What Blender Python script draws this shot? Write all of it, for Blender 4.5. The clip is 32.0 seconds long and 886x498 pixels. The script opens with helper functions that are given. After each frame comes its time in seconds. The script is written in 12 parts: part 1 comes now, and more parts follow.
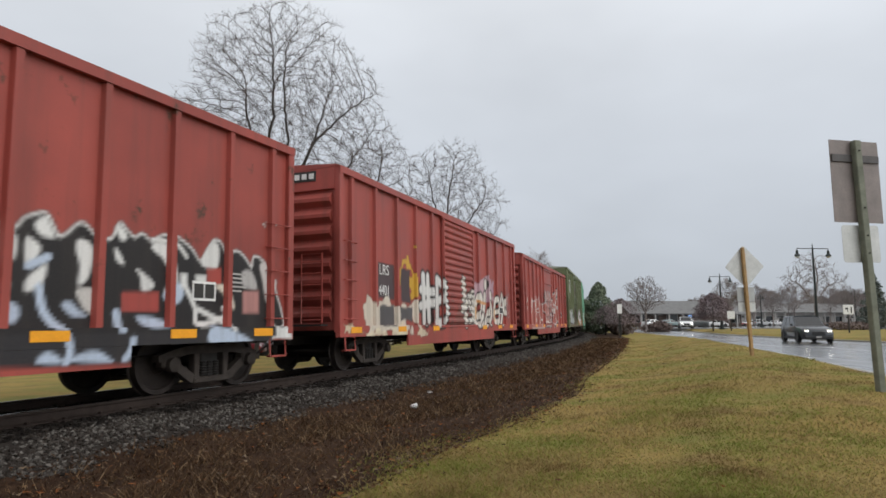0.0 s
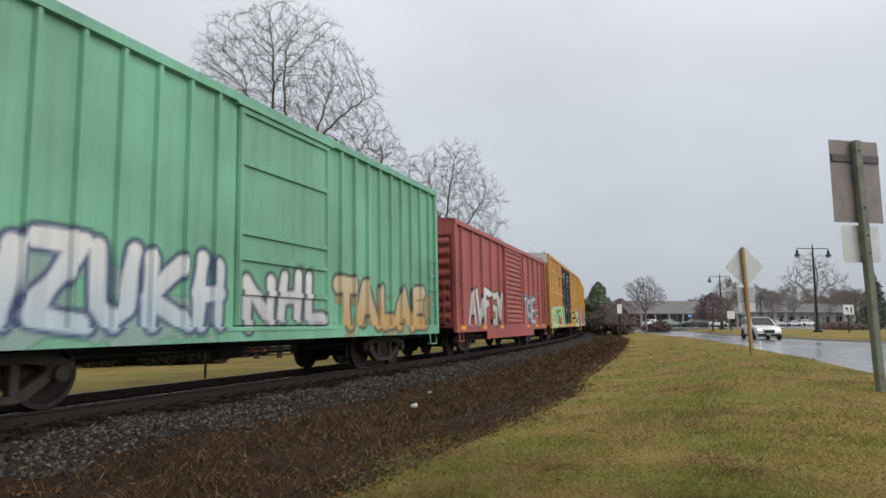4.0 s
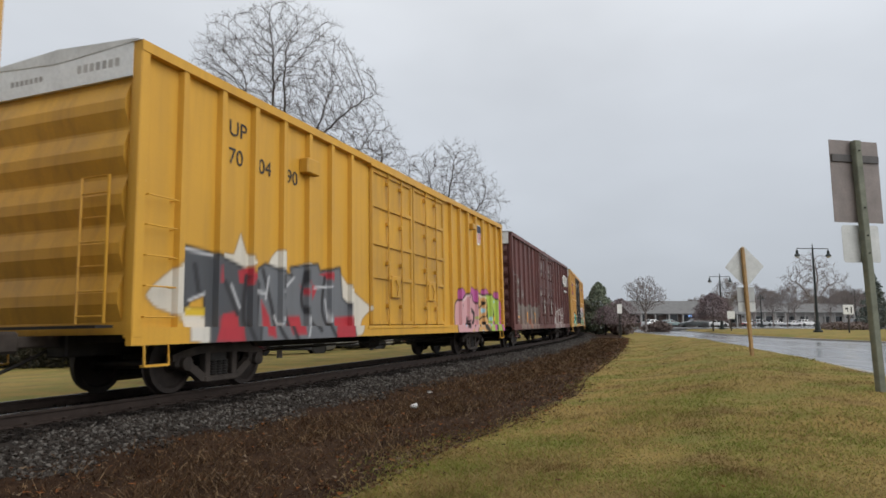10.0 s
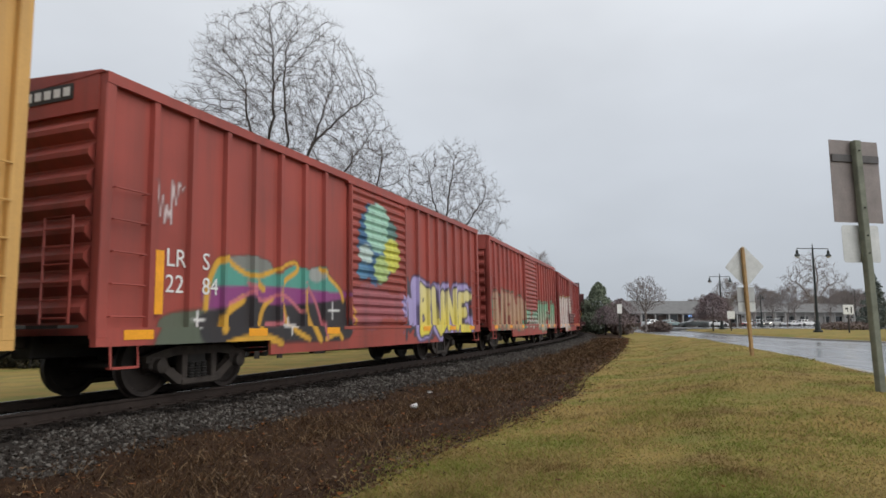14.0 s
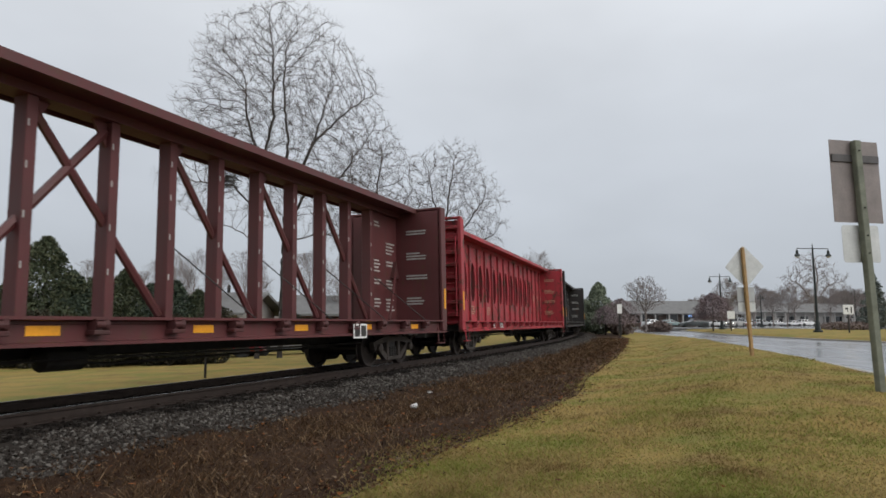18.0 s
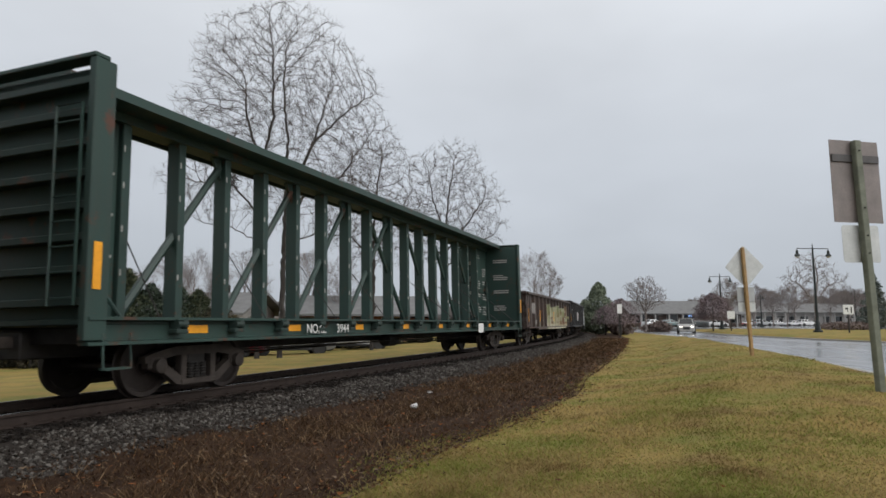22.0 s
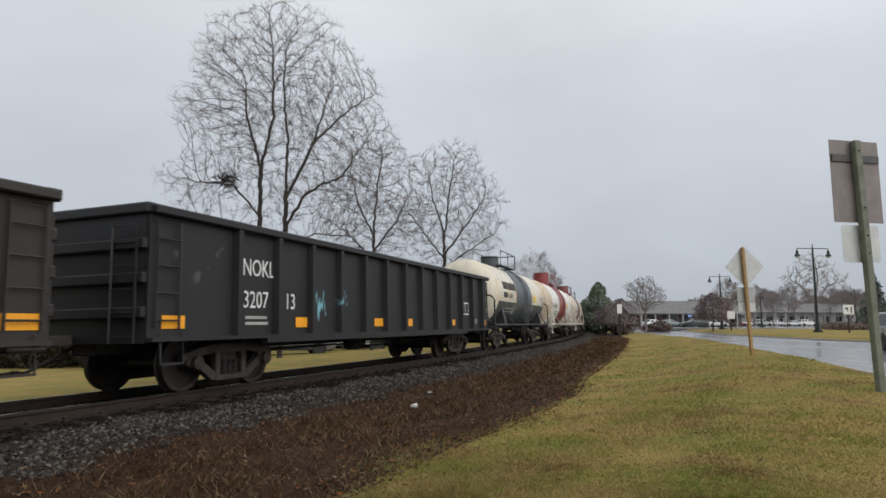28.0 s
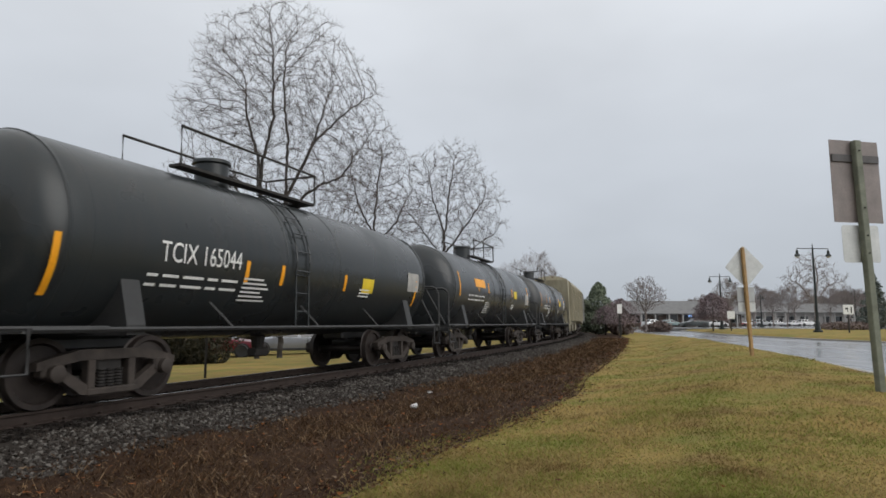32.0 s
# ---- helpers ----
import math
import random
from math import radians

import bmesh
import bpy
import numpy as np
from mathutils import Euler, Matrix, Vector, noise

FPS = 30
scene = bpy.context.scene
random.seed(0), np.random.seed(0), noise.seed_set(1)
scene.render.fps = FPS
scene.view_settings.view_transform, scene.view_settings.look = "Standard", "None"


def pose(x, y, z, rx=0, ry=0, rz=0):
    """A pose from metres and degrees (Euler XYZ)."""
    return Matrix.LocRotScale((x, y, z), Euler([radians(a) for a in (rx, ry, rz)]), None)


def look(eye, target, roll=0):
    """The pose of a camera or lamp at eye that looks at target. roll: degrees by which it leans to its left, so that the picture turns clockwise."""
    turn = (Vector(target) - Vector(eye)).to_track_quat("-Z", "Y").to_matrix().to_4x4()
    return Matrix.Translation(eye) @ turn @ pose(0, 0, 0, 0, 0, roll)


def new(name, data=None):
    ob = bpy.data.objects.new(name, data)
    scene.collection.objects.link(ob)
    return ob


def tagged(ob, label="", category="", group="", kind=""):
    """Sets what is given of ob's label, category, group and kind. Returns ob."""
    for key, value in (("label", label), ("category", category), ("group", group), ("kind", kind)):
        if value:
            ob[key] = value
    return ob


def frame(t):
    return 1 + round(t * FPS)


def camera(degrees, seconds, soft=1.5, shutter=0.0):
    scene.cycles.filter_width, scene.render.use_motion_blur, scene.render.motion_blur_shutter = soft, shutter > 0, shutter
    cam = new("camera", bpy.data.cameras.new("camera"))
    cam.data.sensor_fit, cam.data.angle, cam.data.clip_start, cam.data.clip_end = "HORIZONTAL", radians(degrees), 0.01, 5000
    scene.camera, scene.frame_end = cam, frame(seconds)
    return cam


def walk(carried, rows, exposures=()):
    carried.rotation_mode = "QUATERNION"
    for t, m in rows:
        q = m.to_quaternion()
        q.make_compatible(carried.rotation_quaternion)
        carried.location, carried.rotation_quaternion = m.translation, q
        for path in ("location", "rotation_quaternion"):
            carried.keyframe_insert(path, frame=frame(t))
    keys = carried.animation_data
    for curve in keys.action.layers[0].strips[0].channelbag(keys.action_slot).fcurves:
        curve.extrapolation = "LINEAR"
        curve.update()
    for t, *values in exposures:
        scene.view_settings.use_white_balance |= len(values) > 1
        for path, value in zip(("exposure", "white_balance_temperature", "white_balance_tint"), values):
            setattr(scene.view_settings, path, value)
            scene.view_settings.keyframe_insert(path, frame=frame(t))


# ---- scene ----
import itertools
import functools

# ---- camera: it stands still on the grass beside the line ----
cam = camera(68.85, 32.0, soft=1.6, shutter=0.06)
EYE = (0.0, 0.0, 1.5)
TILT = radians(6.46)
VIEW = look(EYE, (0.0, 10 * math.cos(TILT), 1.5 + 10 * math.sin(TILT)), roll=0.13)
walk(cam, [(0.0, VIEW), (32.0, VIEW)], exposures=[(0.0, 0.05), (4.0, 0.04), (8.0, 0.0), (11.0, 0.02), (12.0, 0.08), (13.0, 0.05), (22.0, 0.0), (29.0, -0.02), (30.0, -0.06), (31.0, -0.05), (32.0, 0.0)])

# ---- light: a low, even winter overcast ----
world = bpy.data.worlds.new("overcast")
scene.world = world
world.use_nodes = True
wn, wl = world.node_tree.nodes, world.node_tree.links
wn.clear()
w_out = wn.new("ShaderNodeOutputWorld")
w_bg = wn.new("ShaderNodeBackground")
w_sky = wn.new("ShaderNodeTexSky")
w_sky.sky_type, w_sky.sun_disc = "NISHITA", False
w_sky.sun_elevation, w_sky.sun_rotation = radians(40), radians(108)
w_sky.air_density, w_sky.dust_density = 1.0, 4.0
w_hsv = wn.new("ShaderNodeHueSaturation")
w_hsv.inputs["Saturation"].default_value = 0.35
w_hsv.inputs["Value"].default_value = 0.10
w_co = wn.new("ShaderNodeTexCoord")
w_sep = wn.new("ShaderNodeSeparateXYZ")
w_ramp = wn.new("ShaderNodeValToRGB")
w_ramp.color_ramp.interpolation = "B_SPLINE"
e = w_ramp.color_ramp.elements
e[0].position, e[0].color = 0.0, (0.50, 0.545, 0.60, 1)
e[1].position, e[1].color = 1.0, (1.35, 1.38, 1.42, 1)
m1 = w_ramp.color_ramp.elements.new(0.16)
m1.color = (0.545, 0.59, 0.655, 1)
m2 = w_ramp.color_ramp.elements.new(0.45)
m2.color = (0.68, 0.715, 0.765, 1)
w_noise = wn.new("ShaderNodeTexNoise")
w_noise.inputs["Scale"].default_value = 1.6
w_noise.inputs["Detail"].default_value = 4.0
w_map = wn.new("ShaderNodeMapping")
w_map.inputs["Scale"].default_value = (1.0, 1.0, 2.2)
w_cl = wn.new("ShaderNodeMapRange")
w_cl.inputs["From Min"].default_value, w_cl.inputs["From Max"].default_value = 0.35, 0.7
w_cl.inputs["To Min"].default_value, w_cl.inputs["To Max"].default_value = 0.90, 1.12
w_mul = wn.new("ShaderNodeVectorMath")
w_mul.operation = "SCALE"
w_mix = wn.new("ShaderNodeMix")
w_mix.data_type = "RGBA"
w_mix.inputs[0].default_value = 0.12
wl.new(w_co.outputs["Generated"], w_sep.inputs[0])
wl.new(w_sep.outputs["Z"], w_ramp.inputs[0])
wl.new(w_co.outputs["Generated"], w_map.inputs[0])
wl.new(w_map.outputs[0], w_noise.inputs["Vector"])
wl.new(w_noise.outputs[0], w_cl.inputs["Value"])
wl.new(w_ramp.outputs[0], w_mul.inputs[0])
wl.new(w_cl.outputs[0], w_mul.inputs["Scale"])
wl.new(w_sky.outputs[0], w_hsv.inputs["Color"])
wl.new(w_mul.outputs[0], w_mix.inputs[6])
wl.new(w_hsv.outputs[0], w_mix.inputs[7])
wl.new(w_mix.outputs[2], w_bg.inputs["Color"])
wl.new(w_bg.outputs[0], w_out.inputs["Surface"])
w_bg.inputs["Strength"].default_value = 1.0

sun = new("sun", bpy.data.lights.new("sun", "SUN"))
sun.data.energy, sun.data.angle, sun.data.color = 1.5, radians(55), (1.0, 0.98, 0.95)
sun.matrix_basis = look((22, -9, 19), (0, 6, 0))


# ---- geometry helpers ----
class Geo:
    """Vertices and faces of one part."""

    def __init__(self):
        self.v, self.f = [], []

    def add(self, vs, fs):
        n = len(self.v)
        self.v += [tuple(map(float, q)) for q in vs]
        self.f += [tuple(i + n for i in q) for q in fs]
        return self

    def box(self, x0, x1, y0, y1, z0, z1, b=0.0):
        if b <= 0:
            return self.add([(x, y, z) for x in (x0, x1) for y in (y0, y1) for z in (z0, z1)],
                            [(0, 1, 3, 2), (4, 6, 7, 5), (0, 4, 5, 1), (2, 3, 7, 6), (0, 2, 6, 4), (1, 5, 7, 3)])
        vs, idx = [], {}
        lo, hi = (x0, y0, z0), (x1, y1, z1)
        for c in itertools.product((0, 1), repeat=3):
            for ax in range(3):
                q = [(hi[k] if c[k] else lo[k]) for k in range(3)]
                for k in range(3):
                    if k != ax:
                        q[k] += -b if c[k] else b
                idx[c, ax] = len(vs)
                vs.append(q)
        fs = []
        for ax in range(3):
            u, w = (ax + 1) % 3, (ax + 2) % 3
            for sgn in (0, 1):
                ring = []
                for a, bb in ((0, 0), (1, 0), (1, 1), (0, 1)):
                    c = [0, 0, 0]
                    c[ax], c[u], c[w] = sgn, a, bb
                    ring.append(idx[tuple(c), ax])
                fs.append(tuple(ring if sgn else ring[::-1]))
            for a, bb in itertools.product((0, 1), repeat=2):
                c0, c1 = [0, 0, 0], [0, 0, 0]
                c0[u] = c1[u] = a
                c0[w] = c1[w] = bb
                c1[ax] = 1
                c0, c1 = tuple(c0), tuple(c1)
                fs.append((idx[c0, u], idx[c1, u], idx[c1, w], idx[c0, w]))
        for c in itertools.product((0, 1), repeat=3):
            fs.append((idx[c, 0], idx[c, 1], idx[c, 2]))
        return self.add(vs, fs)

    def prism(self, poly, axis, c0, c1):
        """A polygon of (a, b) drawn out along an axis from c0 to c1; (a, b) are the other two axes in order."""
        n = len(poly)
        put = {0: lambda c, a, b: (c, a, b), 1: lambda c, a, b: (a, c, b), 2: lambda c, a, b: (a, b, c)}[axis]
        vs = [put(c, a, b) for c in (c0, c1) for a, b in poly]
        fs = [tuple(range(n))[::-1], tuple(range(n, 2 * n))]
        fs += [(i, (i + 1) % n, n + (i + 1) % n, n + i) for i in range(n)]
        return self.add(vs, fs)

    def cyl(self, p0, p1, r0, r1=None, n=12):
        return self.tube([p0, p1], [r0, r0 if r1 is None else r1], n)

    def tube(self, pts, r, n=8):
        pts = [Vector(q) for q in pts]
        rs = r if isinstance(r, (list, tuple)) else [r] * len(pts)
        vs, fs = [], []
        for i, q in enumerate(pts):
            d = (pts[min(i + 1, len(pts) - 1)] - pts[max(i - 1, 0)]).normalized()
            a = d.cross(Vector((0, 0, 1)) if abs(d.z) < 0.95 else Vector((1, 0, 0))).normalized()
            b = d.cross(a)
            for k in range(n):
                t = 2 * math.pi * k / n
                vs.append(q + rs[i] * (math.cos(t) * a + math.sin(t) * b))
        for i in range(len(pts) - 1):
            for k in range(n):
                j = (k + 1) % n
                fs.append((i * n + k, i * n + j, (i + 1) * n + j, (i + 1) * n + k))
        fs += [tuple(range(n))[::-1], tuple(range((len(pts) - 1) * n, len(pts) * n))]
        return self.add(vs, fs)

    def lathe(self, prof, n=24, cy=0.0, cz=0.0, axis=0):
        """Rings of (along, radius) round an axis through (cy, cz)."""
        vs, fs = [], []
        for a, r in prof:
            for k in range(n):
                t = 2 * math.pi * k / n
                q = (a, cy + r * math.cos(t), cz + r * math.sin(t))
                vs.append(q if axis == 0 else (q[1], q[0], q[2]) if axis == 1 else (q[1], q[2], q[0]))
        for i in range(len(prof) - 1):
            for k in range(n):
                j = (k + 1) % n
                fs.append((i * n + k, i * n + j, (i + 1) * n + j, (i + 1) * n + k))
        fs += [tuple(range(n))[::-1], tuple(range((len(prof) - 1) * n, len(prof) * n))]
        return self.add(vs, fs)

    def mesh(self, name, material, smooth=False):
        me = bpy.data.meshes.new(name)
        me.from_pydata(self.v, [], self.f)
        if material:
            me.materials.append(material)
        bm = bmesh.new()
        bm.from_mesh(me)
        bmesh.ops.recalc_face_normals(bm, faces=bm.faces)
        bm.to_mesh(me)
        bm.free()
        if smooth:
            me.shade_smooth()
            me.set_sharp_from_angle(angle=radians(40))
        return me


def part(name, geo, material, parent, label="", smooth=False, at=None):
    me = geo if isinstance(geo, bpy.types.Mesh) else geo.mesh(name, material, smooth)
    ob = new(name, me)
    ob.parent = parent
    if at is not None:
        ob.matrix_basis = at
    return tagged(ob, label) if label else ob


def thing(name, label, category, m=None, group="", kind=""):
    ob = new(name)
    ob.empty_display_size = 0.2
    if m is not None:
        ob.matrix_basis = m
    return tagged(ob, label, category, group, kind)


@functools.lru_cache(maxsize=None)
def letters(body, size, thick=0.004, spacing=1.0, width=1.0):
    """A word as a flat mesh in the x-z plane, facing -y, from its lower left."""
    cu = bpy.data.curves.new("letters", "FONT")
    cu.body, cu.size, cu.extrude, cu.space_character = body, size / 0.72, thick / 2, spacing
    cu.resolution_u = 3
    ob = bpy.data.objects.new("letters", cu)
    me = bpy.data.meshes.new_from_object(ob)
    bpy.data.objects.remove(ob)
    me.transform(Matrix.Rotation(radians(90), 4, "X") @ Matrix.Diagonal((width, 1, 1, 1)))
    return me


def write(body, size, x, y, z, material, parent, name="lettering", spacing=1.0, width=1.0, turn=None):
    key = letters(body, size, 0.004, spacing, width)
    me = key.copy()
    me.materials.append(material)
    return part(name, me, None, parent, at=turn if turn is not None else pose(x, y, z))


# ---- materials ----
class Nodes:
    def __init__(self, name):
        self.m = bpy.data.materials.new(name)
        self.m.use_nodes = True
        self.t = self.m.node_tree
        self.b = self.t.nodes["Principled BSDF"]
        self.co = self.t.nodes.new("ShaderNodeTexCoord").outputs["Object"]

    def link(self, a, b):
        self.t.links.new(a, b)

    def val(self, sock, v):
        if isinstance(v, bpy.types.NodeSocket):
            self.link(v, sock)
        else:
            sock.default_value = (*v, 1) if isinstance(v, tuple) and len(v) == 3 and sock.type == "RGBA" else v

    def noise(self, scale, detail=3.0, stretch=(1, 1, 1), rough=0.55, co=None):
        mp = self.t.nodes.new("ShaderNodeMapping")
        mp.inputs["Scale"].default_value = stretch
        self.link(co or self.co, mp.inputs[0])
        n = self.t.nodes.new("ShaderNodeTexNoise")
        n.inputs["Scale"].default_value, n.inputs["Detail"].default_value = scale, detail
        n.inputs["Roughness"].default_value = rough
        self.link(mp.outputs[0], n.inputs["Vector"])
        return n.outputs[0]

    def ranged(self, v, a, b, c=0.0, d=1.0):
        n = self.t.nodes.new("ShaderNodeMapRange")
        n.inputs["From Min"].default_value, n.inputs["From Max"].default_value = a, b
        n.inputs["To Min"].default_value, n.inputs["To Max"].default_value = c, d
        self.link(v, n.inputs["Value"])
        return n.outputs[0]

    def mix(self, f, a, b, blend="MIX"):
        n = self.t.nodes.new("ShaderNodeMix")
        n.data_type, n.blend_type = "RGBA", blend
        self.val(n.inputs[0], f)
        self.val(n.inputs[6], a)
        self.val(n.inputs[7], b)
        return n.outputs[2]

    def math(self, op, a, b):
        n = self.t.nodes.new("ShaderNodeMath")
        n.operation = op
        self.val(n.inputs[0], a)
        self.val(n.inputs[1], b)
        return n.outputs[0]

    def attr(self, name):
        n = self.t.nodes.new("ShaderNodeAttribute")
        n.attribute_name = name
        return n.outputs["Color"], n.outputs["Alpha"], n.outputs["Fac"]

    def bump(self, h, strength=0.3, dist=0.01):
        n = self.t.nodes.new("ShaderNodeBump")
        n.inputs["Strength"].default_value, n.inputs["Distance"].default_value = strength, dist
        self.link(h, n.inputs["Height"])
        self.link(n.outputs[0], self.b.inputs["Normal"])

    def done(self, colour, rough=0.6, metal=0.0, spec=0.5):
        self.val(self.b.inputs["Base Color"], colour)
        self.val(self.b.inputs["Roughness"], rough)
        self.val(self.b.inputs["Metallic"], metal)
        self.b.inputs["Specular IOR Level"].default_value = spec
        return self.m


def shade(c, k):
    return tuple(min(1.0, x * k) for x in c)


@functools.lru_cache(maxsize=None)
def coat(name, col, dirt=0.35, rust=0.0, rough=0.5, dirtcol=(0.05, 0.04, 0.033), fade=0.25):
    """Weathered paint on steel, with rain streaks, grime, rust and any sprayed paint laid over it."""
    n = Nodes(name)
    big = n.noise(0.55, 4)
    streak = n.noise(1.0, 4, (5.0, 5.0, 0.35))
    grain = n.noise(38.0, 3)
    base = n.mix(n.ranged(big, 0.3, 0.72), shade(col, 1.0 - fade), shade(col, 1.0 + fade * 0.6))
    if rust > 0:
        spots = n.noise(2.3, 6, (1, 1, 0.8), 0.7)
        base = n.mix(n.ranged(spots, 0.62 - rust * 0.25, 0.70 - rust * 0.2), base, (0.085, 0.035, 0.02))
    c = n.attr("paint")[0]
    base = n.mix(n.attr("cover")[2], base, c)
    base = n.mix(n.math("MULTIPLY", n.ranged(streak, 0.45, 0.8), dirt), base, dirtcol)
    base = n.mix(n.math("MULTIPLY", n.ranged(grain, 0.35, 0.75), dirt * 0.45), base, shade(dirtcol, 1.6))
    n.bump(grain, 0.12, 0.004)
    return n.done(base, n.ranged(big, 0.3, 0.7, rough - 0.08, rough + 0.15), 0.0, 0.4)


def plain(name, col, rough=0.6, metal=0.0, var=0.25, scale=6.0, bump=0.15, spec=0.5):
    n = Nodes(name)
    a, g = n.noise(scale, 4), n.noise(scale * 9, 3)
    base = n.mix(n.ranged(a, 0.3, 0.7), shade(col, 1 - var), shade(col, 1 + var))
    base = n.mix(n.math("MULTIPLY", n.ranged(g, 0.4, 0.75), 0.35), base, shade(col, 0.6))
    n.bump(g, bump, 0.01)
    return n.done(base, rough, metal, spec)


STEEL_DARK = plain("oily_dark_steel", (0.024, 0.021, 0.019), 0.65, 0.2, 0.4)
STEEL_RUST = plain("rusty_cast_steel", (0.046, 0.036, 0.030), 0.75, 0.1, 0.4)
WHEEL = plain("wheel_steel", (0.034, 0.026, 0.023), 0.55, 0.35, 0.35)
TREAD = plain("polished_tread", (0.35, 0.33, 0.31), 0.3, 0.9, 0.2)
WHITE = plain("white_lettering", (0.72, 0.72, 0.70), 0.6, 0, 0.12, 3)
DARK = plain("black_lettering", (0.03, 0.028, 0.026), 0.6, 0, 0.2, 3)
AMBER = plain("amber_reflector", (0.85, 0.36, 0.015), 0.4, 0, 0.1, 3)
GREYMARK = plain("worn_grey_lettering", (0.36, 0.35, 0.33), 0.7, 0, 0.25, 3)
# ---- the line: a curve that bends away from the road ----
RAIL = 0.365
CANT = 0.0224
TH0, K0, K1 = 0.38092, 0.002171, 1.023e-5
X0, Y0 = -5.2687, 10.0


def bearing(s):
    if s <= 130:
        return TH0 - K0 * s - K1 * s * s / 2
    k = K0 + K1 * 130
    b = TH0 - K0 * 130 - K1 * 130 * 130 / 2
    return b - k * (min(s, 190) - 130)


S_MIN, S_MAX, S_STEP = -700.0, 800.0, 0.5
line_s = np.arange(S_MIN, S_MAX + 1e-6, S_STEP)
_th = np.array([bearing(max(a, -60.0) + S_STEP / 2) for a in line_s])
_i0 = int(round(-S_MIN / S_STEP))
line_x = np.concatenate([[0], np.cumsum(np.sin(_th) * S_STEP)])[:-1]
line_y = np.concatenate([[0], np.cumsum(np.cos(_th) * S_STEP)])[:-1]
line_x += X0 - line_x[_i0]
line_y += Y0 - line_y[_i0]


def on_line(s, w=0.0, z=0.0, canted=True):
    """A world point at distance s along the line, w metres to the road's side of its middle, z above the rails."""
    x, y = np.interp(s, line_s, line_x), np.interp(s, line_s, line_y)
    t = bearing(max(s, -60.0))
    c = CANT if canted else 0.0
    lat = w * math.cos(c) - z * math.sin(c)
    return Vector((x + math.cos(t) * lat, y - math.sin(t) * lat, RAIL + w * math.sin(c) + z * math.cos(c)))


def to_line(x, y):
    """For arrays of world points: the distance along the line and the offset to the road's side."""
    x, y = np.asarray(x, float), np.asarray(y, float)
    keep = (line_s > -60) & (line_s < 420)
    ls, lx, ly = line_s[keep][::4], line_x[keep][::4], line_y[keep][::4]
    out_s, out_w = np.zeros(x.size), np.zeros(x.size)
    xf, yf = x.ravel(), y.ravel()
    for a in range(0, xf.size, 20000):
        d = (xf[a:a + 20000, None] - lx) ** 2 + (yf[a:a + 20000, None] - ly) ** 2
        i = d.argmin(1)
        th = TH0 - K0 * ls[i] - K1 * ls[i] ** 2 / 2
        th = np.where(ls[i] > 130, np.array([bearing(q) for q in ls])[i], th)
        dx, dy = xf[a:a + 20000] - lx[i], yf[a:a + 20000] - ly[i]
        out_s[a:a + 20000] = ls[i] + dx * np.sin(th) + dy * np.cos(th)
        out_w[a:a + 20000] = dx * np.cos(th) - dy * np.sin(th)
    return out_s.reshape(x.shape), out_w.reshape(x.shape)


def car_pose(s, length):
    """The pose of a rail vehicle whose middle is at s."""
    h = length * 0.37
    a, b = on_line(s - h), on_line(s + h)
    xx = (b - a).normalized()
    side = Vector((-xx.y, xx.x, 0)).normalized()
    yy = (side * math.cos(CANT) - Vector((0, 0, 1)) * math.sin(CANT)).normalized()
    zz = xx.cross(yy).normalized()
    m = Matrix((xx, zz.cross(xx), zz)).transposed().to_4x4()
    m.translation = (a + b) / 2
    return m


# ---- the lie of the land ----
def road_near(s):
    return np.interp(s, [-60, -10, 10, 26, 40, 57, 83, 130, 200, 420], [14.6, 13.3, 12.5, 11.4, 10.6, 9.3, 8.3, 9.5, 20, 60])


def road_far(s):
    return np.interp(s, [-60, -10, 10, 30, 40, 45, 56, 68, 83, 130, 200, 420], [34, 30, 27.5, 24, 21.3, 19.4, 16.9, 15.8, 16.3, 21, 33, 75])


def grass_edge(s):
    """Where the bare strip beside the line gives way to grass."""
    return np.interp(s, [-60, -2, 0, 3, 5.5, 9, 15, 34, 52, 90, 140], [6.0, 5.85, 5.85, 6.15, 6.2, 5.85, 5.65, 5.3, 5.4, 5.6, 5.6])


def smooth(a, b, x):
    t = np.clip((x - a) / (b - a), 0, 1)
    return t * t * (3 - 2 * t)


def lumps(x, y, k):
    return (np.sin(x * 1.3 * k + 1.7) * np.cos(y * 1.1 * k + 0.4) + np.sin(x * 2.9 * k - y * 2.3 * k) * 0.5 + np.sin((x + y) * 5.3 * k + 2.0) * 0.25)


def land(x, y, with_s=False):
    s, w = to_line(x, y)
    x, y = np.asarray(x, float), np.asarray(y, float)
    z = np.full(np.shape(x), 0.08)
    z = z + 0.30 * smooth(6.5, 10.5, w) * smooth(-10, 6, s) + 0.12 * smooth(6.0, 9.0, w)
    bed = RAIL - 0.165
    ramp = bed + (0.02 - bed) * smooth(1.55, 2.6, np.abs(w))
    z = np.where(np.abs(w) < 6.0, np.where(np.abs(w) < 2.6, ramp, 0.02 + (z - 0.02) * smooth(2.6, 6.5, np.abs(w))), z)
    z = z + 0.025 * lumps(x, y, 0.8) * smooth(2.6, 3.4, np.abs(w))
    near, far = road_near(s), road_far(s)
    inroad = smooth(near - 0.9, near - 0.05, w) * (1 - smooth(far + 0.05, far + 0.9, w))
    z = z + (0.20 - z) * inroad
    rise = smooth(far + 0.2, far + 7, w)
    z = z + (0.62 - z) * rise * (1 - inroad)
    z = np.where(w < -2.6, 0.02 - 0.34 * smooth(3.0, 16, -w) + 0.02 * lumps(x, y, 0.5), z)
    return (z, s, w) if with_s else z


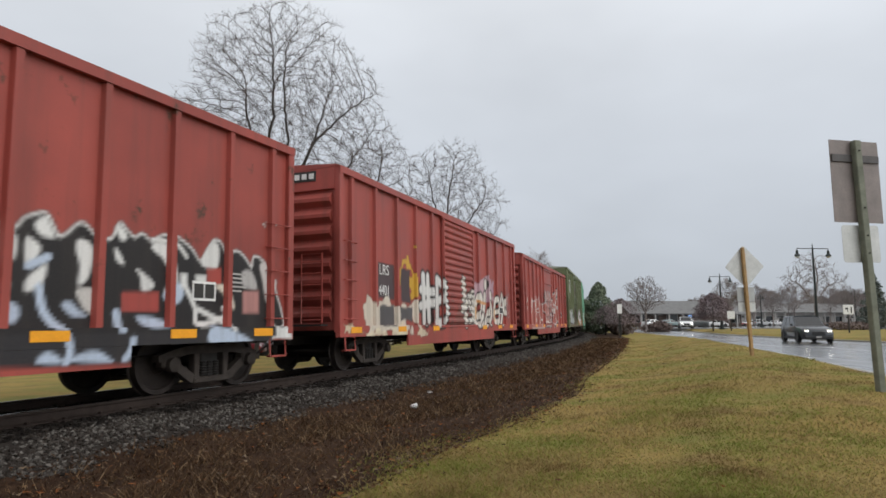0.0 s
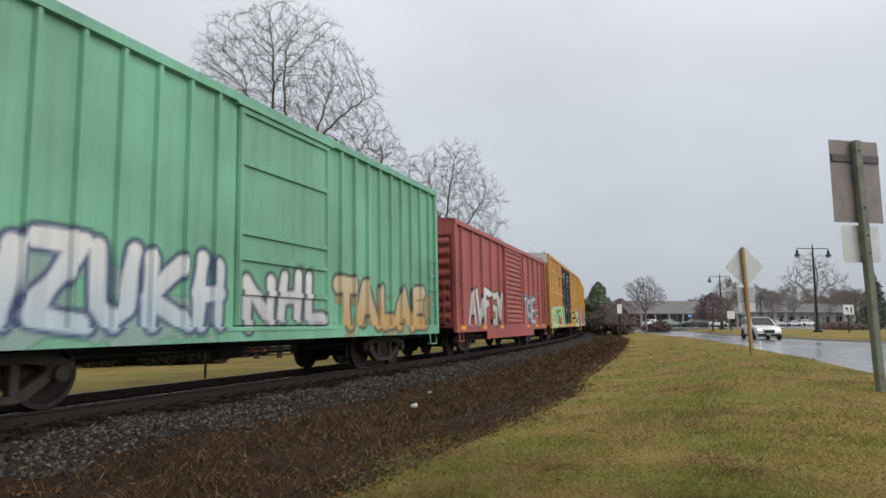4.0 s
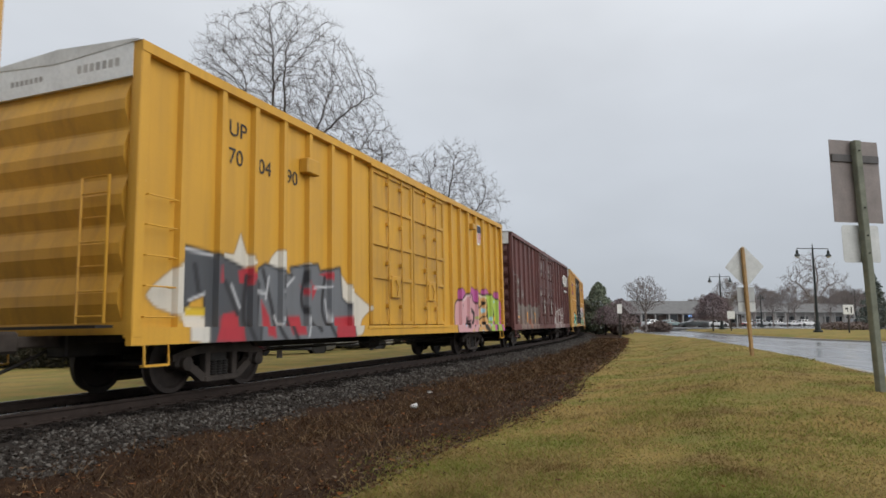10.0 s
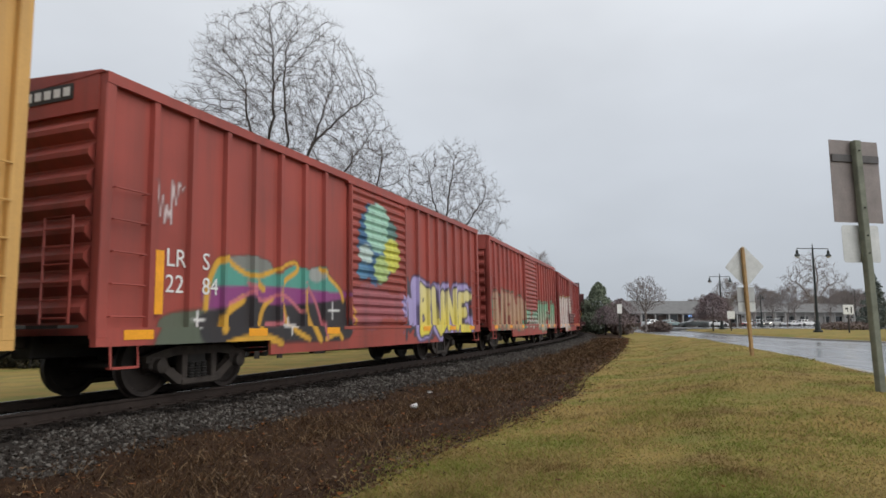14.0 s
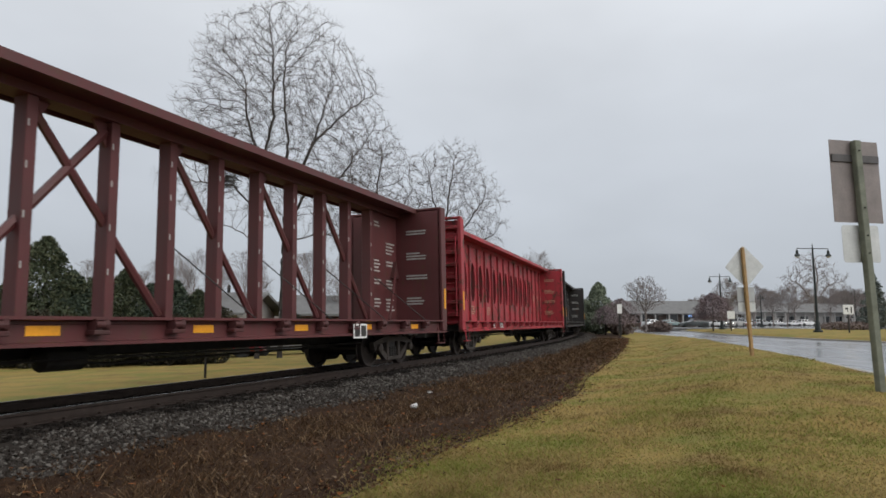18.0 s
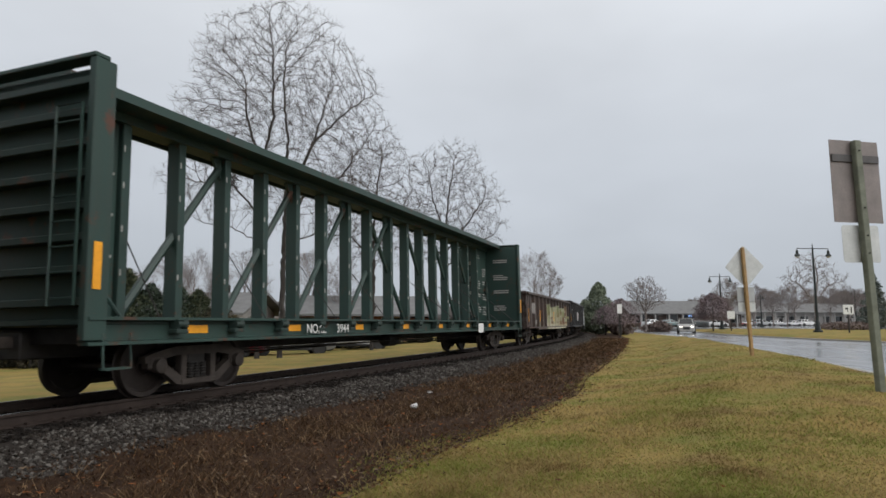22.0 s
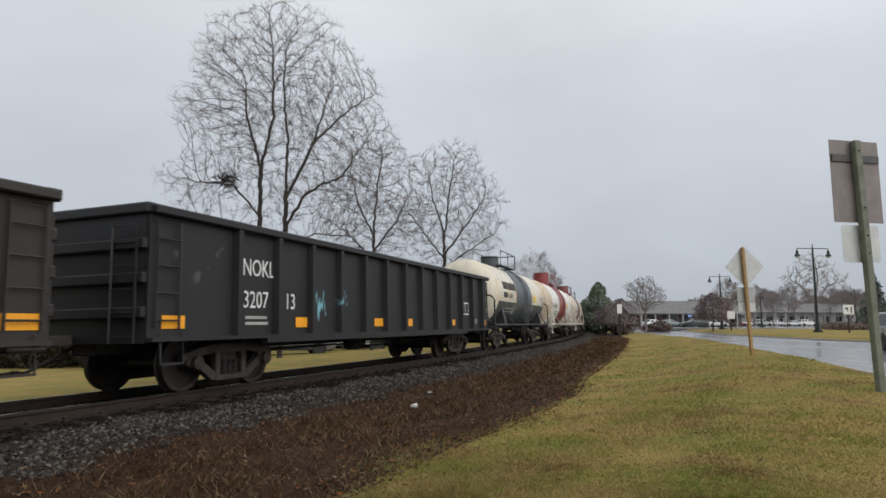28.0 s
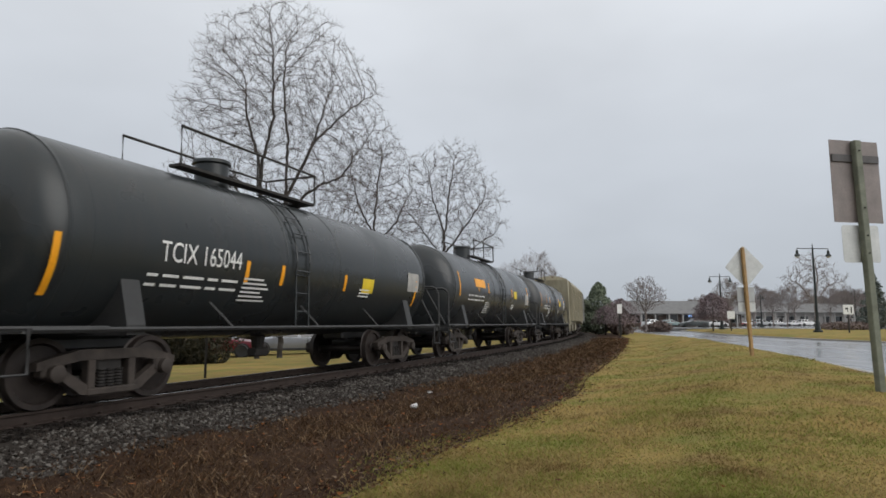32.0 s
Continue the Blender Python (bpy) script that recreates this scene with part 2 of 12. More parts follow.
def land_at(x, y):
    return float(land(np.array([x]), np.array([y]))[0])


def spaced(lo, hi, fine_lo, fine_hi, fine, grow):
    a = list(np.arange(fine_lo, fine_hi, fine))
    d, q = fine, fine_hi
    while q < hi:
        a.append(q)
        d *= grow
        q += d
    d, q, left = fine, fine_lo, []
    while q > lo:
        d *= grow
        q -= d
        left.append(q)
    return np.array(left[::-1] + a + [hi])


gx = spaced(-2500, 2500, -12, 24, 0.16, 1.06)
gy = spaced(-400, 3500, 2, 46, 0.16, 1.05)
GX, GY = np.meshgrid(gx, gy)
GZ, GS, GW = land(GX, GY, True)
ny, nx = GX.shape


def ground_material():
    n = Nodes("wet_winter_ground")
    z, a, f = n.attr("zone")
    sep = n.t.nodes.new("ShaderNodeSeparateColor")
    n.link(z, sep.inputs[0])
    dirt_m, ball_m, worn_m = sep.outputs[0], sep.outputs[1], sep.outputs[2]
    big, mid, fine = n.noise(0.22, 5), n.noise(1.7, 5), n.noise(26, 4, rough=0.7)
    clump = n.noise(0.75, 6, rough=0.62)
    grass = n.mix(n.ranged(big, 0.38, 0.62), (0.2959, 0.2013, 0.06251), (0.2248, 0.1708, 0.05061))
    grass = n.mix(n.ranged(clump, 0.44, 0.62), grass, (0.1479, 0.1586, 0.0387))
    grass = n.mix(n.math("MULTIPLY", n.ranged(n.noise(0.9, 5), 0.54, 0.66), 0.7), grass, (0.142, 0.0854, 0.0387))
    grass = n.mix(n.ranged(fine, 0.42, 0.78), grass, (0.2959, 0.2257, 0.1012))
    grass = n.mix(n.math("MULTIPLY", n.ranged(n.noise(9.0, 4), 0.56, 0.72), 0.35), grass, (0.1538, 0.1122, 0.04763))
    dirt = n.mix(n.ranged(mid, 0.35, 0.7), (0.0442, 0.026, 0.01625), (0.0234, 0.01365, 0.00975))
    dirt = n.mix(n.ranged(fine, 0.52, 0.78), dirt, (0.091, 0.0598, 0.039))
    ball = n.mix(n.ranged(fine, 0.3, 0.7), (0.014, 0.011, 0.0095), (0.048, 0.042, 0.037))
    edge = n.math("ADD", dirt_m, n.math("MULTIPLY", n.math("SUBTRACT", mid, 0.5), 0.9))
    edge = n.math("ADD", edge, n.math("MULTIPLY", n.math("SUBTRACT", fine, 0.5), 0.5))
    col = n.mix(n.ranged(edge, 0.42, 0.58), grass, dirt)
    col = n.mix(n.ranged(n.math("ADD", ball_m, n.math("MULTIPLY", n.math("SUBTRACT", fine, 0.5), 0.8)), 0.4, 0.6), col, ball)
    n.bump(n.math("ADD", fine, mid), 0.22, 0.02)
    return n.done(col, 0.9, 0, 0.06)


GROUND = ground_material()
gm = bpy.data.meshes.new("ground")
gidx = np.arange(nx * ny).reshape(ny, nx)
gm.from_pydata(np.stack([GX.ravel(), GY.ravel(), GZ.ravel()], 1).tolist(), [],
               np.stack([gidx[:-1, :-1].ravel(), gidx[:-1, 1:].ravel(), gidx[1:, 1:].ravel(), gidx[1:, :-1].ravel()], 1).tolist())
gm.materials.append(GROUND)
gm.shade_smooth()
zone = gm.attributes.new("zone", "FLOAT_COLOR", "POINT")
aw = np.abs(GW)
g_edge = grass_edge(GS)
dirt_z = (1 - smooth(g_edge - 0.45, g_edge + 0.45, GW)) * smooth(-2.9, -2.3, GW)
ball_z = 1 - smooth(1.9, 2.75, aw)
zone.data.foreach_set("color", np.stack([dirt_z.ravel(), ball_z.ravel(), 0 * ball_z.ravel(), 1 + 0 * ball_z.ravel()], 1).astype(np.float32).ravel())
ground = tagged(new("ground", gm), "wet yellowed winter grass and bare brown earth", "ground", kind="structure")


def strip(name, s_list, inner, outer, z, material, label, category, thick=0.1, m=2):
    """A sheet between two offsets of the line, which follows it."""
    vs, fs = [], []
    for s in s_list:
        a, b = float(inner(s)), float(outer(s))
        for k in range(m + 1):
            w = a + (b - a) * k / m
            q = on_line(s, w, 0, False)
            vs.append((q.x, q.y, z))
        vs.append((q.x, q.y, z - thick))
        q = on_line(s, a, 0, False)
        vs.append((q.x, q.y, z - thick))
    r = m + 3
    for i in range(len(s_list) - 1):
        for k in range(r):
            j = (k + 1) % r
            fs.append((i * r + k, i * r + j, (i + 1) * r + j, (i + 1) * r + k))
    g = Geo().add(vs, fs)
    return tagged(new(name, g.mesh(name, material)), label, category, kind="structure")


def asphalt_material():
    n = Nodes("wet_asphalt")
    big, mid, fine = n.noise(0.18, 4, (1, 0.35, 1)), n.noise(1.3, 5), n.noise(60, 3)
    col = n.mix(n.ranged(mid, 0.35, 0.7), (0.11, 0.111, 0.115), (0.155, 0.155, 0.16))
    crack = n.noise(2.4, 6, (1, 0.25, 1), 0.75)
    col = n.mix(n.ranged(crack, 0.66, 0.70), col, (0.030, 0.030, 0.032))
    n.bump(n.math("ADD", n.math("MULTIPLY", fine, 0.6), mid), 0.05, 0.01)
    n.b.inputs["Coat Weight"].default_value = 0.7
    n.b.inputs["Coat Roughness"].default_value = 0.2
    return n.done(col, n.ranged(big, 0.35, 0.65, 0.16, 0.34), 0, 0.8)


ASPHALT = asphalt_material()
KERB = plain("wet_concrete_kerb", (0.30, 0.285, 0.26), 0.6, 0, 0.2, 3)
road_s = [-55 + 2.5 * i for i in range(26)] + [10 + 4 * i for i in range(30)] + [130 + 12 * i for i in range(20)]
road = strip("road", road_s, lambda s: road_near(s) + 0.32, lambda s: road_far(s) - 0.32, 0.245, ASPHALT,
             "wet dark grey asphalt street mirroring the sky", "road", 0.2, 4)
kerb_a = strip("kerb", road_s, lambda s: road_near(s), lambda s: road_near(s) + 0.32, 0.285, KERB, "low pale concrete kerb beside the street", "kerb", 0.3)
kerb_b = strip("kerb", road_s, lambda s: road_far(s) - 0.32, lambda s: road_far(s), 0.345, KERB, "low pale concrete kerb beside the street", "kerb", 0.3)

# ---- track ----
RAILSTEEL = plain("rusty_rail", (0.034, 0.024, 0.020), 0.75, 0.05, 0.3, spec=0.25)
RAILHEAD = plain("worn_rail_head", (0.22, 0.21, 0.205), 0.25, 0.9, 0.15)
TIMBER = plain("creosoted_timber", (0.024, 0.018, 0.014), 0.85, 0, 0.35)


def swept(name, profile, w, s_list, material, parent, label=""):
    vs, fs = [], []
    n = len(profile)
    for s in s_list:
        for a, b in profile:
            vs.append(on_line(s, w + a, b))
    for i in range(len(s_list) - 1):
        for k in range(n):
            fs.append((i * n + k, i * n + (k + 1) % n, (i + 1) * n + (k + 1) % n, (i + 1) * n + k))
    return part(name, Geo().add(vs, fs), material, parent, label)


track = thing("railway_track", "single railway track with rusty rails on dark wooden ties", "railway track", kind="structure")
rail_s = [-60 + 1.5 * i for i in range(60)] + [30 + 3 * i for i in range(80)]
for w in (0.7525, -0.7525):
    foot = [(-0.07, -0.17), (0.07, -0.17), (0.07, -0.155), (0.012, -0.135), (0.010, -0.045), (0.036, -0.036), (0.036, -0.004), (-0.036, -0.004), (-0.036, -0.036), (-0.010, -0.045), (-0.012, -0.135), (-0.07, -0.155)]
    r = swept("rail", foot, w, rail_s, RAILSTEEL, track, "rusty steel rail")
    swept("rail_head", [(-0.034, -0.004), (0.034, -0.004), (0.030, 0.0), (-0.030, 0.0)], w, rail_s, RAILHEAD, r, "polished running surface")
# ---- sprayed paint ----
STROKES = {
    "A": [[(0, 0), (0.5, 1), (1, 0)], [(0.22, 0.4), (0.78, 0.4)]],
    "R": [[(0.1, 0), (0.1, 1), (0.8, 0.8), (0.75, 0.5), (0.1, 0.45)], [(0.4, 0.45), (0.95, 0)]],
    "C": [[(0.95, 0.85), (0.5, 1), (0.05, 0.7), (0.05, 0.25), (0.5, 0), (0.95, 0.2)]],
    "K": [[(0.1, 0), (0.1, 1)], [(0.9, 1), (0.1, 0.45), (0.95, 0)]],
    "N": [[(0.05, 0), (0.1, 0.95), (0.9, 0.05), (0.95, 1)]],
    "S": [[(0.9, 0.95), (0.2, 1), (0.15, 0.55), (0.85, 0.5), (0.85, 0.05), (0.05, 0.05)]],
    "T": [[(0, 1), (1, 1)], [(0.5, 1), (0.45, 0)]],
    "E": [[(0.95, 1), (0.1, 0.95), (0.1, 0.05), (0.95, 0)], [(0.1, 0.5), (0.75, 0.52)]],
    "U": [[(0.05, 1), (0.12, 0.2), (0.5, 0), (0.88, 0.2), (0.95, 1)]],
    "O": [[(0.5, 1), (0.08, 0.7), (0.08, 0.3), (0.5, 0), (0.92, 0.3), (0.92, 0.7), (0.5, 1)]],
    "M": [[(0, 0), (0.1, 1), (0.5, 0.35), (0.9, 1), (1, 0)]],
    "B": [[(0.1, 0), (0.1, 1), (0.75, 0.85), (0.65, 0.55), (0.1, 0.5)], [(0.65, 0.55), (0.9, 0.25), (0.6, 0), (0.1, 0)]],
    "I": [[(0.5, 0), (0.5, 1)]],
    "P": [[(0.12, 0), (0.12, 1), (0.85, 0.9), (0.85, 0.5), (0.15, 0.42)]],
    "V": [[(0, 1), (0.45, 0), (1, 1)]],
    "W": [[(0, 1), (0.25, 0), (0.5, 0.75), (0.75, 0), (1, 1)]],
    "H": [[(0.25, 0), (0.3, 1)], [(0.7, 0), (0.75, 1)], [(0, 0.35), (1, 0.38)], [(0, 0.65), (1, 0.68)]],
    "h": [[(0.2, 0), (0.22, 1)], [(0.85, 0), (0.85, 1)], [(0.2, 0.5), (0.85, 0.52)]],
    "L": [[(0.15, 1), (0.15, 0.1), (0.9, 0.1)]],
    "F": [[(0.15, 0), (0.15, 1), (0.95, 0.95)], [(0.15, 0.55), (0.7, 0.55)]],
    "Z": [[(0.05, 1), (0.95, 1), (0.05, 0.05), (0.95, 0)]],
}


def seg_dist(x, z, a, b):
    ax, az = a
    bx, bz = b
    vx, vz = bx - ax, bz - az
    t = np.clip(((x - ax) * vx + (z - az) * vz) / max(vx * vx + vz * vz, 1e-9), 0, 1)
    return np.hypot(x - ax - t * vx, z - az - t * vz)


def wob(x, z, seed):
    r = np.random.RandomState(seed)
    f = r.uniform(1.5, 5.0, 6)
    p = r.uniform(0, 6.28, 6)
    return sum(np.sin(x * f[i] + z * f[5 - i] * 0.9 + p[i]) for i in range(6)) / 6


def over(rgba, mask, col, soft=1.0):
    m = np.clip(mask, 0, 1) * soft
    c = np.array(col)
    rgba[:, :3] = rgba[:, :3] * (1 - m)[:, None] + (c if c.ndim == 2 else c[None]) * m[:, None]
    rgba[:, 3] = rgba[:, 3] + (1 - rgba[:, 3]) * m


class Piece:
    """A row of fat sprayed letter forms with outline, fill, shine and cloud. No word can be read in it."""

    def __init__(self, x0, x1, z0, z1, n, fill, fill2, edge, cloud=None, shine=None, halo=None, seed=1, fat=0.17, cloud_r=0.3, edge_w=0.05, lean=0.12, glyphs=None, fills=None):
        self.x0, self.x1, self.z0, self.z1, self.n, self.fill, self.fill2, self.edge, self.cloud, self.shine, self.halo, self.seed, self.fat, self.cloud_r, self.edge_w, self.lean, self.glyphs, self.fills = x0, x1, z0, z1, n, fill, fill2, edge, cloud, shine, halo, seed, fat, cloud_r, edge_w * 1.35, lean, glyphs, fills
        r = np.random.RandomState(seed)
        self.lines = []
        cell = (x1 - x0) / n
        names = sorted(STROKES)
        self.owner = []
        for i in range(n):
            g = STROKES[glyphs[i % len(glyphs)] if glyphs else names[r.randint(len(names))]]
            cw, h = cell * r.uniform(0.74, 0.88), (z1 - z0) * r.uniform(0.72, 0.86)
            bx, bz = x0 + cell * (i + 0.14), z0 + (z1 - z0) * r.uniform(0.06, 0.16)
            sk = r.uniform(-lean, lean)
            for ln in g:
                pts = [(bx + (a + sk * b) * cw + r.uniform(-0.04, 0.04), bz + b * h + r.uniform(-0.05, 0.05)) for a, b in ln]
                self.lines += list(zip(pts[:-1], pts[1:]))
                self.owner += [i] * (len(pts) - 1)
        self.t = fat * min(cell, (z1 - z0)) * 1.05

    def lay(self, x, z, rgba):
        d = np.full(x.shape, 9.0)
        who = np.zeros(x.shape, int)
        for (a, b), o in zip(self.lines, self.owner):
            q = seg_dist(x, z, a, b)
            who = np.where(q < d, o, who)
            d = np.minimum(d, q)
        d = d + 0.03 * wob(x * 2, z * 2, self.seed)
        px = 0.05
        if self.cloud is not None:
            over(rgba, (self.t + self.cloud_r + 0.12 * wob(x, z, self.seed + 5) - d) / px, self.cloud)
        if self.halo is not None:
            over(rgba, (self.t + self.edge_w * 2.3 - d) / px, self.halo)
        over(rgba, (self.t + self.edge_w - d) / px, self.edge)
        k = np.clip((z - self.z0) / (self.z1 - self.z0) + 0.25 * wob(x * 1.5, z, self.seed + 2), 0, 1)[:, None]
        col = np.array(self.fill)[None] * (1 - k) + np.array(self.fill2)[None] * k
        if self.fills:
            col = np.array(self.fills)[who % len(self.fills)] * (0.85 + 0.3 * k)
        over(rgba, (self.t - d) / px, col)
        if self.shine is not None:
            band = np.abs(d - self.t * 0.55) < 0.022
            over(rgba, (band & (wob(x * 0.8, z * 1.4, self.seed + 9) > 0.12)).astype(float), self.shine)


def patchy(x, z, seed, scale=1.0):
    """Smooth cloudy values about 0, in three octaves."""
    r = np.random.RandomState(seed)
    out = 0.0
    for o, amp in ((1.0, 0.55), (2.3, 0.3), (5.1, 0.15)):
        tab = r.uniform(-1, 1, (64, 64))
        u, w = x * o * scale + 17.3, z * o * scale + 9.1
        i, j = np.floor(u).astype(int), np.floor(w).astype(int)
        f, g = u - i, w - j
        f, g = f * f * (3 - 2 * f), g * g * (3 - 2 * g)
        t = lambda a, b: tab[a % 64, b % 64]
        out = out + amp * ((t(i, j) * (1 - f) + t(i + 1, j) * f) * (1 - g) + (t(i, j + 1) * (1 - f) + t(i + 1, j + 1) * f) * g)
    return out * 1.7


class Poly:
    """A sharp-edged painted polygon."""

    def __init__(self, pts, col):
        self.pts, self.col = pts, col

    def lay(self, x, z, rgba):
        inside = np.zeros(x.shape, bool)
        d = np.full(x.shape, 9.0)
        for (ax, az), (bx, bz) in zip(self.pts, self.pts[1:] + self.pts[:1]):
            if abs(bz - az) > 1e-9:
                hit = (az > z) != (bz > z)
                inside ^= hit & (x < (bx - ax) * (z - az) / (bz - az) + ax)
            d = np.minimum(d, seg_dist(x, z, (ax, az), (bx, bz)))
        over(rgba, np.where(inside, d, -d) / 0.05 + 0.5, self.col)


class Wild:
    """Tangled sprayed lettering: a spiked silhouette with an outline, curled light shards and a lower tint. No word can be read in it."""

    def __init__(self, x0, x1, z0, z1, body, edge, light, low=None, seed=1, spike=0.5, share=0.05, edge_w=0.07, tops=None):
        r = np.random.RandomState(seed)
        self.x0, self.x1, self.z0, self.z1, self.body, self.edge, self.light, self.low, self.seed, self.share, self.edge_w = x0, x1, z0, z1, body, edge, light, low, seed, share, edge_w
        n = max(4, int((x1 - x0) / 0.42))
        xs = np.linspace(x0, x1, n) + np.r_[0, r.uniform(-0.12, 0.12, n - 2), 0]
        up = np.where(np.arange(n) % 2 == 0, 0.0, 1.0) * r.uniform(0.5, 1.0, n)
        self.kx, self.kz = xs, z1 - spike + spike * up + np.r_[-0.35, np.zeros(n - 2), -0.35]

    def lay(self, x, z, rgba):
        s = self.seed
        top = np.interp(x, self.kx, self.kz) + 0.08 * patchy(x, z, s, 2.0)
        d = np.minimum(np.minimum(top - z, z - self.z0), np.minimum(x - self.x0, self.x1 - x) + 0.15 * patchy(x, z, s + 1, 1.5))
        px = 0.05
        over(rgba, (d + self.edge_w) / px, self.edge)
        over(rgba, d / px, self.body)
        xs = x + 0.45 * np.abs(((z * 0.9 + s) % 1.2) - 0.6) + 0.12 * patchy(x, z, s + 2, 1.4)
        v = patchy(xs * 2.1, z * 1.05, s + 3, 1.0)
        lt = np.broadcast_to(np.array(self.light), (x.size, 3)).copy()
        if self.low is not None:
            k = np.clip((self.z0 + 0.75 + 0.3 * patchy(x, z, s + 6) - z) / 0.35, 0, 1)[:, None]
            lt = lt * (1 - k) + np.array(self.low)[None] * k
        over(rgba, np.minimum((v - self.share) / 0.16, (d - 0.02) / px), lt)
        line = np.abs(patchy(xs * 1.1, z * 0.9, s + 4)) < 0.035
        over(rgba, (line & (d > 0.05)).astype(float), lt)
        line = np.abs(v - self.share - 0.30) < 0.06
        over(rgba, (line & (d > 0.05)).astype(float), self.body)


def rounded_line(pts, closed, k=5):
    """A soft curve through the points."""
    n = len(pts)
    P = np.array(pts, float)
    out = []
    for i in range(n if closed else n - 1):
        if closed:
            a, b, c, d = P[i - 1], P[i], P[(i + 1) % n], P[(i + 2) % n]
        else:
            a, b, c, d = P[max(i - 1, 0)], P[i], P[i + 1], P[min(i + 2, n - 1)]
        for t in np.arange(k) / k:
            out.append(tuple(0.5 * (2 * b + (c - a) * t + (2 * a - 5 * b + 4 * c - d) * t * t + (3 * b - a - 3 * c + d) * t ** 3)))
    return out if closed else out + [tuple(P[-1])]


class Shape:
    """A sprayed form with a fill, an edge line and a halo; soft: its outline is curved."""

    def __init__(self, pts, col, edge=None, edge_w=0.05, halo=None, halo_w=0.1, soft=True):
        self.pts = rounded_line(pts, True, 3) if soft else pts
        self.col, self.edge, self.edge_w, self.halo, self.halo_w = col, edge, edge_w, halo, halo_w

    def lay(self, x, z, rgba):
        q = np.array(self.pts)
        m = max(self.edge_w, self.halo_w) + 0.1
        near = np.nonzero((x > q[:, 0].min() - m) & (x < q[:, 0].max() + m) & (z > q[:, 1].min() - m) & (z < q[:, 1].max() + m))[0]
        if near.size == 0:
            return
        xs, zs = x[near], z[near]
        inside, d = np.zeros(xs.shape, bool), np.full(xs.shape, 9.0)
        for (ax, az), (bx, bz) in zip(self.pts, self.pts[1:] + self.pts[:1]):
            if abs(bz - az) > 1e-9:
                inside ^= ((az > zs) != (bz > zs)) & (xs < (bx - ax) * (zs - az) / (bz - az) + ax)
            d = np.minimum(d, seg_dist(xs, zs, (ax, az), (bx, bz)))
        d = np.where(inside, d, -d)
        sub = rgba[near]
        if self.halo is not None:
            over(sub, (d + self.halo_w) / 0.045 + 0.5, self.halo)
        if self.edge is not None:
            over(sub, (d + self.edge_w) / 0.045 + 0.5, self.edge)
        over(sub, d / 0.045 + 0.5, self.col)
        rgba[near] = sub


class Stroke:
    """A brushed line of even width, with an edge line."""

    def __init__(self, pts, wide, col, edge=None, edge_w=0.05):
        self.pts, self.wide, self.col, self.edge, self.edge_w = rounded_line(pts, False, 4), wide, col, edge, edge_w

    def lay(self, x, z, rgba):
        q = np.array(self.pts)
        m = self.wide + self.edge_w + 0.1
        near = np.nonzero((x > q[:, 0].min() - m) & (x < q[:, 0].max() + m) & (z > q[:, 1].min() - m) & (z < q[:, 1].max() + m))[0]
        if near.size == 0:
            return
        xs, zs = x[near], z[near]
        d = np.full(xs.shape, 9.0)
        for a, b in zip(self.pts[:-1], self.pts[1:]):
            d = np.minimum(d, seg_dist(xs, zs, a, b))
        sub = rgba[near]
        if self.edge is not None:
            over(sub, (self.wide + self.edge_w - d) / 0.04 + 0.5, self.edge)
        over(sub, (self.wide - d) / 0.035 + 0.5, self.col)
        rgba[near] = sub


class Blob:
    def __init__(self, x, z, rx, rz, col, rough=0.1, seed=1, soft=0.04):
        self.x, self.z, self.rx, self.rz, self.col, self.rough, self.seed, self.soft = x, z, rx, rz, col, rough, seed, soft

    def lay(self, x, z, rgba):
        d = np.hypot((x - self.x) / self.rx, (z - self.z) / self.rz) + self.rough * wob(x * 3, z * 3, self.seed)
        over(rgba, (1 - d) * min(self.rx, self.rz) / self.soft, self.col)


class Patch:
    """A ragged-edged field of paint or rust."""

    def __init__(self, x0, x1, z0, z1, col, rag=0.15, seed=1, cover=1.0, holes=0.0):
        self.x0, self.x1, self.z0, self.z1, self.col, self.rag, self.seed, self.cover, self.holes = x0, x1, z0, z1, col, rag, seed, cover, holes

    def lay(self, x, z, rgba):
        q = self.rag * patchy(x, z, self.seed, 1.8)
        d = np.minimum(np.minimum(x - self.x0, self.x1 - x), np.minimum(z - self.z0, self.z1 - z)) + q
        m = np.clip(d / 0.04, 0, 1) * self.cover
        if self.holes > 0:
            m = m * np.clip((patchy(x, z, self.seed + 3, 1.6) - (self.holes - 0.42) * 1.4) / 0.12, 0, 1)
        over(rgba, m, self.col)


class Scrawl:
    """A thin sprayed line."""

    def __init__(self, x0, x1, z0, z1, col, n=9, seed=1, wide=0.03):
        r = np.random.RandomState(seed)
        self.col, self.wide = col, wide
        xs = np.linspace(x0, x1, n) + r.uniform(-0.5, 0.5, n) * (x1 - x0) / n
        zs = r.uniform(z0, z1, n)
        self.lines = list(zip(zip(xs[:-1], zs[:-1]), zip(xs[1:], zs[1:])))

    def lay(self, x, z, rgba):
        d = np.full(x.shape, 9.0)
        for a, b in self.lines:
            d = np.minimum(d, seg_dist(x, z, a, b))
        over(rgba, (self.wide - d) / 0.02, self.col)


class Ring:
    def __init__(self, x, z, r, wide, col):
        self.x, self.z, self.r, self.wide, self.col = x, z, r, wide, col

    def lay(self, x, z, rgba):
        d = np.abs(np.hypot(x - self.x, z - self.z) - self.r)
        over(rgba, (self.wide - d) / 0.02, self.col)


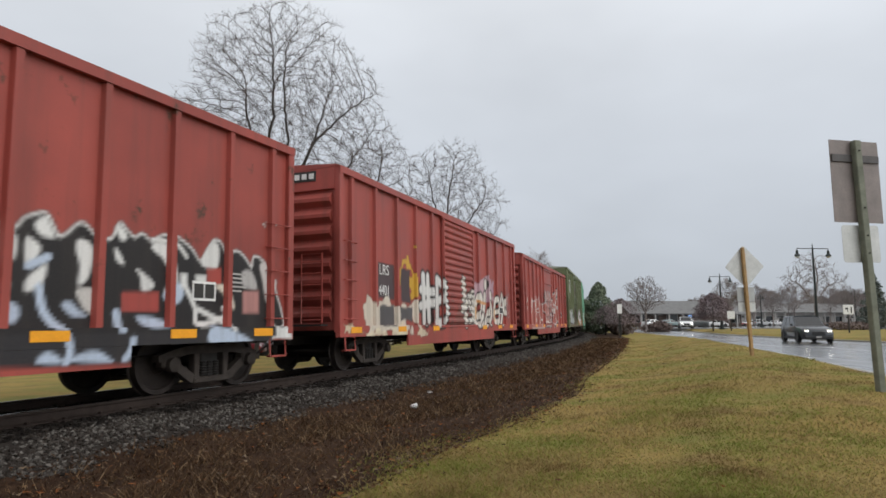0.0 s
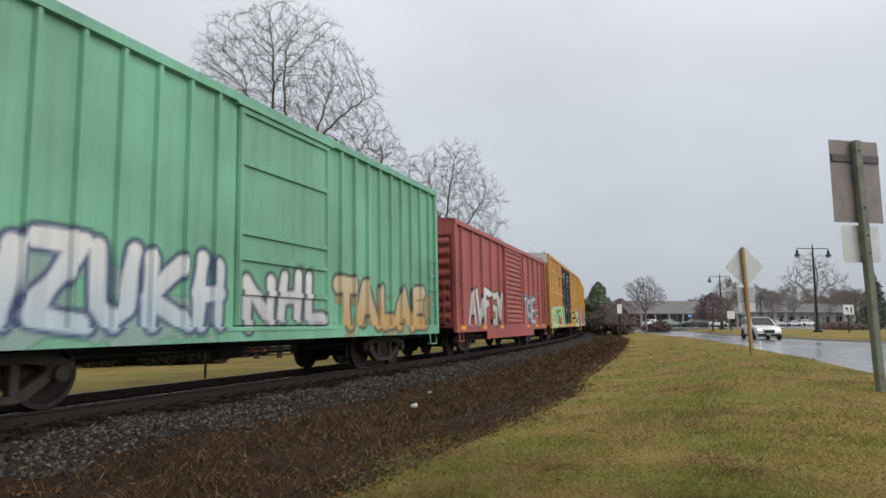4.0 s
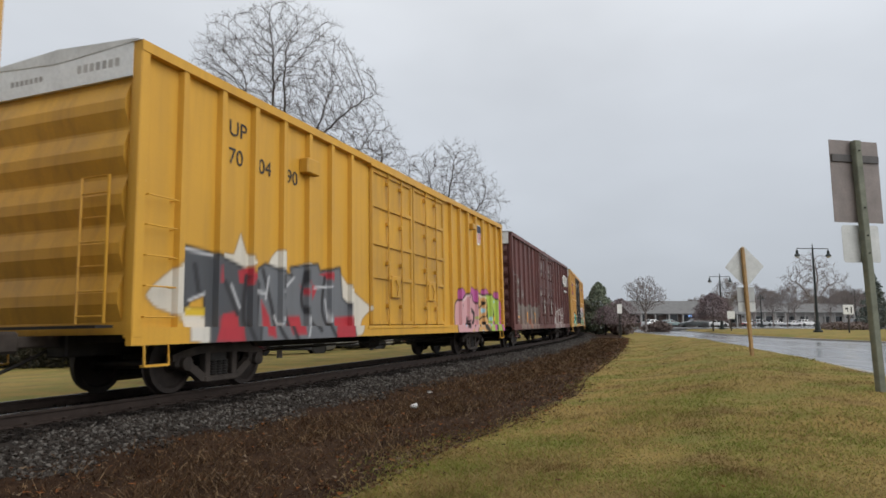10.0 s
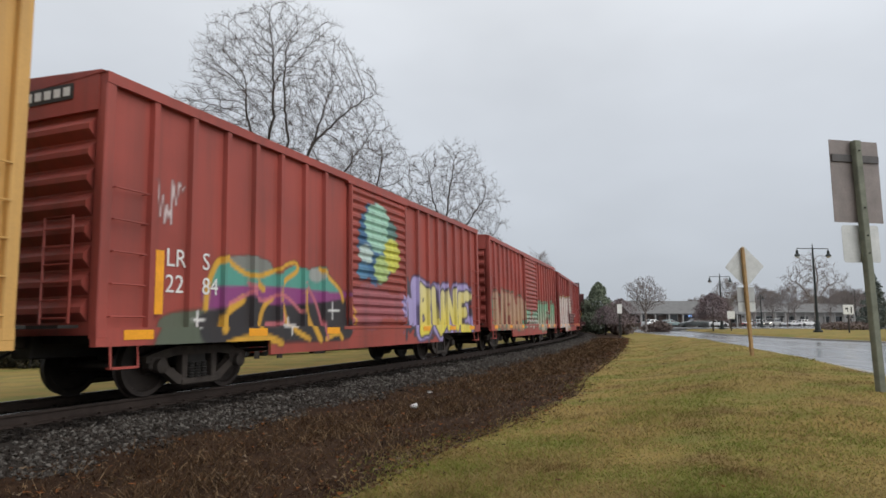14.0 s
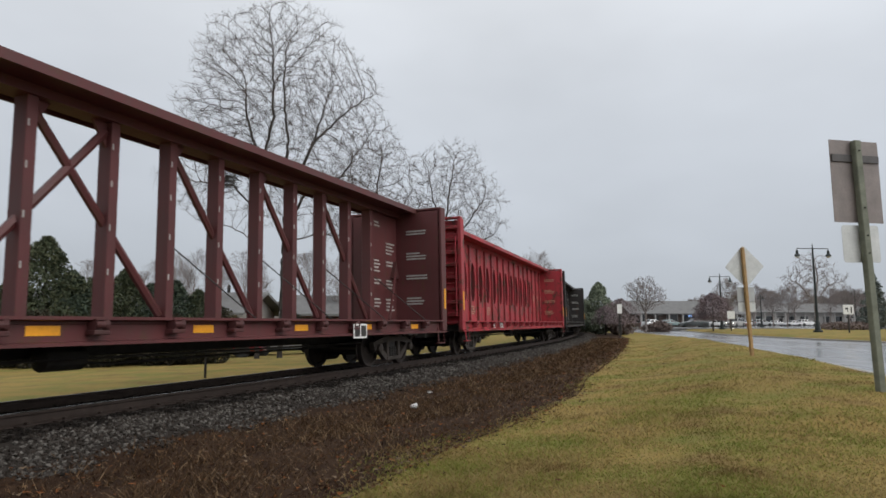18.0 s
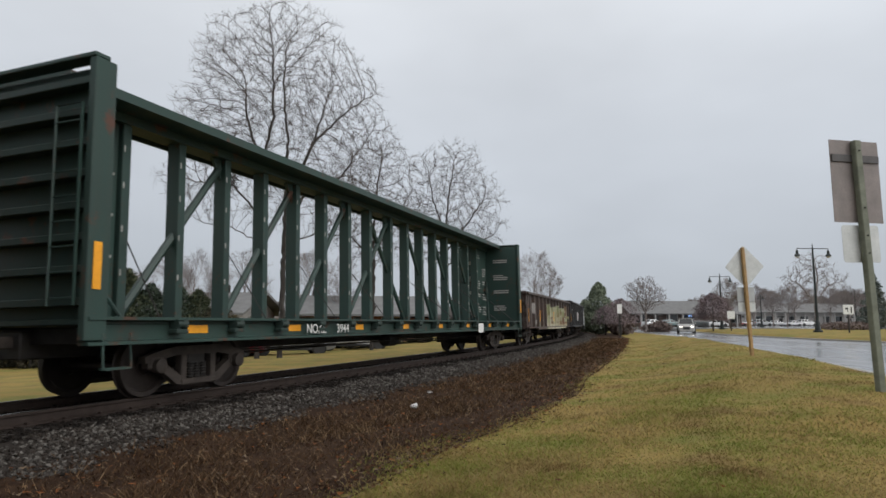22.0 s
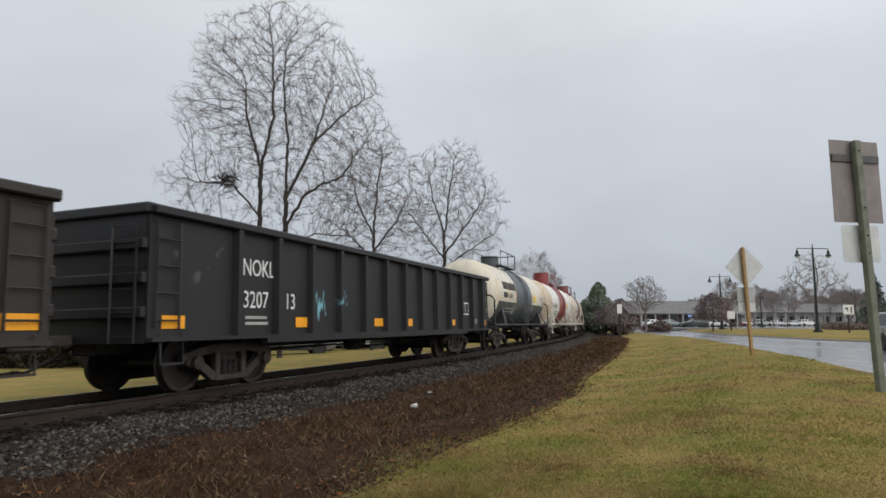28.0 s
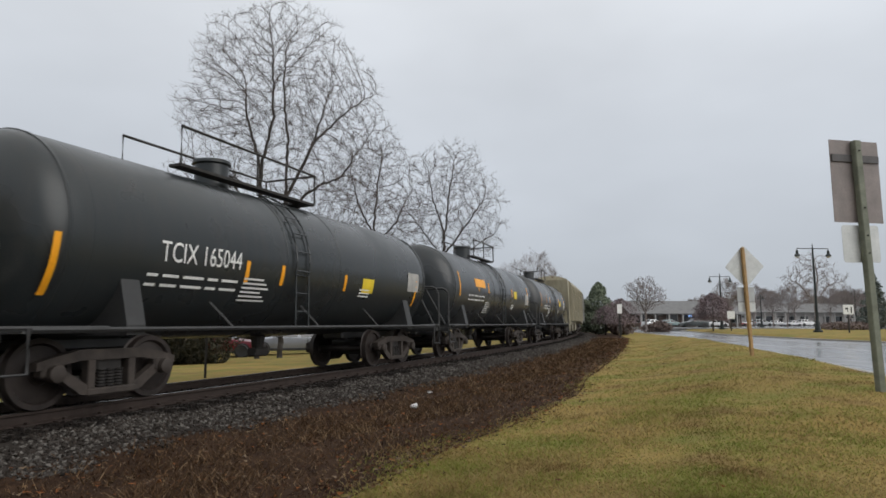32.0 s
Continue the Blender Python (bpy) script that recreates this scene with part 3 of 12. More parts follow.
def sprayed(me, layers, y_front=None):
    """Lay the paint on a mesh's vertices, by their place on the vehicle's side."""
    if not layers:
        return me
    n = len(me.vertices)
    co = np.zeros(n * 3)
    me.vertices.foreach_get("co", co)
    co = co.reshape(-1, 3)
    rgba = np.zeros((n, 4))
    for la in layers:
        la.lay(co[:, 0], co[:, 2], rgba)
    if y_front is not None:
        rgba[co[:, 1] > y_front] = 0
        top = co[:, 2].max()
        under = co[co[:, 2] < top - 0.25, 2]
        if under.size and top - under.max() > 0.3:
            rgba[co[:, 2] >= under.max() - 0.01] = 0
    at = me.attributes.new("paint", "FLOAT_COLOR", "POINT")
    at.data.foreach_set("color", rgba.astype(np.float32).ravel())
    cov = me.attributes.new("cover", "FLOAT", "POINT")
    cov.data.foreach_set("value", rgba[:, 3].astype(np.float32))
    return me


def sheet(x0, x1, y, thick, z0, z1, step, zfine=None):
    """An upright plate, its outer face (towards -y) in a fine net."""
    xs = np.linspace(x0, x1, max(2, int((x1 - x0) / step) + 1))
    if zfine is not None and zfine < z1 - 0.3:
        zs = np.concatenate([np.linspace(z0, zfine, max(2, int((zfine - z0) / step) + 1)), [z1]])
    else:
        zs = np.linspace(z0, z1, max(2, int((z1 - z0) / step) + 1))
    nx_, nz_ = len(xs), len(zs)
    g = Geo()
    vs = [(a, y, b) for b in zs for a in xs]
    fs = [(j * nx_ + i, j * nx_ + i + 1, (j + 1) * nx_ + i + 1, (j + 1) * nx_ + i) for j in range(nz_ - 1) for i in range(nx_ - 1)]
    g.add(vs, fs)
    yb = y + thick
    g.add([(x0, y, z0), (x1, y, z0), (x1, y, z1), (x0, y, z1), (x0, yb, z0), (x1, yb, z0), (x1, yb, z1), (x0, yb, z1)],
          [(5, 4, 7, 6), (0, 4, 5, 1), (1, 5, 6, 2), (2, 6, 7, 3), (3, 7, 4, 0)])
    return g


def rib(x, wide, y0, y1, z0, z1, step=None, taper=0.02):
    """An upright post; y1 is its outer face."""
    n = 2 if step is None else max(2, int((z1 - z0) / step) + 1)
    vs, fs = [], []
    for z in np.linspace(z0, z1, n):
        vs += [(x - wide / 2, y0, z), (x - wide / 2 + taper, y1, z), (x + wide / 2 - taper, y1, z), (x + wide / 2, y0, z)]
    for i in range(n - 1):
        for k in range(3):
            fs.append((i * 4 + k, i * 4 + k + 1, (i + 1) * 4 + k + 1, (i + 1) * 4 + k))
    fs += [(0, 3, 2, 1), ((n - 1) * 4, (n - 1) * 4 + 1, (n - 1) * 4 + 2, (n - 1) * 4 + 3)]
    return Geo().add(vs, fs)


# ---- running gear ----
WHEEL_R = 0.457
wheel_masters = []


@functools.lru_cache(maxsize=None)
def gear_meshes():
    out = {}
    g = Geo()
    for sgn in (-1, 1):
        y = 0.7525 * sgn
        prof = [(-0.070, 0.03), (-0.070, 0.13), (-0.045, 0.15), (-0.02, 0.36), (-0.065, 0.385), (-0.065, WHEEL_R - 0.006), (0.045, WHEEL_R), (0.062, WHEEL_R + 0.024), (0.07, WHEEL_R + 0.02), (0.07, 0.39), (0.03, 0.36), (0.02, 0.15), (0.07, 0.12), (0.07, 0.03)]
        prof = [(y - sgn * a, r) for a, r in prof]
        g.lathe(prof, 32, 0, 0, 1)
    g.cyl((0, -1.08, 0), (0, 1.08, 0), 0.08, n=12)
    out["wheelset"] = g.mesh("wheelset", WHEEL, True)
    g = Geo()
    # cast side frame: a deep arch between two axle boxes
    g.prism([(-1.12, 0.60), (-0.86, 0.67), (-0.5, 0.74), (0.5, 0.74), (0.86, 0.67), (1.12, 0.60), (1.12, 0.50), (0.86, 0.54), (0.5, 0.60), (-0.5, 0.60), (-0.86, 0.54), (-1.12, 0.50)], 1, -0.07, 0.07)
    g.prism([(-1.0, 0.52), (-0.78, 0.52), (-0.34, 0.25), (-0.34, 0.14), (-0.48, 0.16)], 1, -0.06, 0.06)
    g.prism([(1.0, 0.52), (0.78, 0.52), (0.34, 0.25), (0.34, 0.14), (0.48, 0.16)], 1, -0.06, 0.06)
    g.box(-0.40, 0.40, -0.09, 0.09, 0.13, 0.23, 0.02)
    for sgn in (-1, 1):
        g.box(sgn * 0.33 - 0.06, sgn * 0.33 + 0.06, -0.07, 0.07, 0.2, 0.64, 0.015)
        g.box(sgn * 0.89 - 0.16, sgn * 0.89 + 0.16, -0.08, 0.10, 0.40, 0.60, 0.03)
    out["side_frame"] = g.mesh("side_frame", STEEL_RUST)
    g = Geo().lathe([(-0.02, 0.11), (0.10, 0.11), (0.12, 0.07), (0.13, 0.02)], 14, 0, WHEEL_R, 1)
    out["bearing"] = g.mesh("bearing_cap", STEEL_RUST, True)
    coil = []
    for k in range(6):
        coil += [(0.23 + k * 0.042, 0.048), (0.245 + k * 0.042, 0.066), (0.265 + k * 0.042, 0.066)]
    out["spring"] = Geo().lathe(coil, 10, 0, 0, 2).mesh("spring", STEEL_DARK, True)
    g = Geo()
    g.box(-0.22, 0.22, -1.0, 1.0, 0.42, 0.66, 0.04)
    g.lathe([(0.66, 0.2), (0.80, 0.2)], 16, 0, 0, 2)
    for sgn in (-1, 1):
        g.box(sgn * 0.42 - 0.05, sgn * 0.42 + 0.05, -0.9, 0.9, 0.28, 0.40, 0.01)
    out["bolster"] = g.mesh("truck", STEEL_DARK)
    return out


def truck(parent, x):
    gm_ = gear_meshes()
    t = part("truck", gm_["bolster"], None, parent, "cast steel four-wheel truck", at=pose(x, 0, 0))
    for sgn in (-1, 1):
        part("side_frame", gm_["side_frame"], None, t, at=pose(0, sgn * 0.99, 0))
        for q in (-0.89, 0.89):
            part("bearing_cap", gm_["bearing"], None, t, at=pose(q, sgn * 1.05, 0, 0, 0, 0 if sgn > 0 else 180))
        for q in (-0.14, 0.0, 0.14):
            part("spring", gm_["spring"], None, t, at=pose(q, sgn * 0.99, 0))
        ws = part("wheelset", gm_["wheelset"], None, t)
        ws.matrix_parent_inverse = Matrix.Translation((sgn * 0.89, 0, WHEEL_R))
        wheel_masters.append(ws)
    return t


def coupler(parent, x_end, out, reach):
    g = Geo()
    g.box(min(x_end, x_end + out * reach * 0.75), max(x_end, x_end + out * reach * 0.75), -0.07, 0.07, 0.77, 0.93, 0.02)
    a = x_end + out * reach * 0.68
    b = x_end + out * reach
    g.box(min(a, b), max(a, b), -0.15, 0.13, 0.70, 1.0, 0.04)
    c = part("coupler", g, STEEL_RUST, parent, "rusty knuckle coupler")
    h = Geo()
    h.tube([(x_end, 0.22, 0.75), (x_end + out * reach * 0.4, 0.24, 0.55), (x_end + out * reach * 0.75, 0.2, 0.42), (x_end + out * reach, 0.1, 0.45)], 0.025, 6)
    part("air_hose", h, STEEL_DARK, c, "black rubber air hose")


def ladder(parent, x, y, z0, z1, wide, material, axis=0, rungs=5, name="ladder"):
    h = wide / 2
    if axis == 0:
        ob = part(name, Geo().tube([(x - h, y, z0), (x - h, y, z1), (x + h, y, z1), (x + h, y, z0)], 0.02, 5), material, parent)
        me = Geo().tube([(-h, 0, 0), (h, 0, 0)], 0.014, 5).mesh("rung", material)
    else:
        ob = part(name, Geo().tube([(x, y - h, z0), (x, y - h, z1), (x, y + h, z1), (x, y + h, z0)], 0.02, 5), material, parent)
        me = Geo().tube([(0, -h, 0), (0, h, 0)], 0.014, 5).mesh("rung", material)
    for k in range(rungs):
        part("rung", me, None, ob, at=pose(x, y, z0 + (z1 - z0) * (k + 0.3) / rungs))
    return ob


def step(parent, x, y, material):
    g = Geo()
    g.tube([(x - 0.22, y + 0.03, 0.95), (x - 0.22, y, 0.50), (x + 0.22, y, 0.50), (x + 0.22, y + 0.03, 0.95)], 0.02, 6)
    g.box(x - 0.2, x + 0.2, y - 0.02, y + 0.10, 0.485, 0.515)
    return part("sill_step", g, material, parent)


train = []  # (vehicle, middle, length)


def rail_vehicle(name, label, category, a, b):
    ob = thing(name, label, category, group="cars of the freight train")
    train.append((ob, (a + b) / 2, b - a))
    return ob


def bars(parent, x, y, z, rows, wide, high, gap, material, name="lettering", seed=1):
    """Small print that cannot be read: plain bars."""
    r = random.Random(seed)
    g = Geo()
    for k in range(rows):
        q = wide * r.uniform(0.6, 1.0)
        g.box(x, x + q, y, y + 0.004, z - k * (high + gap) - high, z - k * (high + gap))
    return part(name, g, material, parent)


def underbody(v, L, material, ys=1.45, z0=0.62):
    g = Geo()
    g.box(-L / 2 + 0.2, L / 2 - 0.2, -0.2, 0.2, z0, 1.0, 0.02)
    k = int(L / 1.9)
    for i in range(k + 1):
        x = -L / 2 + 0.4 + (L - 0.8) * i / k
        g.box(x - 0.06, x + 0.06, -ys + 0.05, ys - 0.05, 0.82, 1.02)
    part("underframe", g, STEEL_DARK, v, "grimy steel underframe")
    g = Geo()
    g.lathe([(-0.75, 0.05), (-0.7, 0.17), (-0.1, 0.17), (-0.05, 0.05)], 12, -0.55, 0.62)
    g.tube([(-L * 0.3, -0.45, 0.55), (-0.7, -0.45, 0.6), (0.5, -0.4, 0.5), (L * 0.3, -0.45, 0.55)], 0.025, 6)
    g.tube([(-L * 0.33, -0.8, 0.62), (L * 0.33, -0.8, 0.60)], 0.018, 5)
    part("brake_gear", g, STEEL_DARK, v, "brake cylinder and rods")


def boxcar(label, a, b, ztop, col, posts, doors, layers=(), rows=(), dirt=0.35, rust=0.0, end_top=None, roofcol=None, ribs_end=8, skirt=0.0, marks=None, post_w=0.14, sill_to=0.78, deep=0.08, category="boxcar", zfine=2.9, doorcol=None, fade=0.25, truck_in=2.45, clean_posts=False):
    """A boxcar. posts: their places from the middle; doors: (x0, x1, style, colour); rows: heights of the level stiffeners."""
    v = rail_vehicle("boxcar", label, category, a, b)
    L = b - a
    paint = coat("car_paint", col, dirt, rust, 0.45, fade=fade)
    half = L / 2
    yw, yp = 1.50, 1.50 + deep
    gaps = sorted((d[0], d[1]) for d in doors)
    spans, q = [], -half
    for d0, d1 in gaps:
        spans.append((q, d0))
        q = d1
    spans.append((q, half))
    stepw = 0.042 if layers else 4.0
    for x0, x1 in spans:
        if x1 - x0 > 0.05:
            me = sheet(x0, x1, -yw, 0.05, sill_to + 0.22, ztop - 0.1, stepw, zfine if layers else None).mesh("side_wall", paint)
            part("side_wall", sprayed(me, layers, -yw + 0.01), None, v)
    part("side_wall", Geo().box(-half, half, yw - 0.05, yw, sill_to + 0.22, ztop - 0.1), paint, v)
    # top chord, sill
    part("top_chord", Geo().prism([(-yp - 0.02, ztop - 0.15), (-yp - 0.02, ztop), (-yw + 0.1, ztop + 0.02), (-yw, ztop - 0.15)], 0, -half, half), paint, v)
    part("top_chord", Geo().prism([(yp + 0.02, ztop - 0.15), (yp + 0.02, ztop), (yw - 0.1, ztop + 0.02), (yw, ztop - 0.15)], 0, -half, half), paint, v)
    sl = half - 3.6 if skirt else half
    me = sheet(-half, half, -yp - 0.005, 0.1, sill_to + 0.0, sill_to + 0.24, stepw).mesh("side_sill", paint)
    part("side_sill", sprayed(me, layers, -yp + 0.01), None, v)
    if skirt:
        me = sheet(-sl, sl, -yp - 0.003, 0.05, sill_to - skirt, sill_to - 0.002, stepw).mesh("side_skirt", paint)
        part("side_skirt", sprayed(me, layers, -yp + 0.01), None, v)
    part("side_sill", Geo().box(-half, half, yp - 0.09, yp, sill_to, sill_to + 0.24), paint, v)
    for x in posts:
        me = rib(x, post_w, -yw, -yp, sill_to + 0.24, ztop - 0.15, 0.042 if layers else None).mesh("side_post", paint)
        part("side_post", me if clean_posts else sprayed(me, layers), None, v)
    far_post = rib(0, post_w, yw, yp, sill_to + 0.24, ztop - 0.15).mesh("side_post", paint)
    for x in posts:
        part("side_post", far_post, None, v, at=pose(x, 0, 0))
    for x0, x1 in spans:
        inside = [p for p in posts if x0 < p < x1]
        if not inside:
            continue
        ra, rb = (inside[0], x1 - 0.03) if x0 < -half + 0.1 else (x0 + 0.03, inside[-1])
        for z in rows:
            me = sheet(ra, rb, -yp + 0.012, deep - 0.012, z - 0.04, z + 0.04, 0.06 if layers and z < zfine else 4.0).mesh("stiffener", paint)
            part("stiffener", sprayed(me, layers), None, v)
    # corner posts, ends with level corrugations
    ends = coat("car_paint", shade(col, 0.92), dirt + 0.15, rust, 0.5)
    top_mat = paint if end_top is None else plain("end_band", end_top, 0.5, 0.0, 0.1, 2)
    for sx in (-1, 1):
        x = sx * half
        for sy in (-1, 1):
            gg = Geo().box(min(x, x - sx * 0.16), max(x, x - sx * 0.16), min(sy * (yw - 0.06), sy * (yp + 0.01)), max(sy * (yw - 0.06), sy * (yp + 0.01)), sill_to + 0.1, ztop - 0.02, 0.015)
            part("corner_post", gg, paint, v)
        g = Geo()
        g.box(min(x - sx * 0.06, x - sx * 0.1), max(x - sx * 0.06, x - sx * 0.1), -yw + 0.05, yw - 0.05, sill_to + 0.15, ztop - 0.05)
        zz = np.linspace(sill_to + 0.3, ztop - 0.55, ribs_end + 1)
        ribs_ = []
        for k in range(ribs_end):
            z0, z1 = zz[k] + 0.02, zz[k + 1] - 0.02
            h = z1 - z0
            q_ = 0.05 if skirt else 0.02
            prof = [(x - sx * 0.06, z0), (x - sx * 0.06, z1), (x + sx * q_, z0 + h * 0.62), (x + sx * q_, z0 + h * 0.38)]
            ribs_.append(Geo().prism(prof, 1, -yw + 0.14, yw - 0.14))
        ew = part("end_wall", g, ends, v, "corrugated end wall")
        for q in ribs_:
            part("corrugation", q, ends, ew)
        part("end_band", Geo().prism([(-yw + 0.05, ztop - 0.5), (yw - 0.05, ztop - 0.5), (yw - 0.05, ztop + 0.0), (0, ztop + 0.13), (-yw + 0.05, ztop + 0.0)], 0, min(x - sx * 0.05, x + sx * 0.01), max(x - sx * 0.05, x + sx * 0.01)), top_mat, v)
        ladder(v, x + sx * 0.09, -0.95, sill_to + 0.3, ztop - 1.9, 0.5, paint, 1, 6)
        # walkway across the end
        g = Geo().box(min(x + sx * 0.02, x + sx * 0.3), max(x + sx * 0.02, x + sx * 0.3), -1.3, 1.3, 1.02, 1.06)
        part("crossover_platform", g, STEEL_DARK, v)
        coupler(v, x - sx * 0.3, sx, 1.1)
        for sy in (-1, 1):
            step(v, x - sx * 0.45, sy * (yp + 0.01), paint)
        for sy in (-1, 1):
            for k in range(5):
                z = sill_to + 0.38 + 0.42 * k
                y = sy * (yp + 0.045)
                gi = Geo().tube([(x - sx * 0.16, sy * yw, z), (x - sx * 0.16, y, z), (x - sx * 0.72, y, z), (x - sx * 0.72, sy * yw, z)], 0.012, 5)
                part("grab_iron", gi, paint, v)
    # roof
    rz = ztop + 0.12
    rm = plain("roof_sheet", roofcol or shade(col, 0.8), 0.55, 0.0, 0.25, 1.5)
    g = Geo().prism([(-yp, ztop - 0.005), (-yw, ztop + 0.03), (0, rz), (yw, ztop + 0.03), (yp, ztop - 0.005), (0, ztop - 0.1)], 0, -half - 0.02, half + 0.02)
    k = int(L / 1.2)
    for i in range(k + 1):
        x = -half + 0.1 + (L - 0.2) * i / k
        g.prism([(-yp, ztop + 0.0), (-yw, ztop + 0.042), (0, rz + 0.03), (yw, ztop + 0.042), (yp, ztop + 0.0)], 0, x - 0.04, x + 0.04)
    part("roof", g, rm, v, "ribbed sheet-steel roof")
    # doors
    for d0, d1, style, dcol in doors:
        dm = coat("door_paint", dcol or col, dirt + 0.1, rust, 0.45)
        z0, z1 = sill_to + 0.26, ztop - 0.2
        yd = -yw - 0.03
        if style == "corr":
            yd = -yw - 0.06
        g = sheet(d0 + 0.015, d1 - 0.015, yd, 0.06, z0, z1, 0.042 if layers else 4.0, zfine if layers else None)
        me = g.mesh("door", dm)
        d = part("door", sprayed(me, layers, yd + 0.01), None, v)
        part("door_track", Geo().box(d0 - 0.25, d1 + 0.25, -yp - 0.02, -yw, z0 - 0.1, z0 - 0.03, 0.008), paint, v)
        part("door_track", Geo().box(d0 - 0.1, d1 + 0.1, -yp - 0.035, -yw, z1 + 0.0, z1 + 0.06, 0.008), paint, v)
        if style == "corr":
            k = int((z1 - z0) / 0.19)
            for i in range(k):
                z = z0 + (i + 0.5) * (z1 - z0) / k
                gg = Geo()
                xs = np.linspace(d0 + 0.08, d1 - 0.08, int((d1 - d0) / (0.06 if layers else 3)) + 2)
                vs = []
                for x in xs:
                    vs += [(x, yd + 0.001, z - 0.085), (x, yd - 0.05, z - 0.03), (x, yd - 0.05, z + 0.03), (x, yd + 0.001, z + 0.085)]
                gg.add(vs, [(i * 4 + q, (i + 1) * 4 + q, (i + 1) * 4 + q + 1, i * 4 + q + 1) for i in range(len(xs) - 1) for q in range(3)] + [(0, 1, 2, 3), tuple(len(vs) - 4 + q for q in (3, 2, 1, 0))])
                part("corrugation", sprayed(gg.mesh("corrugation", dm), layers), None, d)
            for x in (d0 + 0.05, d1 - 0.05):
                part("door_edge", sprayed(rib(x, 0.09, yd, yd - 0.06, z0, z1, 0.042 if layers else None).mesh("door_edge", dm), layers), None, d)
        else:
            wd = d1 - d0
            fr = 0.11
            for x in (d0 + fr / 2 + 0.015, d1 - fr / 2 - 0.015):
                part("door_stile", sprayed(rib(x, fr, yd, yd - 0.05, z0, z1, 0.042 if layers else None).mesh("door_stile", dm), layers), None, d)
            for f in ((0.0, 0.30, 0.52, 0.77, 1.0) if style == "plug" else (0.0, 0.14, 0.3, 0.42, 0.75, 1.0)):
                z = z0 + 0.05 + (z1 - z0 - 0.1) * f
                part("door_rail", sprayed(sheet(d0 + 0.1, d1 - 0.1, yd - 0.045, 0.045, z - 0.045, z + 0.045, 0.06 if layers else 4.0).mesh("door_rail", dm), layers), None, d)
            if style == "plug":
                for x in (d0 + wd * 0.36, d0 + wd * 0.68):
                    part("lock_rod", Geo().cyl((x, yd - 0.075, z0 - 0.08), (x, yd - 0.075, z1 + 0.06), 0.022, n=8), dm, d)
                    for f in (0.12, 0.4, 0.66, 0.93):
                        z = z0 + (z1 - z0) * f
                        part("rod_bracket", Geo().box(x - 0.05, x + 0.05, yd - 0.10, yd, z - 0.05, z + 0.05, 0.01), dm, d)
                z = z0 + (z1 - z0) * 0.27
                part("lock_box", Geo().box(d0 + wd * 0.44, d0 + wd * 0.64, yd - 0.07, yd, z - 0.35, z + 0.2, 0.015), dm, d)
                part("lock_lever", Geo().tube([(d0 + wd * 0.5, yd - 0.1, z + 0.1), (d0 + wd * 0.56, yd - 0.11, z - 0.1), (d0 + wd * 0.54, yd - 0.1, z - 0.3)], 0.02, 6), dm, d)
    underbody(v, L, paint, yp)
    off = half - truck_in
    truck(v, -off)
    truck(v, off)
    return v


def even(a, b, n):
    return [a + (b - a) * i / (n - 1) for i in range(n)] if n > 1 else [(a + b) / 2]
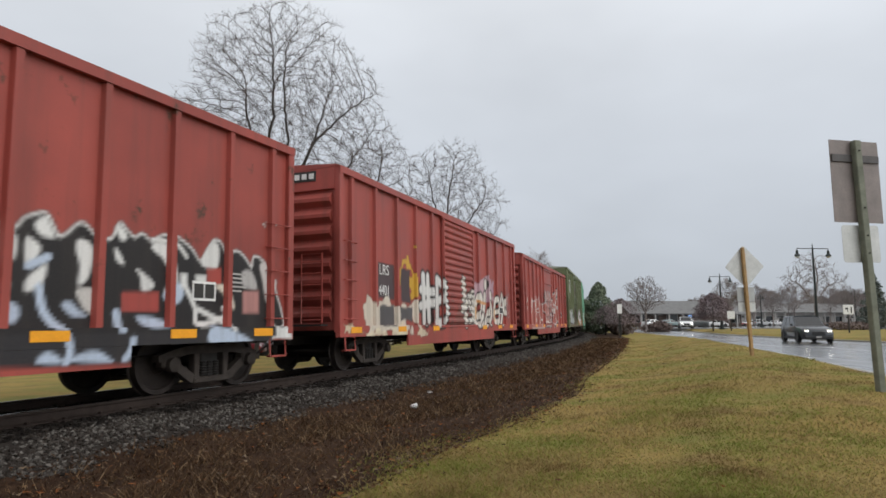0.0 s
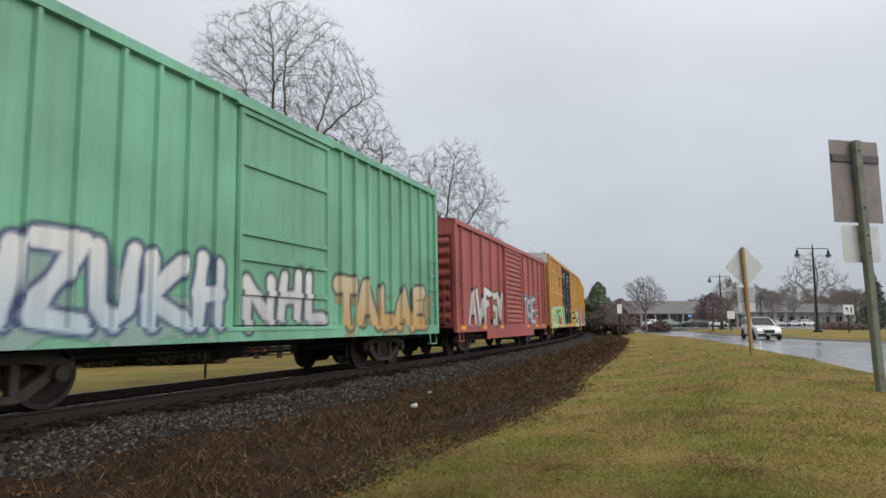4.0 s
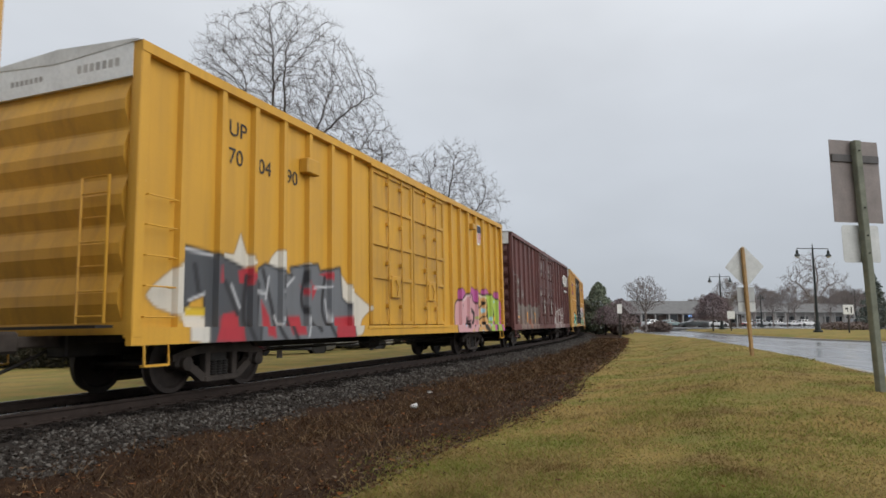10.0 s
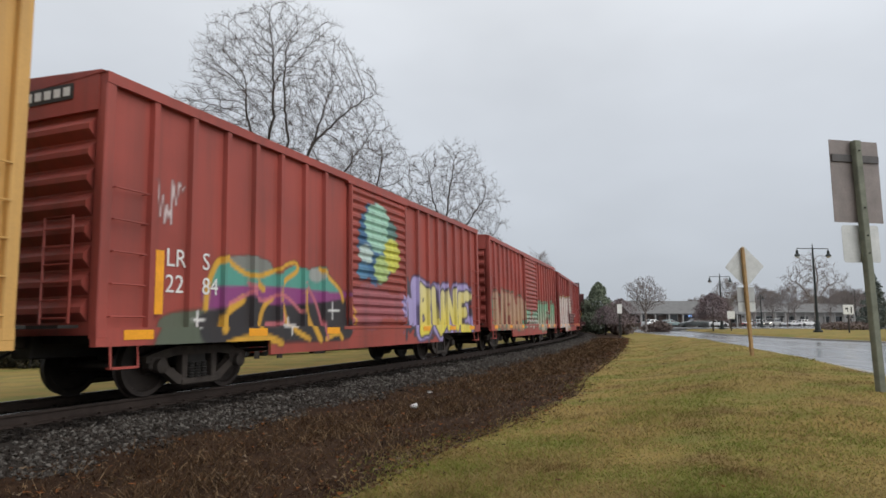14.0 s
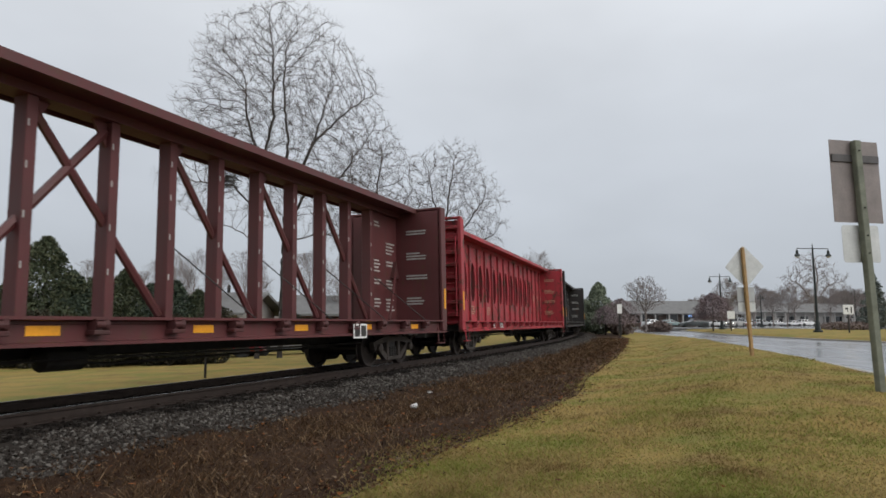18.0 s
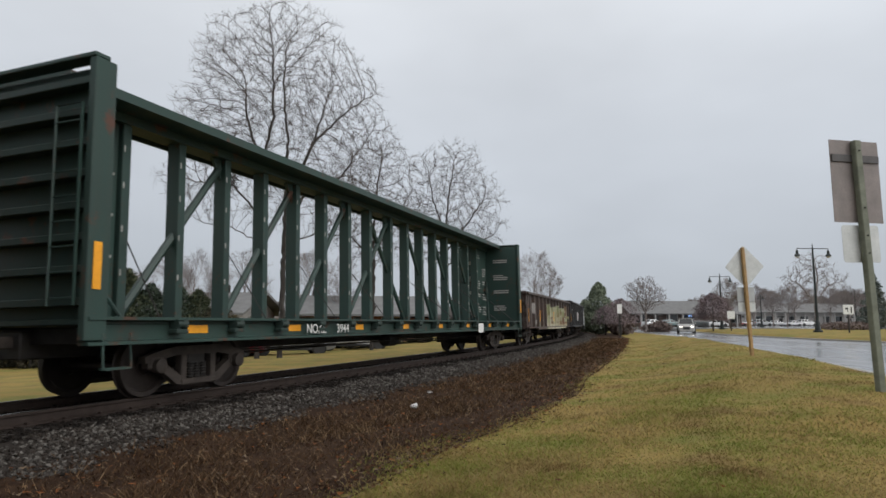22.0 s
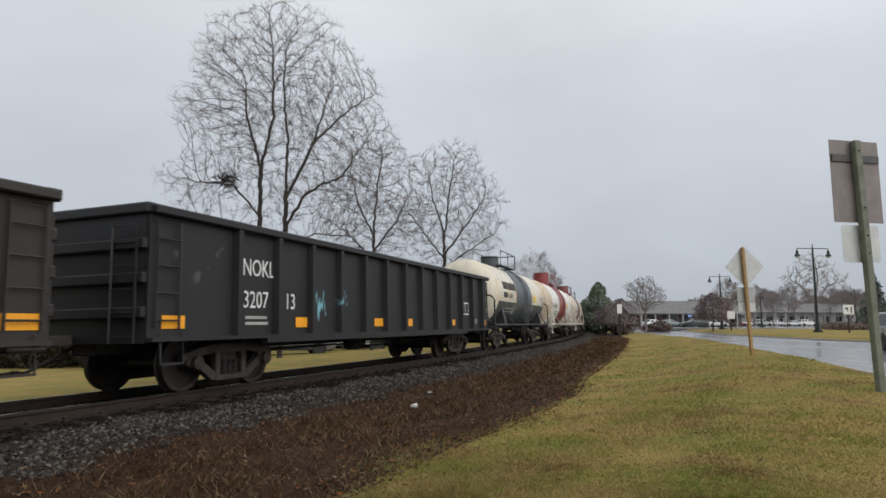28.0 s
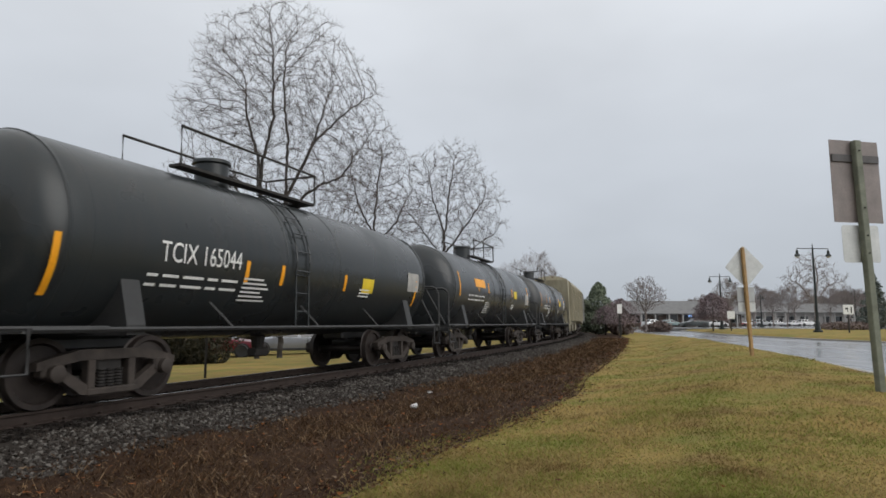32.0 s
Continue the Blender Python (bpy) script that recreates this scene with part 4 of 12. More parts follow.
# ---- the other kinds of car ----
def centerbeam(label, a, b, col, style="truss", dirt=0.4, rust=0.15, board=None, seed=1):
    """A centrebeam lumber car: two bulkheads, a wall of posts down the middle and a deck with winches."""
    v = rail_vehicle("centerbeam_car", label, "centerbeam flatcar", a, b)
    L, ztop = b - a, 4.5
    half = L / 2
    paint = coat("car_paint", col, dirt, rust, 0.5)
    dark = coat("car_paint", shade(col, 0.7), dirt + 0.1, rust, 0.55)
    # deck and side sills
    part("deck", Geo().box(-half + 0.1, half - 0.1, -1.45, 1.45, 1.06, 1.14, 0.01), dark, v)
    for sy in (-1, 1):
        prof = [(sy * 1.40, 0.80), (sy * 1.58, 0.80), (sy * 1.58, 0.84), (sy * 1.44, 0.86), (sy * 1.44, 1.10), (sy * 1.58, 1.12), (sy * 1.58, 1.16), (sy * 1.40, 1.16)]
        part("side_sill", Geo().prism(prof if sy > 0 else prof[::-1], 0, -half + 0.05, half - 0.05), paint, v)
    n = 16
    for sy in (-1, 1):
        for i in range(n):
            x = -half + 1.6 + (L - 3.2) * i / (n - 1)
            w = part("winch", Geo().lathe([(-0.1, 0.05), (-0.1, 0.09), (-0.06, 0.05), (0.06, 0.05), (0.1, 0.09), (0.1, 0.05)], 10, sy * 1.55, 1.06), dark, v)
            part("winch_bracket", Geo().box(x - 0.12, x + 0.12, min(sy * 1.46, sy * 1.62), max(sy * 1.46, sy * 1.62), 0.93, 0.99, 0.01), dark, w, at=pose(-x, 0, 0))
            w.matrix_basis = pose(x, 0, 0)
    # bulkheads
    for sx in (-1, 1):
        x = sx * (half - 0.28)
        part("bulkhead", Geo().box(x - 0.05, x + 0.05, -1.5, 1.5, 1.14, ztop - 0.03, 0.01), paint, v, "steel end bulkhead")
        for sy in (-1, 1):
            part("bulkhead_post", Geo().box(x - 0.05, x + 0.28, sy * 1.5 - 0.06, sy * 1.5 + 0.06, 0.86, ztop, 0.012) if sx > 0 else Geo().box(x - 0.28, x + 0.05, sy * 1.5 - 0.06, sy * 1.5 + 0.06, 0.86, ztop, 0.012), paint, v)
        for k in range(8):
            z = 1.3 + k * 0.41
            xa, xb = (x + 0.05, x + 0.25) if sx > 0 else (x - 0.25, x - 0.05)
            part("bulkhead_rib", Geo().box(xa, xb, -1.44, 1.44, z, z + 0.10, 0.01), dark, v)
        part("bulkhead_cap", Geo().box(min(x - 0.06, x + sx * 0.3), max(x - 0.06, x + sx * 0.3), -1.56, 1.56, ztop, ztop + 0.06, 0.01), paint, v)
        ladder(v, sx * (half + 0.02), -1.15, 1.3, ztop - 0.6, 0.45, paint, 1, 8)
        coupler(v, sx * (half - 0.3), sx, 0.95)
        step(v, sx * (half - 0.5), -1.58, paint)
    # centre beam
    part("top_beam", Geo().prism([(-0.74, ztop + 0.06), (-0.74, ztop - 0.09), (-0.70, ztop - 0.09), (-0.68, ztop + 0.0), (-0.2, ztop - 0.05), (-0.2, ztop - 0.2), (0.2, ztop - 0.2), (0.2, ztop - 0.05), (0.68, ztop + 0.0), (0.70, ztop - 0.09), (0.74, ztop - 0.09), (0.74, ztop + 0.06)], 0, -half + 0.3, half - 0.3), paint, v, "level top beam")
    if style == "truss":
        xs = [0.7 + 1.235 * q for q in range(8)]
        xs = [-q for q in xs[::-1]] + xs
        post = Geo().box(-0.085, 0.085, -0.14, 0.14, 1.14, ztop - 0.16, 0.01).mesh("upright", paint)
        for i, x in enumerate(xs):
            part("upright", post, None, v, at=pose(x, 0, 0))
            for z in (1.9, 2.6, 3.3, 3.9):
                part("strap_slot", Geo().box(x - 0.065, x - 0.040, -0.150, -0.141, z - 0.05, z + 0.05), GREYMARK, v)
        for q in ((7, 9), (9, 11), (11, 13), (13, 15)):
            a0, a1 = xs[q[0]], xs[q[1]]
            for f in (-1, 1):
                part("brace", Geo().cyl((f * (a0 + 0.1), 0, ztop - 0.35), (f * (a1 - 0.1), 0, 1.25), 0.07, n=6), paint, v)
                part("gusset", Geo().prism([(f * a0, ztop - 0.2), (f * (a0 + 0.34), ztop - 0.2), (f * a0, ztop - 0.75)], 1, -0.03, 0.03), paint, v)
                part("cable", Geo().cyl((f * a1, -0.2, 2.4), (f * (a1 + 0.6), -1.5, 1.16), 0.012, n=4), STEEL_DARK, v)
        for sx in (-1, 1):
            x = sx * (half - 1.0)
            x0, x1 = sorted((sx * (xs[-1] + 0.1), sx * (half - 0.33)))
            pn = part("end_panel", Geo().box(x0, x1, -0.05, 0.05, 1.14, ztop - 0.2), paint, v)
            for k, (fx, wide) in enumerate(((0.12, 0.42), (0.58, 0.55))):
                for j in range(5):
                    if (j + k) % 5 == 1:
                        continue
                    g_ = Geo()
                    for i in range(2 + (j + k) % 3):
                        ww = wide * (0.65 + 0.35 * ((i * 7 + j * 3 + k) % 5) / 4)
                        zz_ = 4.05 - j * 0.56 - i * 0.10
                        g_.box(x0 + (x1 - x0) * fx, x0 + (x1 - x0) * fx + ww, -0.056, -0.0515, zz_ - 0.045, zz_)
                    part("lettering", g_, GREYMARK, pn)
            part("panel_stay", Geo().cyl((sx * (xs[-1] + 0.35), -0.5, 1.2), (sx * (half - 0.5), -0.12, 2.7), 0.03, n=6), paint, v)
            # a solid triangle in the darker paint stands for the dark gusset hole
            part("gusset_hole_patch", Geo().prism([(sx * (half - 0.75), 2.45), (sx * (half - 0.35), 2.45), (sx * (half - 0.55), 2.95)], 1, -0.16, -0.055), dark, v)
    else:
        # wall of pressed panels with tall oval holes
        xs = [7.73 + 1.22 * i for i in range(-15, 3)] + [half - 0.44]
        k = len(xs) - 1
        for i in range(k):
            x0, x1 = xs[i], xs[i + 1]
            xc, hw = (x0 + x1) / 2, (x1 - x0) / 2
            holed = -8.0 < xc < 7.5
            g = Geo()
            z0, z1, y = 1.14, ztop - 0.16, -0.16
            if not holed:
                g.box(x0, x1, y, y + 0.03, z0, z1)
            else:
                m_ = 32
                zc, ra, rb = 2.80, hw * 0.56, 0.83
                outer = []
                for q in range(m_):
                    t = 2 * math.pi * (q + 0.5) / m_
                    ct, st = math.cos(t), math.sin(t)
                    big = max(abs(ct), abs(st))
                    ox, oz = xc + hw * ct / big, (zc + (z1 - zc) * st / big) if st > 0 else (zc + (zc - z0) * st / big)
                    egg_ = 1.0 - 0.10 * st
                    outer.append(((ox, oz), (xc + ra * egg_ * ct, zc + rb * st)))
                outer_v = []
                for (ox, oz), (ix, iz) in outer:
                    outer_v += [(ox, y, oz), (ix, y, iz), (ox, y + 0.03, oz), (ix, y + 0.03, iz)]
                fs = []
                for q in range(m_):
                    r_ = (q + 1) % m_
                    fs += [(q * 4, q * 4 + 1, r_ * 4 + 1, r_ * 4), (q * 4 + 2, r_ * 4 + 2, r_ * 4 + 3, q * 4 + 3), (q * 4 + 1, q * 4 + 3, r_ * 4 + 3, r_ * 4 + 1), (q * 4, r_ * 4, r_ * 4 + 2, q * 4 + 2)]
                g.add(outer_v, fs)
            part("web_panel", g, paint, v)
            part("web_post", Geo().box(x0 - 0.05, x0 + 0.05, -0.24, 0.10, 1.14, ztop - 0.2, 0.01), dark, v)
            if not holed or i in (4, 6):
                for z in ((2.0, 3.0) if not holed else ()):
                    part("web_bar", Geo().box(x0 + 0.05, x1 - 0.05, -0.20, -0.16, z - 0.03, z + 0.03), dark, v)
                bars(v, xc - 0.35, -0.170, 2.75 if not holed else 1.8, 4, 0.7, 0.045, 0.05, board or AMBER, seed=i)
        for i in range(0, k, 3):
            part("cable", Geo().cyl((xs[i] + 0.2, -0.35, 3.9), (xs[i] + 1.4, -1.5, 1.16), 0.006, n=4), STEEL_DARK, v)
    for i in range(8):
        x = -half + 2.1 + (L - 4.2) * i / 7
        part("reflector", Geo().box(x - 0.22, x + 0.22, -1.448, -1.442, 0.93, 1.05), AMBER, v)
    underbody(v, L, paint, 1.4)
    truck(v, -half + 2.6)
    truck(v, half - 2.6)
    return v


def gondola(label, a, b, ztop, col, posts, layers=(), dirt=0.35, rust=0.1, rim=None, zfine=None):
    v = rail_vehicle("gondola_car", label, "gondola car", a, b)
    L = b - a
    half = L / 2
    paint = coat("car_paint", col, dirt, rust, 0.5)
    inner = coat("car_paint", shade(col, 0.7), 0.6, 0.5, 0.7)
    z0 = 0.80
    stepw = 0.042 if layers else 4.0
    me = sheet(-half, half, -1.46, 0.03, z0 + 0.03, ztop - 0.1, stepw).mesh("side_wall", paint)
    part("side_wall", sprayed(me, layers, -1.45), None, v)
    part("side_wall", Geo().box(-half, half, 1.43, 1.46, z0 + 0.1, ztop - 0.1), paint, v)
    part("side_wall", Geo().box(-half, half, -1.42, -1.39, z0 + 0.3, ztop - 0.1), inner, v)
    for sy in (-1, 1):
        part("top_rim", Geo().box(-half, half, min(sy * 1.38, sy * 1.60), max(sy * 1.38, sy * 1.60), ztop - 0.13, ztop, 0.02), coat("car_paint", rim or col, dirt, rust, 0.5), v)
        me = sheet(-half + 2.6, half - 2.6, -1.58, 0.1, z0 - 0.06, z0 + 0.02, stepw) if sy < 0 else Geo().box(-half + 2.6, half - 2.6, 1.48, 1.58, z0 - 0.06, z0 + 0.02)
        part("side_sill", sprayed(me.mesh("side_sill", paint), layers, -1.57), None, v)
        me = Geo().box(-half, half, min(sy * 1.46, sy * 1.575), max(sy * 1.46, sy * 1.575), z0 + 0.021, z0 + 0.08)
        part("side_sill", me, paint, v)
    for x in posts:
        me = rib(x, 0.17, -1.46, -1.585, z0 + 0.08, ztop - 0.13, 0.042 if layers else None, 0.03).mesh("side_post", paint)
        part("side_post", sprayed(me, layers), None, v)
    fp = rib(0, 0.17, 1.46, 1.585, z0 + 0.08, ztop - 0.13, None, 0.03).mesh("side_post", paint)
    for x in posts:
        part("side_post", fp, None, v, at=pose(x, 0, 0))
    part("floor", Geo().box(-half + 0.05, half - 0.05, -1.4, 1.4, z0 + 0.14, z0 + 0.2), inner, v)
    for sx in (-1, 1):
        x = sx * half
        part("end_wall", Geo().box(min(x, x - sx * 0.06), max(x, x - sx * 0.06), -1.42, 1.42, z0, ztop - 0.02), paint, v)
        for k in range(3):
            z = z0 + 0.35 + k * (ztop - z0 - 0.5) / 3
            part("end_rib", Geo().box(min(x, x + sx * 0.09), max(x, x + sx * 0.09), -1.45, 1.45, z, z + 0.16, 0.02), paint, v)
        part("end_cap", Geo().box(min(x - sx * 0.1, x + sx * 0.09), max(x - sx * 0.1, x + sx * 0.09), -1.5, 1.5, ztop - 0.12, ztop + 0.03, 0.02), coat("car_paint", rim or col, dirt, rust, 0.5), v)
        ladder(v, x + sx * 0.1, -1.1, z0, ztop - 0.3, 0.45, paint, 1, 5)
        ladder(v, x - sx * 0.32, -1.52, z0 + 0.2, ztop - 0.2, 0.45, paint, 0, 4)
        coupler(v, x - sx * 0.25, sx, 1.0)
        step(v, x - sx * 0.4, -1.55, paint)
    underbody(v, L, paint, 1.4)
    truck(v, -half + 2.3)
    truck(v, half - 2.3)
    return v


def tank_car(label, a, b, col, band=None, zc=2.27, r=1.43, rail_mat=None, dirt=0.25, low=None, dome=None, saddle=None, rust_ends=True, platform=True, dome_x=0.0, dome_r=0.45, dome_h=0.55, plat=(-1.0, 2.1), short=1.6, head_col=None, ladder_x=0.35):
    """A tank car. a and b are its coupler faces."""
    v = rail_vehicle("tank_car", label, "tank car", a, b)
    L = b - a
    shell = L - short
    half = shell / 2
    paint = coat("tank_paint", col, dirt, 0.0, 0.26, fade=0.10)
    frame_m = rail_mat or paint
    n = 48
    head = [(0.0, 0.05), (0.02, 0.42), (0.07, 0.75), (0.16, 1.05), (0.28, 1.25), (0.42, 1.37), (0.58, r)]
    b0, b1 = (-0.95, 0.95) if band is None else band[0]
    prof = [(-half + q, rr) for q, rr in head]
    caps = coat("tank_head_paint", head_col, 0.45, 0.0, 0.3, (0.16, 0.10, 0.06), 0.2) if head_col else paint
    left = Geo().lathe([(-half + 0.95, r), (b0, r)], n, 0, zc)
    right = Geo().lathe([(b1, r), (half - 0.95, r)], n, 0, zc)
    part("tank_head", Geo().lathe(prof + [(-half + 0.948, r)], n, 0, zc), caps, v, "stained rounded tank head" if head_col else "", smooth=True)
    part("tank_head", Geo().lathe([(half - 0.948, r)] + [(half - q, rr) for q, rr in head[::-1]], n, 0, zc), caps, v, "stained rounded tank head" if head_col else "", smooth=True)
    part("shell", left, paint, v, smooth=True)
    part("shell", right, paint, v, smooth=True)
    bm_ = coat("band_paint", band[1], dirt + 0.1, 0.05, 0.4) if band else paint
    part("shell_band", Geo().lathe([(b0, r + 0.004), (b1, r + 0.004)], n, 0, zc), bm_, v, "painted middle band" if band else "", smooth=True)
    if low:
        # darker lower half of the jacket
        for q0, q1 in ((-half + 0.62, b0 - 0.02), (b1 + 0.02, half - 0.62)):
            g = Geo()
            vs, fs = [], []
            for xx in (q0, q1):
                for k in range(25):
                    t = math.radians(192) + math.radians(156) * k / 24
                    vs.append((xx, (r + 0.006) * math.cos(t), zc + (r + 0.006) * math.sin(t)))
            fs = [(k, k + 1, 26 + k, 25 + k) for k in range(24)]
            g.add(vs, fs)
            part("lower_jacket", g, coat("band_paint", low, dirt + 0.2, 0.0, 0.45), v, smooth=True)
    # weld rings
    for xx in (-half + 0.6, b0 - 0.02, b1 + 0.02, half - 0.6):
        part("weld_ring", Geo().lathe([(xx - 0.03, r + 0.003), (xx - 0.02, r + 0.012), (xx + 0.02, r + 0.012), (xx + 0.03, r + 0.003)], n, 0, zc), (caps if abs(xx) > half - 1 else paint) if abs(xx) > 2.2 else bm_, v, smooth=True)
    # dome, hatch and walkway with rails
    dm = coat("band_paint", dome, dirt + 0.15, 0.1, 0.45) if dome else bm_
    if dome is not None or band:
        d0 = part("dome_housing", Geo().lathe([(zc + r - 0.12, dome_r), (zc + r + dome_h - 0.06, dome_r), (zc + r + dome_h, dome_r - 0.03), (zc + r + dome_h + 0.01, 0.05)], 24, dome_x, 0, 2), dm, v, smooth=True)
        part("dome_lid", Geo().lathe([(zc + r + dome_h, dome_r + 0.03), (zc + r + dome_h + 0.05, dome_r + 0.02), (zc + r + dome_h + 0.08, 0.1)], 24, dome_x, 0, 2), dm, d0, smooth=True)
    else:
        d0 = part("manway", Geo().lathe([(zc + r - 0.1, 0.32), (zc + r + 0.42, 0.32), (zc + r + 0.45, 0.37), (zc + r + 0.51, 0.36), (zc + r + 0.54, 0.05)], 20, dome_x, 0, 2), dm, v, smooth=True)
    if platform:
        pz = zc + r + 0.06
        pa, pb = plat
        pl = part("platform", Geo().prism([(pa, -0.66), (pb, -0.66), (pb, 0.66), (pa, 0.66), (pa, 0.40), (pb - 0.4, 0.40), (pb - 0.4, -0.40), (pa, -0.40)], 2, pz - 0.03, pz + 0.02), STEEL_DARK if not dome else dm, v, "grated walkway on the tank")
        g = Geo()
        for sy in (-1, 1):
            g.tube([(pa, sy * 0.66, pz), (pa, sy * 0.66, pz + 0.66), (pb, sy * 0.66, pz + 0.66), (pb, sy * 0.66, pz)], 0.025, 6)
            g.cyl((pa * 0.5 + pb * 0.5, sy * 0.66, pz), (pa * 0.5 + pb * 0.5, sy * 0.66, pz + 0.66), 0.022, n=6)
        g.tube([(pb, -0.66, pz + 0.66), (pb, 0.66, pz + 0.66)], 0.025, 6)
        part("safety_rail", g, STEEL_DARK if not dome else dm, pl)
        # side ladder that follows the shell
        for sx in (-0.22, 0.22):
            arc = [(ladder_x + sx, -(r + 0.05) * math.sin(t), zc + (r + 0.05) * math.cos(t)) for t in np.linspace(0.35, 1.75, 9)] + [(ladder_x + sx, -r - 0.02, 1.0)]
            part("ladder_stringer", Geo().tube(arc, 0.02, 5), bm_, v)
        for t in np.linspace(0.45, 1.7, 6):
            y, z = -(r + 0.07) * math.sin(t), zc + (r + 0.07) * math.cos(t)
            part("ladder_rung", Geo().cyl((ladder_x - 0.22, y, z), (ladder_x + 0.22, y, z), 0.014, n=5), bm_, v)
        for z in (2.0, 1.65, 1.3):
            part("ladder_rung", Geo().cyl((ladder_x - 0.22, -r - 0.02, z), (ladder_x + 0.22, -r - 0.02, z), 0.014, n=5), bm_, v)
    # stub sills, bolsters, running rails
    for sx in (-1, 1):
        xe = sx * (L / 2 - 0.75)
        g = Geo().box(min(xe, sx * (half - 3.2)), max(xe, sx * (half - 3.2)), -0.28, 0.28, 0.72, 1.05, 0.03)
        part("stub_sill", g, frame_m, v)
        xb = sx * (L / 2 - 2.45)
        prof = [(-1.45, 0.92), (-1.45, 1.06), (-1.30, 1.70), (-1.12, 1.60), (-0.7, 1.10), (0.7, 1.10), (1.12, 1.60), (1.30, 1.70), (1.45, 1.06), (1.45, 0.92)]
        part("saddle", Geo().prism(prof, 0, xb - 0.16, xb + 0.16), saddle or frame_m, v, "bolster and saddle plates")
        part("end_platform", Geo().box(min(xe - sx * 0.05, xe - sx * 1.2), max(xe - sx * 0.05, xe - sx * 1.2), -1.5, 1.5, 0.96, 1.01), frame_m, v)
        xr = sx * (L / 2 - 0.46)
        g = Geo().tube([(xr + sx * 0.02, -1.48, 1.0), (xr, -1.48, 1.95), (xr, -1.40, 2.10), (xr, -1.28, 2.15), (xr, 1.28, 2.15), (xr, 1.40, 2.10), (xr, 1.48, 1.95), (xr + sx * 0.02, 1.48, 1.0)], 0.034, 8)
        part("end_railing", g, frame_m, v, "bent pipe end railing")
        for sy in (-1, 1):
            part("railing_stay", Geo().cyl((xr, sy * 0.75, 2.13), (xr - sx * 0.05, sy * 1.35, 1.03), 0.026, n=6), frame_m, v)
            part("side_rail_end", Geo().tube([(xr, sy * 1.48, 1.02), (xe - sx * 1.2, sy * 1.50, 1.02)], 0.03, 6), frame_m, v)
            part("sill_step", Geo().tube([(xr - sx * 0.02, sy * 1.5, 1.02), (xr - sx * 0.02, sy * 1.5, 0.5), (xr - sx * 0.42, sy * 1.5, 0.5), (xr - sx * 0.42, sy * 1.5, 1.02)], 0.027, 6), frame_m, v)
        part("end_beam", Geo().box(min(xr, xr - sx * 0.14), max(xr, xr - sx * 0.14), -1.46, 1.46, 0.84, 0.955, 0.015), frame_m, v)
        coupler(v, xe - sx * 0.2, sx, 0.95)
        truck(v, sx * (L / 2 - 2.45))
    for sy in (-1, 1):
        part("side_rail", Geo().tube([(-L / 2 + 0.9, sy * 1.5, 1.0), (L / 2 - 0.9, sy * 1.5, 1.0)], 0.035, 6), frame_m, v)
        for x in (-2.6, 0, 2.6):
            part("rail_bracket", Geo().cyl((x, sy * 1.5, 1.0), (x - 0.3, sy * 1.25, 1.42), 0.025, n=5), frame_m, v)
    g = Geo().lathe([(0.5, 0.10), (zc - r + 0.05, 0.16)], 12, 0, 0, 2)
    g.box(-0.2, 0.2, -0.12, 0.12, 0.42, 0.6, 0.03)
    part("bottom_outlet", g, STEEL_DARK, v)
    v["shell_r"], v["shell_z"] = r, zc
    return v


def on_shell(v, me, x, t, r, zc, material, name="lettering"):
    """Bend a flat mesh (in x, z) round the shell; t: the angle from the level, upwards, in degrees."""
    me = me.copy()
    for q in me.vertices:
        ang = radians(t) + q.co.z / r
        rr = r + 0.008 + max(0.0, -q.co.y)
        q.co = (x + q.co.x, -rr * math.cos(ang), zc + rr * math.sin(ang))
    me.materials.clear()
    me.materials.append(material)
    return part(name, me, None, v)


def slab(wide, high, n=6):
    """A flat plate in x, z with rows enough to bend."""
    vs = [(a * wide, 0, high * k / n) for k in range(n + 1) for a in (0, 1)]
    fs = [(2 * k, 2 * k + 1, 2 * k + 3, 2 * k + 2) for k in range(n)]
    return Geo().add(vs, fs).mesh("slab", None)


def hopper(label, a, b, col):
    v = rail_vehicle("hopper_car", label, "covered hopper", a, b)
    L = b - a
    half = L / 2
    paint = coat("car_paint", col, 0.4, 0.05, 0.5)
    arc = [(1.58 * math.cos(t), 3.9 + 0.72 * math.sin(t)) for t in np.linspace(0, math.pi, 11)]
    part("body", Geo().prism([(-1.45, 1.2)] + [(1.45, 1.2)] + arc, 0, -half + 1.4, half - 1.4), paint, v)
    for x in even(-half + 1.5, half - 1.5, 15):
        for sy in (-1, 1):
            part("side_post", Geo().box(x - 0.05, x + 0.05, min(sy * 1.4, sy * 1.62), max(sy * 1.4, sy * 1.62), 1.2, 3.9), paint, v)
    for sx in (-1, 1):
        x = sx * half
        part("end_slope", Geo().prism([(x - sx * 0.8, 1.1), (x - sx * 1.4, 1.1), (x - sx * 1.4, 4.2), (x - sx * 0.1, 4.2)], 1, -1.4, 1.4), paint, v)
        part("end_deck", Geo().box(min(x, x - sx * 1.6), max(x, x - sx * 1.6), -1.5, 1.5, 1.0, 1.12), paint, v)
        coupler(v, x - sx * 0.2, sx, 0.8)
        truck(v, sx * (half - 2.2))
    for k in range(3):
        x = (k - 1) * 3.3
        part("hopper_chute", Geo().prism([(x - 1.4, 1.2), (x - 0.35, 0.4), (x + 0.35, 0.4), (x + 1.4, 1.2)], 1, -1.1, 1.1), paint, v)
    return v


